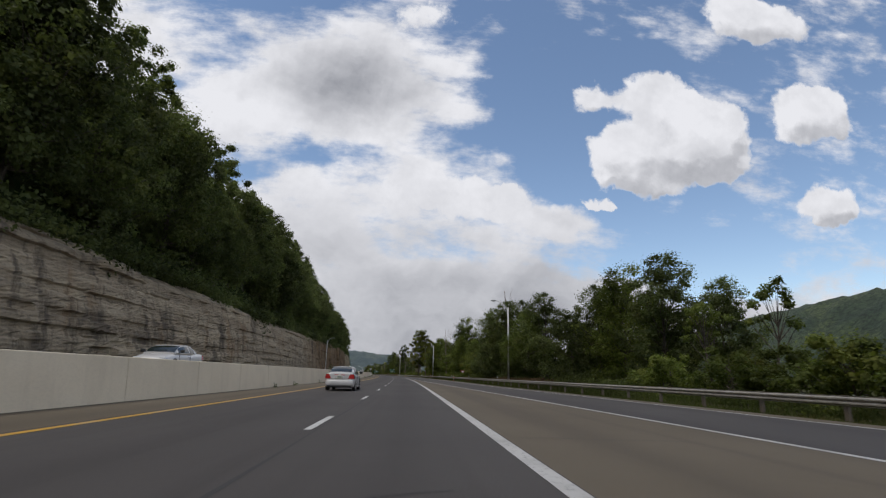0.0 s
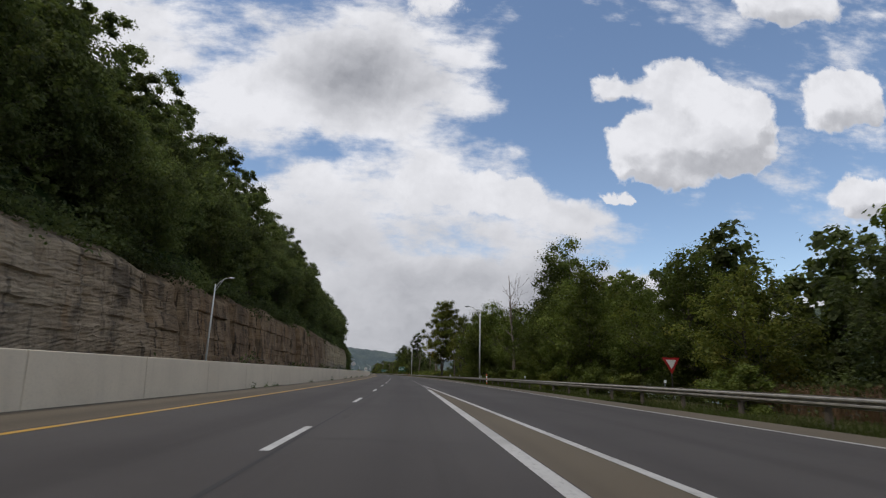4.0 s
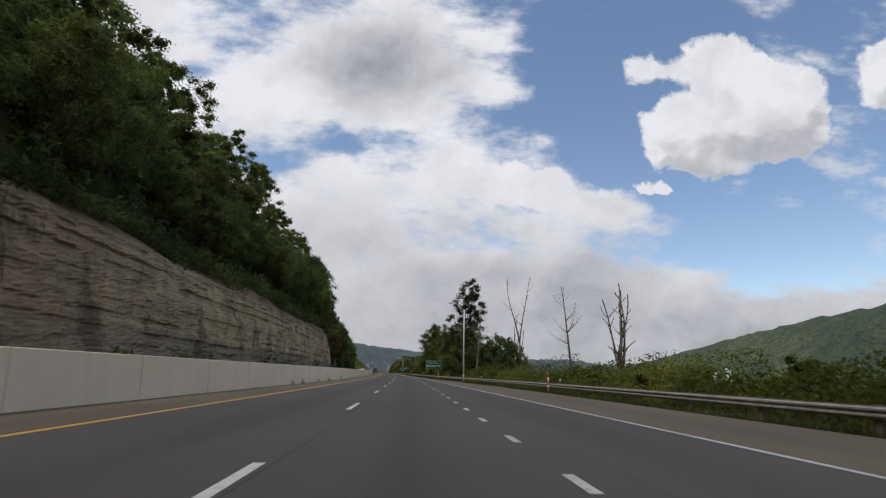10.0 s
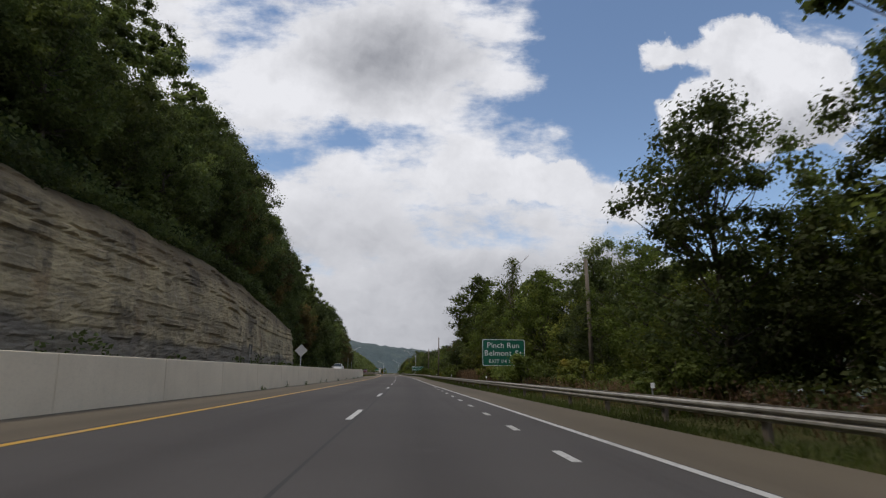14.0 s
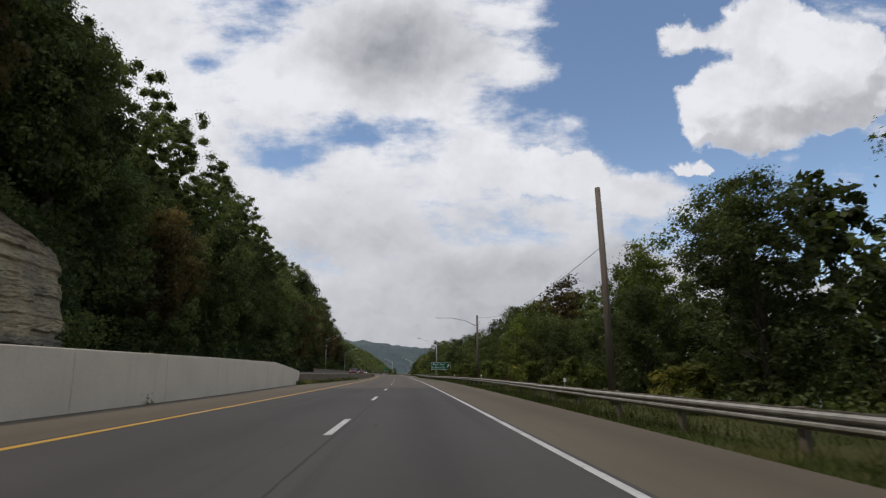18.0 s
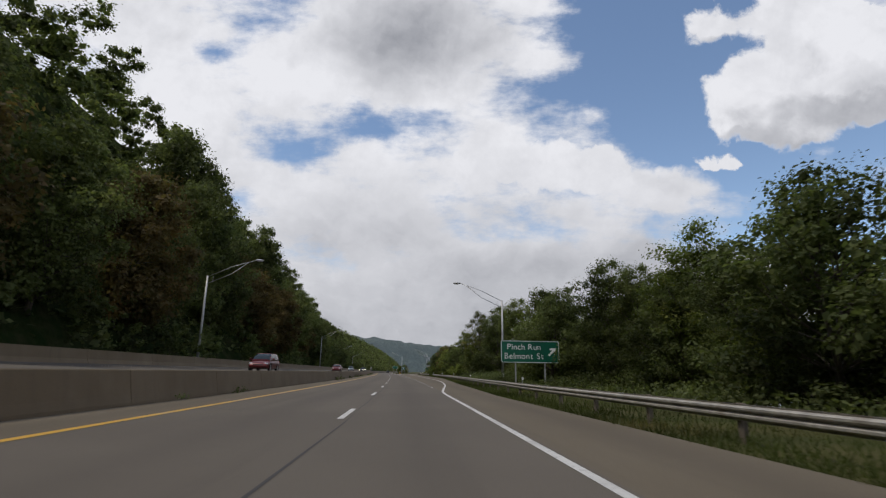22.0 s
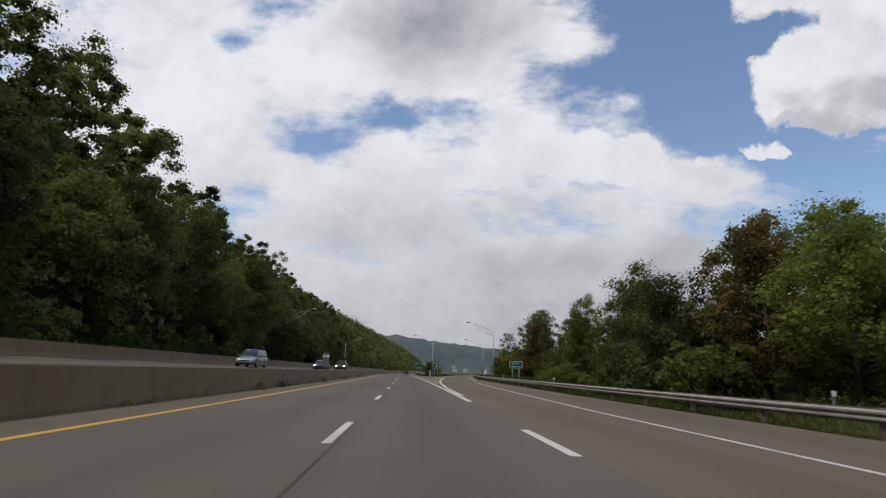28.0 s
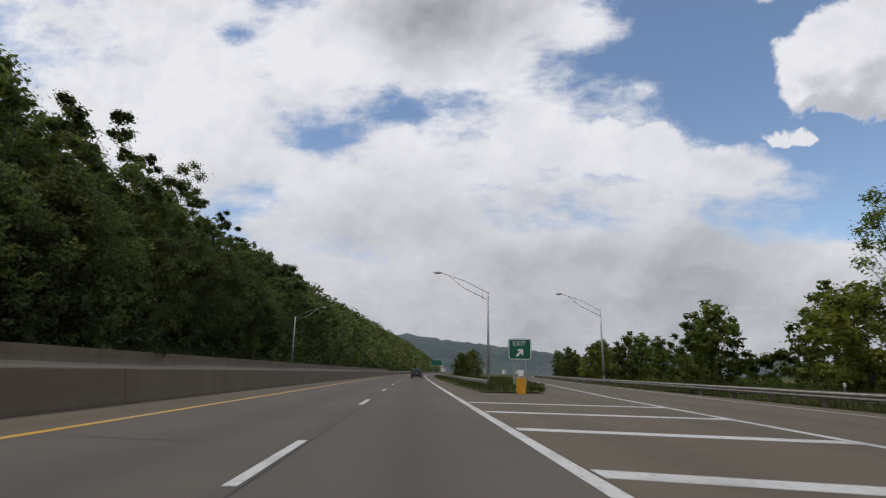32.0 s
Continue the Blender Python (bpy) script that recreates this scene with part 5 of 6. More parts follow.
# little tufts at the foot of the wall
k = 4200
spots = g.uniform(-20, 800, 90)
us = spots[g.integers(0, 90, k)] + g.normal(0, 0.2, k)
ud = np.where(us < 505, [WALLD(a) + 0.08 for a in us], [BARR(a) + 0.1 for a in us]) + np.abs(g.normal(0, 0.1, k))
c = PA(us, ud, np.abs(g.normal(0.0, 0.13, k)))
tagged(new("wall_tufts", quads_mesh("wall_tufts", leaf_quads(c, [0.06] * k, k, 0.13, g, shape=0.25), "leaf_dark")), "small weeds growing at the foot of the wall", "weeds", kind="stuff")
k = 2600
spots = np.concatenate([g.uniform(505, 550, 26), g.uniform(560, 830, 12)])
us = spots[g.integers(0, 38, k)] + g.normal(0, 0.35, k)
ud = np.array([BARR(a) for a in us]) + np.abs(g.normal(0.05, 0.18, k))
c = PA(us, ud, np.abs(g.normal(0, 0.19, k)))
tagged(new("barrier_weeds", quads_mesh("barrier_weeds", leaf_quads(c, [0.1] * k, k, 0.3, g, shape=0.16), "grass")), "bushy green weeds along the foot of the barrier", "weeds", kind="stuff")
k = 5000
us = g.uniform(150, CLIFF_END, k)
ud = np.array([CLIFF_D(a) for a in us]) + 0.5 + g.uniform(0, 1.2, k)
clump = np.maximum(0, np.sin(us / 3.7) * np.sin(us / 8.3 + 2)) ** 0.7
c = PA(us, ud, opp_z(-20.5) + g.uniform(-0.1, 1.0, k) * (0.3 + 2.3 * clump))
tagged(new("rock_foot_brush", quads_mesh("rock_foot_brush", leaf_quads(c, [0.35] * k, k, 0.4, g), "leaf_dark")), "dark brush growing at the foot of the rock", "brush", kind="stuff")
k = 6000
us = g.uniform(506, 548, k)
c = PA(us, np.array([BARR(a) for a in us]) + g.uniform(-1.5, 0.7, k), g.uniform(0.0, 0.3, k))
tagged(new("median_grass", quads_mesh("median_grass", leaf_quads(c, [0.12] * k, k, 0.3, g, shape=0.2), "grass")), "rough grass and weeds on the median", "grass", kind="stuff")

# ---- guardrails ----
W = [(0.0, 0.0), (0.02, 0.03), (-0.06, 0.07), (-0.06, 0.11), (0.02, 0.15), (0.02, 0.17), (-0.06, 0.21), (-0.06, 0.25), (0.02, 0.29), (0.0, 0.32)]
W = W + [(a + 0.012, b) for a, b in W[::-1]]


def guardrail(s0, s1, d, label):
    ob = tagged(new("guardrail"), label, "guardrail", kind="structure")
    s = s0
    while s < s1:
        e = min(s + 7.62, s1)
        part("rail", profile_run("rail", s, e, d, W, "galvanized", 3.81, z=0.42 + RAIL_DROP((s + e) / 2)), None, ob)
        s = e
    s = s0 + 1.0
    post = box(0.09, 0, 0.2, 0.12, 0.16, 1.1, bevel=0.012)
    me = from_bm("post", post, "weathered_wood")
    while s < s1:
        q = part("post", me, None, ob)
        q.matrix_basis = place(s, d(s), RAIL_DROP(s))
        s += 3.81
    return ob


guardrail(-8, 690, RAIL, "long galvanized steel guardrail on wooden posts")
guardrail(700, 1000, lambda s: RAIL(s) - 0.4, "galvanized steel guardrail along the exit ramp")
guardrail(842, 960, lambda s: 5.2 + 0.3 * math.sin((s - 842) / 30), "galvanized guardrail at the exit gore")

# ---- lamp posts ----
def lamp_post(label, height, reach, mast, straight=False, sag=0.0):
    """A tapered pole with a curved or trussed arm to the left (towards -x) and a flat lamp head."""
    ob = thing("street_lamp", label, "street lamp")
    part("base_plate", box(0, 0, 0.04, 0.42, 0.42, 0.08, bevel=0.015), "galvanized", ob)
    part("pole", tube("pole", [(0, 0, 0), (0, 0, height * 0.5), (0, 0, height)], [0.125, 0.1, 0.075], mast, 10), None, ob)
    if straight:
        a = [(0, 0, height - 0.1), (-reach * 0.5, 0, height + reach * 0.22), (-reach, 0, height + reach * 0.38)]
        b = [(0, 0, height - 0.75), (-reach * 0.5, 0, height + reach * 0.06), (-reach * 0.85, 0, height + reach * 0.33)]
        part("upper_arm", tube("upper_arm", a, 0.03, mast, 6), None, ob)
        part("lower_arm", tube("lower_arm", b, 0.03, mast, 6), None, ob)
        part("strut", tube("strut", [(-reach * 0.12, 0, height - 0.62), (-reach * 0.12, 0, height - 0.02)], 0.02, mast, 5), None, ob)
        tip = Vector(a[-1])
    else:
        a = [(0, 0, height - 0.6), (-0.25 * reach, 0, height + 0.2), (-0.6 * reach, 0, height + 0.75), (-reach, 0, height + 0.9)]
        part("upper_arm", tube("upper_arm", a, 0.04, mast, 6), None, ob)
        part("lower_arm", tube("lower_arm", [(0, 0, height - 1.1), (-0.3 * reach, 0, height - 0.15), (-0.6 * reach, 0, height + 0.68)], 0.03, mast, 6), None, ob)
        tip = Vector(a[-1])
    bm = bmesh.new()
    bmesh.ops.create_uvsphere(bm, u_segments=12, v_segments=8, radius=0.5)
    bmesh.ops.scale(bm, vec=(0.85, 0.34, 0.2), verts=bm.verts)
    bmesh.ops.translate(bm, vec=tip + Vector((-0.3, 0, 0)), verts=bm.verts)
    part("lamp_head", bm, "grey_steel", ob, "grey flat lamp head", True)
    bm = bmesh.new()
    bmesh.ops.create_uvsphere(bm, u_segments=10, v_segments=6, radius=0.5)
    bmesh.ops.scale(bm, vec=(0.5, 0.26, 0.16), verts=bm.verts)
    bmesh.ops.translate(bm, vec=tip + Vector((-0.36, 0, -0.06)), verts=bm.verts)
    part("lens", bm, "clear_lens", ob, smooth=True)
    part("hand_hole", box(0, -0.115, 0.9, 0.12, 0.03, 0.3, bevel=0.008), mast, ob)
    return ob


WHITE = lamp_post("tall white street lamp with curved arm behind the guardrail", 10.6, 1.7, "white_pole")
GREY = lamp_post("tall grey street lamp with long trussed arm", 8.3, 4.3, "grey_steel", True)
WHITE.matrix_basis = place(81.0, 16.6, -0.5, 0, 1.17)
for s, d in ((187.5, 13.4), (336.2, 9.6)):
    copy_thing(WHITE, place(s, d, -0.3, 0, 0.95))
copy_thing(WHITE, place(161, -21.7, 1.3, 180, 0.75))
tagged(WHITE, group="white street lamps")
GREY.matrix_basis = place(616.3, 12.1, -0.3, 0, 1.22)
for s, d, z in ((817.3, 18.8, -0.2), (862, 8.1, -0.3), (875, 25.3, -0.3)):
    copy_thing(GREY, place(s, d, z))
for s, d in ((611, -21.4), (711, -21.9), (810, -24.2), (905, -23.0)):
    copy_thing(GREY, place(s, d, 1.3, 180, 0.95))

# utility poles with a drooping bare bracket and a wire
for s, d, h in ((522, 9.5, 9.0), (475, 8.4, 9.6), (388, 12.5, 9.5)):
    ob = thing("utility_pole", "weathered wooden utility pole behind the guardrail", "utility pole", place(s, d, -0.3))
    part("pole", tube("pole", [(0, 0, 0), (0.05, 0, h * 0.5), (0.02, 0, h)], [0.17, 0.145, 0.12], "weathered_wood", 10), None, ob)
    if s in (522, 590):
        part("bracket", tube("bracket", [(0, 0, h - 1.5), (-1.6, 0, h - 0.75), (-3.4, 0, h - 0.4), (-5.6, 0, h - 0.42)], [0.05, 0.045, 0.04, 0.035], "grey_steel", 6), None, ob)
        part("wire_loop", tube("wire_loop", [(0.13, 0, h - 0.2), (0.35, 0, h - 0.9), (0.12, 0, h - 1.5)], 0.012, "dark_steel", 5), None, ob)


def wire(a, b, sag, label):
    pts = []
    for i in range(25):
        q = i / 24
        p = Vector(a).lerp(Vector(b), q)
        p.z -= sag * 4 * q * (1 - q)
        pts.append(p)
    tagged(new("power_line", tube("power_line", pts, 0.013, "dark_steel", 5)), label, "power line")


wire(P(522, 9.5, 8.5), P(475, 8.6, 6.7), 1.2, "thin dark overhead wire between wooden poles")


# ---- signs ----
def glyph(ch, size):
    cu = bpy.data.curves.new("letter", "FONT")
    cu.body, cu.size, cu.align_y, cu.extrude = ch, size, "CENTER", 0.003
    tmp = bpy.data.objects.new("letter", cu)
    me = bpy.data.meshes.new_from_object(tmp)
    bpy.data.objects.remove(tmp)
    me.materials.clear()
    me.materials.append(M["sign_white"])
    return me


def lettering(text, size, x, z, parent, y):
    """A line of white letters, each a part of the sign, centred on x."""
    row, at = [], 0.0
    for ch in text:
        if ch == " ":
            at += size * 0.36
            continue
        me = glyph(ch, size)
        xs = [v.co.x for v in me.vertices]
        zs = [v.co.y for v in me.vertices]
        row.append((me, at - min(xs)))
        at += max(xs) - min(xs) + size * 0.12
    for me, off in row:
        ob = part("letter", me, None, parent)
        ob.matrix_basis = pose(x + off - at / 2, y, z, 90, 0, 0)


def rounded(w, h, r, depth):
    """A plate with rounded corners in the x-z plane, its front at y = -depth / 2."""
    bm = bmesh.new()
    add_box(bm, 0, 0, 0, w, depth, h)
    es = [e for e in bm.edges if abs(e.verts[0].co.y - e.verts[1].co.y) > depth * 0.5]
    bmesh.ops.bevel(bm, geom=es, offset=r, segments=5, affect="EDGES", profile=0.5)
    return bm


def frame_band(w, h, r, width, y):
    """A rounded border band."""
    def ring(w, h, r):
        pts = []
        for cx, cz, a0 in ((w / 2 - r, h / 2 - r, 0), (-w / 2 + r, h / 2 - r, 90), (-w / 2 + r, -h / 2 + r, 180), (w / 2 - r, -h / 2 + r, 270)):
            for i in range(6):
                a = radians(a0 + 18 * i)
                pts.append((cx + r * math.cos(a), cz + r * math.sin(a)))
        return pts
    A, B = ring(w, h, r), ring(w - 2 * width, h - 2 * width, max(0.02, r - width))
    V = [(x, y, z) for x, z in A] + [(x, y, z) for x, z in B]
    k = len(A)
    return V, [(i, (i + 1) % k, k + (i + 1) % k, k + i) for i in range(k)]


def green_sign(label, s, d, w, h, low, rows, arrow=None, legs=(-0.25, 0.25), turn=0.0, z=-0.3):
    ob = thing("road_sign", label, "road sign", place(s, d, z, turn))
    mid = low + h / 2 - z
    b = part("panel", rounded(w, h, min(0.22, h * 0.14), 0.05), "sign_green", ob, "green reflective panel")
    b.location = (0, 0, mid)
    V, F = frame_band(w - 0.06, h - 0.06, min(0.2, h * 0.13), 0.055, -0.029)
    part("border", mesh_of("border", V, F, "sign_white"), None, ob).location = (0, 0, mid)
    for q in legs:
        part("leg", box(q * w, 0.09, mid / 2, 0.13, 0.1, mid + h * 0.3, bevel=0.01), "grey_steel", ob)
    for k in range(3):
        part("stringer", box(0, 0.045, mid + (k - 1) * h * 0.33, w * 0.92, 0.035, 0.06), "grey_steel", ob)
    for text, size, x, zz in rows:
        lettering(text, size, x, mid + zz, ob, -0.031)
    if arrow:
        x, zz, r = arrow
        pts = [(-0.1, -0.5), (0.1, -0.5), (0.1, 0.1), (0.36, -0.06), (0.36, 0.14), (0, 0.5), (-0.36, 0.14), (-0.36, -0.06), (-0.1, 0.1)]
        bm = bmesh.new()
        f = bm.faces.new([bm.verts.new((a * r, -0.031, b * r)) for a, b in pts])
        me = from_bm("arrow", bm, "sign_white")
        q = part("arrow", me, None, ob, "white arrow")
        q.matrix_basis = pose(x, 0, mid + zz, 0, 45, 0)
    return ob


green_sign("large green exit sign with white words on two legs", 406.2, 9.9, 4.5, 2.75, 1.85, [("Pinch Run", 0.8, 0, 0.72), ("Belmont St", 0.8, 0, -0.08), ("EXIT 1/4 MILE", 0.5, 0, -0.9)])
green_sign("green exit sign with words and slanting arrow on two legs", 603.3, 12.1, 5.7, 2.1, 2.05, [("Pinch Run", 0.78, -0.55, 0.43), ("Belmont St", 0.78, -0.55, -0.43)], (2.15, 0.02, 1.0))
green_sign("small green town limit sign on two legs", 780.6, 15.6, 1.95, 1.05, 1.9, [("Bellaire", 0.36, 0, 0.2), ("Corp Limit", 0.25, 0, -0.24)])
green_sign("square green exit sign with slanting arrow at the gore", 846, 8.3, 1.8, 1.6, 2.1, [("EXIT", 0.46, 0, 0.42)], (0, -0.25, 0.75))
green_sign("distant green guide sign beside the highway", 1010, 5.5, 4.5, 2.2, 3.5, [])


def striped_post(s, d, z=0.0):
    ob = thing("marker_post", "orange and white striped flexible marker post", "marker post", place(s, d, z, rnd.uniform(-20, 20)))
    for k in range(5):
        part("band", tube("band", [(0, 0, k * 0.24), (0, 0, (k + 1) * 0.24)], 0.055, "post_orange" if k % 2 == 0 else "sign_white", 10), None, ob)
    return ob


for s, d in ((163.4, 10.4), (319.2, 7.6), (346, 6.3), (108, 10.9), (286, 9.4)):
    striped_post(s, d)


def delineator(s, d):
    ob = thing("delineator", "small white reflector post on the guardrail", "reflector", place(s, d, RAIL_DROP(s)))
    part("stalk", box(0, 0.04, 0.75, 0.03, 0.03, 0.5), "grey_steel", ob)
    part("reflector", box(0, 0, 0.98, 0.11, 0.02, 0.14, bevel=0.004), "sign_white", ob)


s = 70
while s < 830:
    delineator(s, RAIL(s) + 0.12)
    s += 27
# warning sign on the median wall, seen from behind
ob = thing("warning_sign", "grey back of a diamond warning sign on the wall", "road sign", place(398, -9.2, 1.4))
part("leg", box(0, 0.03, 0.6, 0.06, 0.05, 1.5), "grey_steel", ob)
part("plate", rounded(0.76, 0.76, 0.05, 0.02), "grey_steel", ob).matrix_basis = pose(0, 0, 1.45, 0, 45, 0)
# yield sign, seen from the highway's side
copy_thing(ob, place(208.5, -9.15, 1.3))
ob = thing("yield_sign", "red and white triangular sign on a post", "road sign", place(130, 15.7))
part("leg", box(0, 0.04, 1.0, 0.06, 0.05, 2.2), "dark_steel", ob)
for name, r, y, mt in (("plate", 0.62, 0.0, "sign_red"), ("inset", 0.36, -0.008, "sign_white")):
    V = [(r * math.cos(radians(a)), y, 2.0 + r * math.sin(radians(a))) for a in (30, 150, 270)]
    V += [(x, 0.02, zz) for x, y, zz in V]
    part(name, mesh_of(name, V, [(0, 1, 2), (5, 4, 3), (0, 3, 4, 1), (1, 4, 5, 2), (2, 5, 3, 0)], mt), None, ob)
# crash cushion at the gore
ob = thing("crash_cushion", "yellow-orange crash cushion at the gore nose", "crash cushion", place(835, 6.1))
part("nose", rounded(0.45, 0.85, 0.05, 0.4), "attenuator", ob).location = (0, 0, 0.43)
part("marker", box(0, 0, 1.12, 0.3, 0.04, 0.32, bevel=0.01), "sign_white", ob)
# gore island
island = [(836, 4.0, 7.8), (850, 3.6, 11.2), (880, 3.6, 16.0), (930, 3.8, 22.0), (1100, 4.5, 50.0)]
V, F = [], []
for a, l, r in island:
    V += [P(a, l, -0.05), P(a, l + 0.5, 0.07), P(a, r - 0.5, 0.07), P(a, r, -0.05)]
F = [(i * 4 + j, i * 4 + j + 1, i * 4 + j + 5, i * 4 + j + 4) for i in range(len(island) - 1) for j in range(3)]
tagged(new("gore_island", mesh_of("gore_island", V, F, "grass_soil")), "grassy island between highway and exit ramp", "island", kind="structure")
k = 9000
us = g.uniform(836, 930, k)
lo = np.interp(us, [a for a, b, c in island], [b for a, b, c in island])
hi = np.interp(us, [a for a, b, c in island], [c for a, b, c in island])
c = PA(us, lo + (hi - lo) * g.uniform(0.02, 0.98, k), 0.12 + g.uniform(0, 0.2, k))
tagged(new("island_grass", quads_mesh("island_grass", leaf_quads(c, [0.12] * k, k, 0.32, g, shape=0.2), "grass")), "rough grass on the gore island", "grass", kind="stuff")


# sign backs on thin posts behind the wall
ob = thing("road_sign", "narrow grey sign seen from behind beside the rock", "road sign", place(423, -20.6, opp_z(-20.6) - 0.2))
part("leg", box(0, 0, 1.6, 0.07, 0.07, 3.2), "galvanized", ob)
part("panel", rounded(0.5, 1.3, 0.04, 0.02), "dull_panel", ob).location = (0, 0.06, 2.75)

# a small white marker beside the guardrail
ob = thing("marker_sign", "small square white marker plate on a short post", "sign", place(220.7, 12.2, -0.2))
part("leg", box(0, 0.03, 0.5, 0.05, 0.04, 1.0), "galvanized", ob)
part("plate", rounded(0.4, 0.4, 0.03, 0.015), "sign_white", ob).location = (0, 0, 0.95)
for x in (-0.07, 0.07):
    part("dark_bar", box(x, -0.011, 0.95, 0.07, 0.006, 0.16), "black_plastic", ob)

# a narrow panel on the median barrier, and a pair of plates on the wooded slope
ob = thing("barrier_sign", "narrow grey panel standing on the median barrier", "sign", place(755.5, -8.0, 1.02, 0, 1.0))
V = [(-0.31, -0.02, 0.26), (0.31, -0.02, 0.26), (0.31, -0.02, 1.5), (0.2, -0.02, 1.58), (-0.2, -0.02, 1.58), (-0.31, -0.02, 1.5)]
V += [(x, 0.02, z) for x, y, z in V]
F = [(0, 1, 2, 3, 4, 5), (11, 10, 9, 8, 7, 6)] + [(i, i + 6, (i + 1) % 6 + 6, (i + 1) % 6) for i in range(6)]
part("panel", mesh_of("panel", V, F, "dull_panel"), None, ob)
for x, w in ((-0.26, 0.05), (-0.19, 0.05), (-0.12, 0.05), (0.0, 0.07), (0.12, 0.05), (0.19, 0.05), (0.26, 0.05)):
    part("pale_bar", box(x, -0.026, 1.27, w, 0.008, 0.24), "sign_white", ob)
for x in (-0.11, 0.11):
    part("leg", box(x, 0.0, 0.15, 0.05, 0.05, 0.32, bevel=0.008), "dark_steel", ob)
part("cross_bar", box(0, 0.03, 0.85, 0.04, 0.03, 1.2), "galvanized", ob)
part("cap", tube("cap", [(-0.08, 0, 1.56), (0, 0, 1.63), (0.08, 0, 1.56)], 0.02, "galvanized", 6), None, ob)
ob = thing("marker_sign", "pair of narrow pale plates on a post on the slope", "sign", place(761, -26.0, hill_z(761, -26.0) - 0.1))
part("leg", box(0, 0, 1.0, 0.06, 0.06, 2.0), "galvanized", ob)
for x in (-0.13, 0.13):
    part("plate", box(x, -0.05, 1.6, 0.2, 0.02, 1.3, bevel=0.006), "grey_steel", ob)


# ---- vehicles ----
def loft(sections, material, name, smooth=True):
    """Skin through closed rings of equal count."""
    w = len(sections[0])
    V = [p for r in sections for p in r]
    F = [(i * w + j, i * w + (j + 1) % w, (i + 1) * w + (j + 1) % w, (i + 1) * w + j) for i in range(len(sections) - 1) for j in range(w)]
    F.append(tuple(range(w)))
    F.append(tuple((len(sections) - 1) * w + j for j in range(w))[::-1])
    me = mesh_of(name, V, F, material, smooth)
    for q in (len(F) - 2, len(F) - 1):
        me.polygons[q].use_smooth = False
    return me


def ring(y, half, low, high):
    """A car body's cross-section at y: sill, bulging flank, shoulder, crowned deck."""
    h = high - low
    pts = [(-0.86, 0.0), (-0.95, 0.06), (-0.985, 0.25), (-1.0, 0.5), (-0.985, 0.72), (-0.95, 0.86), (-0.88, 0.95), (-0.72, 1.0), (-0.35, 1.03), (0, 1.035)]
    pts = pts + [(-x, z) for x, z in pts[-2::-1]]
    return [(x * half, y, low + z * h) for x, z in pts]


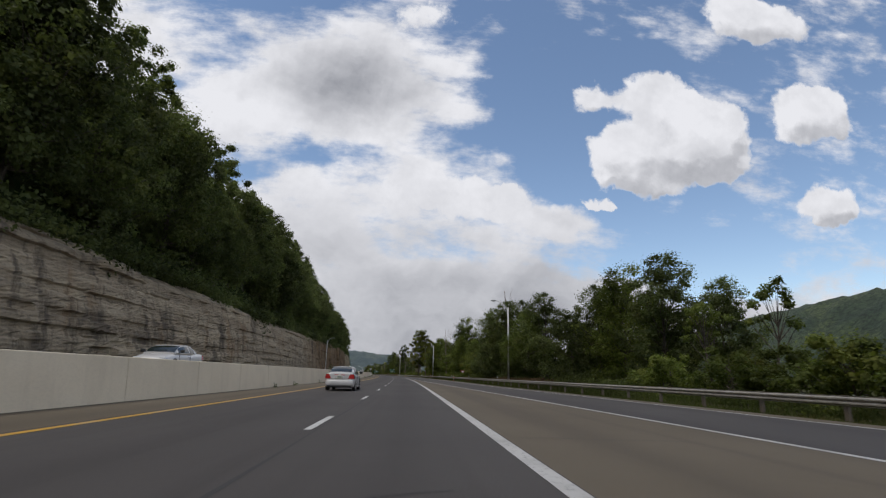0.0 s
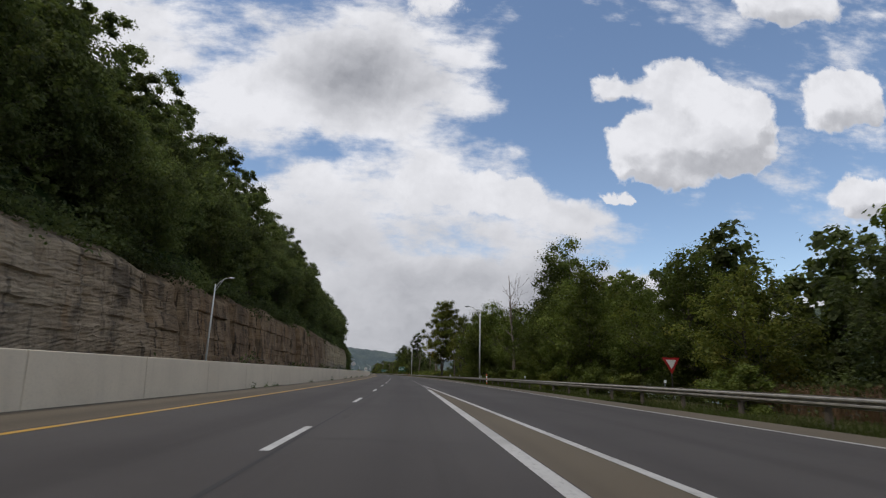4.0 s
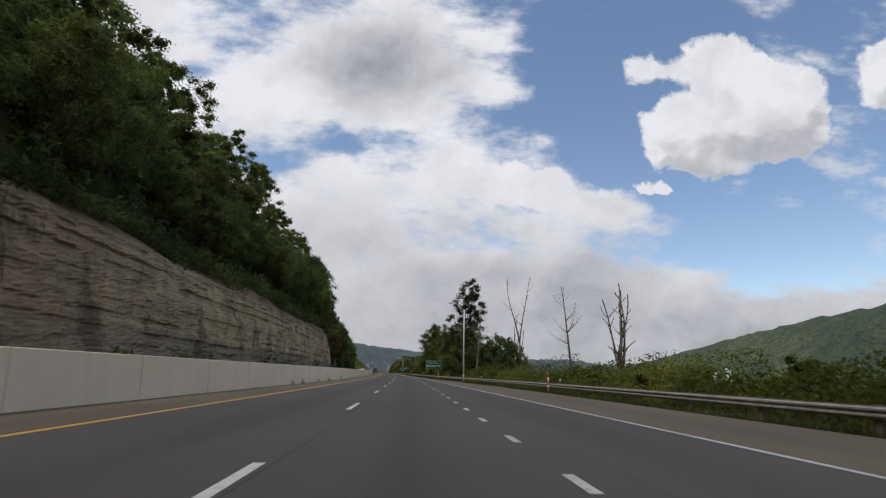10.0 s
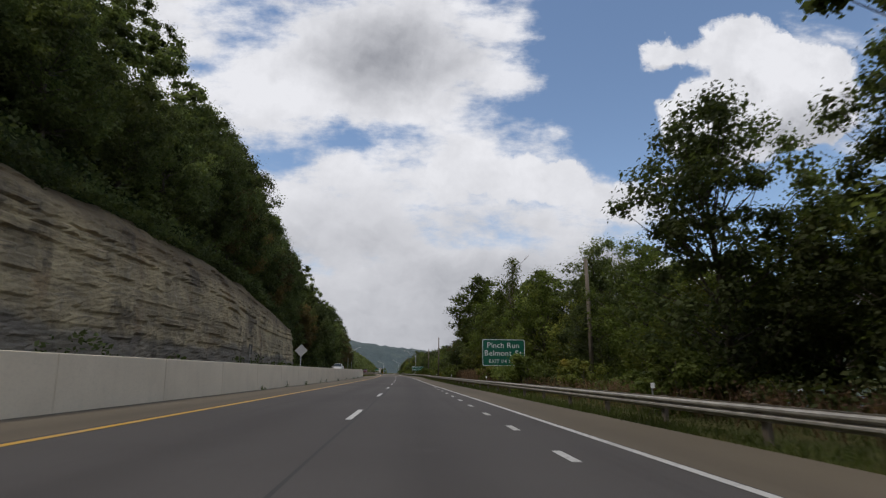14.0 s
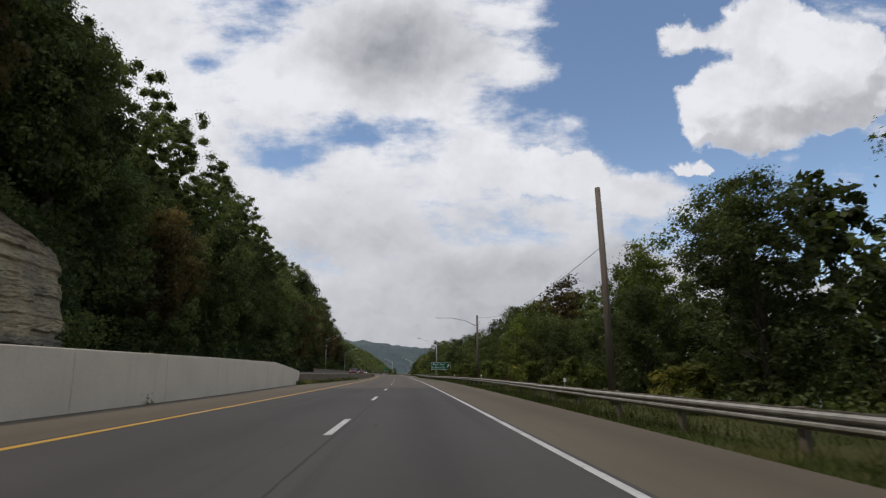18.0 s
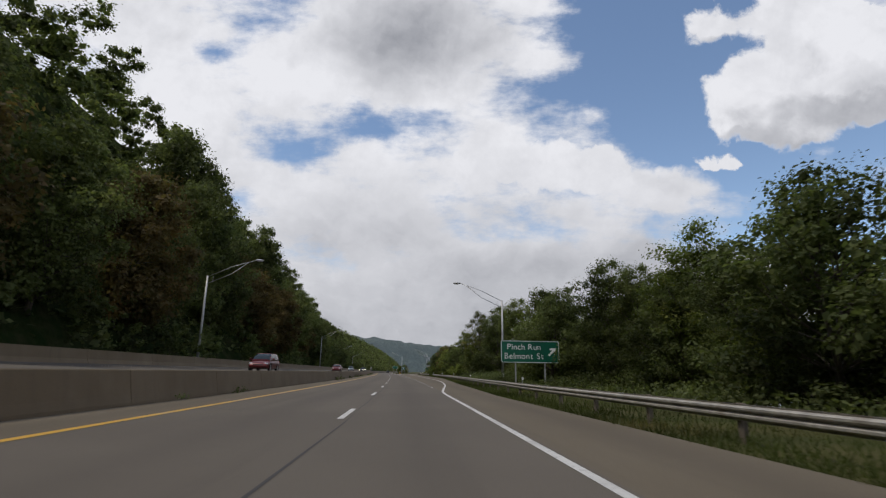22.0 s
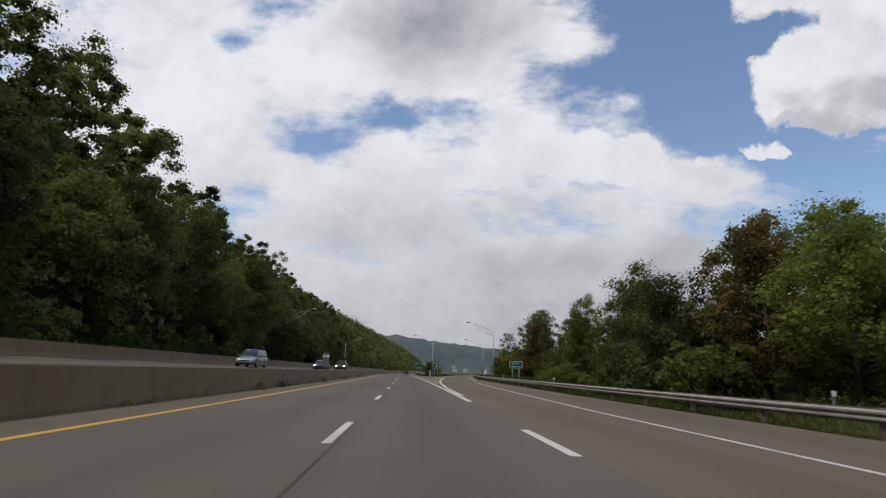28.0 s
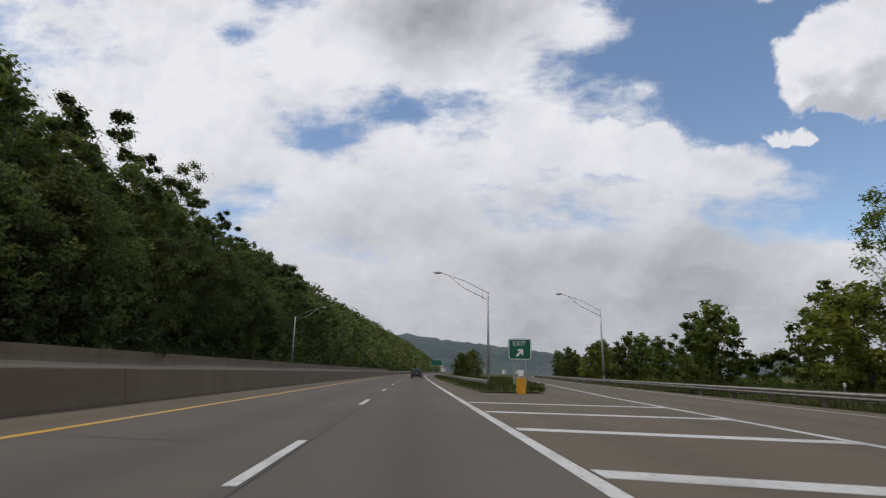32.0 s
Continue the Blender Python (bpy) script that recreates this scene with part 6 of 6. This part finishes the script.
def car(label, length, width, height, paint, kind, m, lit=False):
    """A car that faces +y, standing on its wheels."""
    ob = thing("car", label, "car", m, group="traffic")
    L, w = length / 2, width / 2
    sedan = kind == "sedan"
    deck = (0.69 if sedan else 0.62) * height
    R = 0.33 if sedan else 0.37
    low = 0.22 if sedan else 0.3
    tail = 1.04 if sedan else 1.0
    prof = [(-0.01, 0.84, low + 0.14, deck * tail * 0.94), (0.0, 0.87, low + 0.1, deck * tail * 0.96), (0.03, 0.91, low + 0.06, deck * tail * 0.985), (0.12, 0.955, low + 0.02, deck * tail), (0.3, 0.98, low, deck * tail * 1.0),
            (0.7, 1.0, low, deck * tail * 0.99), (1.3, 1.0, low, deck * 1.0), (length * 0.45, 1.0, low, deck * 0.97), (length * 0.62, 1.0, low, deck * 0.96),
            (length * 0.75, 0.99, low, deck * 0.93), (length - 0.55, 0.95, low, deck * 0.86), (length - 0.2, 0.88, low + 0.03, deck * 0.76), (length - 0.05, 0.8, low + 0.08, deck * 0.66), (length, 0.72, low + 0.14, deck * 0.56)]
    part("body", loft([ring(-L + y, w * a, b, c) for y, a, b, c in prof], paint, "body"), None, ob)
    # glasshouse: a closed dark glass shape under a painted roof and pillars
    if sedan:
        foot, back, front, nose = -L + 0.52, -L + 1.35, 0.42, L * 0.56
    elif kind == "pickup":
        foot, back, front, nose = -L + 2.0, -L + 2.15, 0.75, L * 0.5
    else:
        foot, back, front, nose = -L + 0.12, -L + 0.42, 0.5, L * 0.58
    top = height - 0.05
    base_z = deck * 0.9

    def pane_ring(y, wb, wt, z):
        zz = max(z, base_z + 0.02)
        pts = [(-wb, base_z), (-wb * 0.985, base_z + (zz - base_z) * 0.3), (-(wb + wt) / 2, base_z + (zz - base_z) * 0.7), (-wt, zz - 0.03), (-wt * 0.9, zz), (-wt * 0.4, zz + 0.015)]
        pts = pts + [(-x, q) for x, q in pts[::-1]]
        return [(x * w, y, q) for x, q in pts]
    dz = deck * tail if sedan else deck
    house = [(foot, 0.8, 0.72, dz + 0.01), (foot + (back - foot) * 0.5, 0.86, 0.7, dz + (top - dz) * 0.62), (back, 0.9, 0.68, top - 0.03), (back + 0.5, 0.92, 0.68, top),
             (front - 0.4, 0.92, 0.69, top), (front, 0.92, 0.7, top - 0.04), ((front + nose) / 2, 0.91, 0.76, deck + (top - deck) * 0.58), (nose, 0.88, 0.8, deck * 0.97)]
    rings = [pane_ring(*h) for h in house]
    part("cabin", loft(rings, paint, "cabin"), None, ob)
    at_y = [h[0] for h in house]

    def pane(name, y0, y1, v0, v1, off=0.008):
        """A glass pane that follows the cabin's skin."""
        V, nu, nv = [], 9, 7
        for i in range(nu):
            y = y0 + (y1 - y0) * i / (nu - 1)
            k = max(0, min(len(at_y) - 2, sum(a <= y for a in at_y) - 1))
            q = (y - at_y[k]) / (at_y[k + 1] - at_y[k])
            for j in range(nv):
                v = v0 + (v1 - v0) * j / (nv - 1)
                a, b = int(v), min(11, int(v) + 1)
                p = [Vector(r[a]).lerp(Vector(r[b]), v - int(v)) for r in (rings[k], rings[k + 1])]
                p = p[0].lerp(p[1], q)
                out = Vector((p.x * 0.8, (p.y - mid0) * 0.25, max(0.0, p.z - base_z) * 1.2)).normalized()
                V.append(p + out * off)
        F = [(i * nv + j, i * nv + j + 1, (i + 1) * nv + j + 1, (i + 1) * nv + j) for i in range(nu - 1) for j in range(nv - 1)]
        part(name, mesh_of(name, V, F, "car_glass", True), None, ob, "dark reflecting glass")
    mid0 = (back + front) / 2
    pane("rear_window", foot + (back - foot) * 0.12, back - 0.02, 3.05, 7.95, 0.012)
    pane("windscreen", front + 0.04, nose - 0.08, 3.05, 7.95, 0.012)
    split = mid0 - 0.1
    for v0, v1 in ((0.75, 2.8), (8.2, 10.25)):
        pane("side_window", back - 0.18 if sedan else back + 0.12, split - 0.06, v0, v1)
        pane("side_window", split + 0.06, nose - 0.4, v0, v1)
    # roof panel
    V, F = [], []
    ys = [back - 0.05, back + 0.2, back + 0.6, (back + front) / 2, front - 0.3, front + 0.02]
    for y in ys:
        z = top + (0.028 if back + 0.1 < y < front - 0.1 else 0.0)
        V += [(x * w, y, z - 0.004 - 0.05 * abs(x) ** 3) for x in (-0.64, -0.5, -0.25, 0, 0.25, 0.5, 0.64)]
    V += [(x, y, z - 0.04) for x, y, z in V]
    k = 7
    q = len(ys) * k
    F = [(i * k + j, i * k + j + 1, (i + 1) * k + j + 1, (i + 1) * k + j) for i in range(len(ys) - 1) for j in range(k - 1)]
    F += [tuple(q + a for a in f[::-1]) for f in F]
    for i in range(len(ys) - 1):
        for j in (0, k - 1):
            F.append((i * k + j, (i + 1) * k + j, q + (i + 1) * k + j, q + i * k + j))
    for i in (0, len(ys) - 1):
        for j in range(k - 1):
            F.append((i * k + j, i * k + j + 1, q + i * k + j + 1, q + i * k + j))
    part("roof", mesh_of("roof", V, F, paint, True), None, ob)
    mid = (back + front) / 2 - 0.1
    for sx in (-1, 1):
        runs = [("front_pillar", [(sx * w * 0.86, nose - 0.05, deck * 0.97), (sx * w * 0.8, (front + nose) / 2, deck + (top - deck) * 0.56), (sx * w * 0.71, front, top - 0.03)], [0.05, 0.045, 0.045]),
                ("rear_pillar", [(sx * w * 0.83, foot - 0.02, dz - 0.02), (sx * w * 0.8, foot + (back - foot) * 0.55, dz + (top - dz) * 0.6), (sx * w * 0.7, back + 0.02, top - 0.03)], [0.1, 0.085, 0.06]),
                ("door_pillar", [(sx * w * 0.92, mid, deck), (sx * w * 0.84, mid - 0.03, deck + (top - deck) * 0.6), (sx * w * 0.7, mid - 0.05, top - 0.01)], [0.045, 0.04, 0.035]),
                ("roof_rail", [(sx * w * 0.7, back, top - 0.02), (sx * w * 0.7, (back + front) / 2, top + 0.015), (sx * w * 0.71, front, top - 0.03)], [0.04, 0.035, 0.04])]
        for name, pts, rad in runs:
            if name == "roof_rail":
                part(name, tube(name, pts, [0.012] * 3, paint, 6), None, ob)
        part("mirror", box(sx * (w + 0.09), nose - 0.42, deck + 0.08, 0.22, 0.12, 0.16, bevel=0.04), "black_plastic" if sedan else paint, ob)
        for hy in (mid + 0.16, mid - 0.95):
            part("door_handle", box(sx * (w - 0.002), hy, deck * 0.83, 0.035, 0.2, 0.035, bevel=0.012), "alloy", ob)
        for dy in (mid, nose - 0.35):
            part("door_seam", box(sx * (w - 0.006), dy, deck * 0.6, 0.016, 0.012, deck * 0.55), "black_plastic", ob)
        part("sill", box(sx * (w - 0.06), 0, low + 0.03, 0.1, length * 0.5, 0.1, bevel=0.02), paint, ob)
        zt = deck * tail * 0.95
        shape = [(0.7, zt - 0.02), (0.9, zt - 0.03), (0.955, zt - 0.29), (0.56, zt - 0.29)] if sedan else [(0.74, zt), (0.93, zt), (0.94, zt - 0.42), (0.78, zt - 0.42)]
        V = [(sx * w * x, -L - 0.035, z) for x, z in shape] + [(sx * w * (x + 0.035), -L + 0.24, z) for x, z in shape]
        part("tail_lamp", mesh_of("tail_lamp", V, [(0, 1, 2, 3), (7, 6, 5, 4)] + [(i, i + 4, (i + 1) % 4 + 4, (i + 1) % 4) for i in range(4)], "red_lens"), None, ob, "red tail lamp")
        part("head_lamp", box(sx * w * 0.7, L - 0.22, deck * 0.68, w * 0.36, 0.3, 0.15, bevel=0.05), "head_lamp" if lit else "clear_lens", ob)
        for wy in (-L + 0.98, L - 0.95):
            prof2 = [(R - 0.11, 0.02), (R - 0.03, 0.0), (R, 0.035), (R, 0.175), (R - 0.03, 0.21), (R - 0.11, 0.19)]
            V = []
            for i in range(28):
                t = 2 * math.pi * i / 28
                V += [(sx * (w - 0.2 + b), wy + a * math.cos(t), R + a * math.sin(t)) for a, b in prof2]
            F = [(i * 6 + j, i * 6 + (j + 1) % 6, ((i + 1) % 28) * 6 + (j + 1) % 6, ((i + 1) % 28) * 6 + j) for i in range(28) for j in range(6)]
            tyre = part("wheel", mesh_of("wheel", V, F, "rubber", True), None, ob, "black tyre with alloy rim")
            bm = bmesh.new()
            for k2 in range(9):
                add_box(bm, 0, 0, (R - 0.1) * 0.5, 0.03, 0.05, R - 0.1, m=Matrix.Rotation(radians(40 * k2), 4, "X"))
            r2 = bmesh.ops.create_cone(bm, cap_ends=True, segments=16, radius1=0.065, radius2=0.06, depth=0.05)["verts"]
            bmesh.ops.transform(bm, matrix=Matrix.Rotation(radians(90), 4, "Y"), verts=r2)
            bmesh.ops.translate(bm, vec=(sx * (w - 0.02), wy, R), verts=bm.verts)
            part("rim", from_bm("rim", bm, "alloy"), None, tyre)
            V = []
            for i in range(28):
                t = 2 * math.pi * i / 28
                V += [(sx * (w - 0.045), wy + a * math.cos(t), R + a * math.sin(t)) for a in (R - 0.1, R - 0.13)]
            F = [(2 * i, 2 * i + 1, 2 * ((i + 1) % 28) + 1, 2 * ((i + 1) % 28)) for i in range(28)]
            part("rim_edge", mesh_of("rim_edge", V, F, "alloy"), None, tyre)
            bm = bmesh.new()
            r2 = bmesh.ops.create_cone(bm, cap_ends=True, segments=28, radius1=R + 0.05, radius2=R + 0.05, depth=0.05)["verts"]
            bmesh.ops.transform(bm, matrix=Matrix.Translation((sx * (w - 0.035), wy, R + 0.02)) @ Matrix.Rotation(radians(90), 4, "Y"), verts=r2)
            part("wheel_arch", bm, "black_plastic", ob)
    part("number_plate", box(0, -L - 0.04, deck * tail * 0.77, 0.31, 0.05, 0.16, bevel=0.005), "plate", ob)
    part("plate_text", box(0, -L - 0.067, deck * tail * 0.77, 0.24, 0.004, 0.06), "plate_bar", ob)
    part("plate_surround", box(0, -L - 0.02, deck * tail * 0.77, 0.5, 0.06, 0.22, bevel=0.03), paint, ob)
    part("rear_bumper", box(0, -L + 0.09, low + 0.27, width * 0.93, 0.36, 0.36, bevel=0.09), paint, ob, smooth=True)
    part("bumper_insert", box(0, -L + 0.06, low + 0.07, width * 0.8, 0.3, 0.12, bevel=0.04), "black_plastic", ob)
    part("front_bumper", box(0, L - 0.12, low + 0.2, width * 0.84, 0.28, 0.28, bevel=0.1), paint, ob, smooth=True)
    part("grille", box(0, L - 0.03, deck * 0.52, width * 0.5, 0.08, 0.18, bevel=0.02), "black_plastic", ob)
    part("underbody", box(0, 0, low + 0.02, width * 0.8, length * 0.8, 0.12), "black_plastic", ob)
    if sedan:
        part("boot_seam", box(0, -L - 0.012, deck * tail * 0.665, width * 0.58, 0.02, 0.01), "black_plastic", ob)
        part("trim_bar", box(0, -L - 0.02, deck * tail * 0.885, 0.62, 0.06, 0.035, bevel=0.012), "red_lens", ob)
        part("badge", box(0, -L - 0.045, deck * tail * 0.885, 0.14, 0.03, 0.05, bevel=0.012), "alloy", ob)
    if kind == "pickup":
        part("bed", box(0, -L + 1.0, deck * 1.03, width * 0.84, 1.75, 0.03), "black_plastic", ob)
    return ob


car("white four-door sedan driving in the passing lane", 4.84, 1.83, 1.5, "car_white", "sedan", place(34.9, -3.72, 0.0))
car("dark blue crossover car driving ahead in the lane", 4.5, 1.85, 1.7, "car_dark", "suv", place(898, 0.4, 0.0))
car("black pickup truck with lit headlamps on the opposite road", 5.8, 2.02, 1.92, "car_dark", "pickup", place(807, -12.4, opp_z(-12.4), 180), True)
car("silver minivan on the opposite road", 5.0, 1.95, 1.75, "car_silver", "suv", place(759, -15.8, opp_z(-15.8), 180))
car("dark maroon crossover car on the opposite road", 4.6, 1.85, 1.68, "car_red", "suv", place(604, -12.8, opp_z(-12.8), 180))
car("red car on the opposite road", 4.6, 1.82, 1.5, "car_red", "sedan", place(666, -12.6, opp_z(-12.6), 180))
car("white pickup truck passing behind the median wall", 5.8, 2.0, 1.9, "car_white", "pickup", place(464, -13.6, opp_z(-13.6), 180))
car("white car on the opposite road behind the wall", 4.7, 1.83, 1.48, "car_white", "sedan", place(29, -12.4, opp_z(-12.4), 180))
car("dark sedan with lit headlamps on the opposite road", 4.7, 1.83, 1.48, "car_dark", "sedan", place(782, -12.4, opp_z(-12.4), 180), True)

# ---- the river, the far bank and distance ----
V = [(P(120, 0)[0] + 46, -600, -6.0), (P(120, 0)[0] + 420, -600, -6.0), (420 - 300, 1900, -6.0), (60 - 300 + 60, 1900, -6.0)]
tagged(new("river", mesh_of("river", V, [(0, 1, 2, 3)], "river_water")), "calm grey-blue river beyond the trees", "river", kind="structure")


def ridge(name, pts, base, deep, material, label, seed, rough=5.0, step=14.0):
    """A wooded ridge along points (x, y, height), with a bumpy crown of trees."""
    gg = np.random.default_rng(seed)
    line = []
    for (x0, y0, h0), (x1, y1, h1) in zip(pts, pts[1:]):
        k = max(2, int(math.hypot(x1 - x0, y1 - y0) / step))
        line += [(x0 + (x1 - x0) * i / k, y0 + (y1 - y0) * i / k, h0 + (h1 - h0) * i / k) for i in range(k)]
    line.append(pts[-1])
    prof = [(0.0, 0.0), (0.1, 0.1), (0.2, 0.24), (0.3, 0.38), (0.4, 0.52), (0.5, 0.66), (0.6, 0.78), (0.7, 0.88), (0.8, 0.95), (0.9, 0.99), (1.0, 1.0), (1.4, 0.7)]
    V = []
    for i, (x, y, h) in enumerate(line):
        a, b = line[max(0, i - 14)], line[min(len(line) - 1, i + 14)]
        t = Vector((b[0] - a[0], b[1] - a[1], 0)).normalized()
        nrm = Vector((-t.y, t.x, 0))
        for q, z in prof:
            V.append((x + nrm.x * (q - 1) * deep, y + nrm.y * (q - 1) * deep, base + h * z + (gg.normal(0, rough) * 0.55 if 0 < q else 0)))
    w = len(prof)
    F = [(i * w + j, (i + 1) * w + j, (i + 1) * w + j + 1, i * w + j + 1) for i in range(len(line) - 1) for j in range(w - 1)]
    return tagged(new(name, mesh_of(name, V, F, material, True)), label, "hills", kind="structure")


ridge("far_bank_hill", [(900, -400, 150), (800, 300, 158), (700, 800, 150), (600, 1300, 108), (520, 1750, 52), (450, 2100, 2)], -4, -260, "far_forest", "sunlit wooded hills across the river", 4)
ridge("distant_hill", [(900, 2300, 2), (400, 2700, 75), (0, 2950, 75), (-350, 3000, 110), (-700, 2900, 150), (-1200, 2600, 190)], -4, -500, "haze_tinted_forest", "blue-green hills with painted haze at the valley's end", 5, 7.0, 24.0)
# silos and plant buildings on the far bank
ob = thing("silo_group", "white storage silos on the far river bank", "silos")
for x, y, h, r in ((330, 1020, 16, 3.5), (316, 1030, 8, 4), (305, 1036, 7, 4)):
    part("silo", tube("silo", [(x, y, -4), (x, y, h), (x, y, h + 1.5)], [r, r, r * 0.3], "silo_white", 16, False), None, ob)


def house(x, y, z, turn, w, dep, h, label):
    ob = thing("house", label, "house", pose(x, y, z, 0, 0, turn), group="houses in the valley")
    part("wall", box(0, 0, h / 2 - 1, w, dep, h + 2), "house_white", ob)
    e = 0.5
    V = [(-w / 2 - e, -dep / 2 - e, h), (w / 2 + e, -dep / 2 - e, h), (w / 2 + e, dep / 2 + e, h), (-w / 2 - e, dep / 2 + e, h), (0, -dep / 2 - e, h + w * 0.36), (0, dep / 2 + e, h + w * 0.36)]
    part("roof", mesh_of("roof", V, [(0, 1, 4), (2, 3, 5), (1, 2, 5, 4), (3, 0, 4, 5), (3, 2, 1, 0)], "house_roof"), None, ob)
    return ob


hr2 = random.Random(8)
proto = house(-300, 1850, 4, 20, 8, 10, 6, "small white house in the valley town")
for k in range(7):
    y = hr2.uniform(2000, 2450)
    x = -340 + (y - 1750) * -0.12 + hr2.uniform(-90, 170)
    c = copy_thing(proto, pose(x, y, hr2.uniform(2, 8) + max(0, (y - 2150) * 0.06), 0, 0, hr2.uniform(0, 180)))
for k in range(4):
    y = hr2.uniform(700, 1300)
    copy_thing(proto, pose(560 - (y - 800) * 0.3 + hr2.uniform(-40, 20), y, hr2.uniform(4, 22), 0, 0, hr2.uniform(0, 180)))
# models that found no place
for t in protos:
    if t.name not in used:
        for o in (*t.children_recursive, t):
            bpy.data.objects.remove(o)
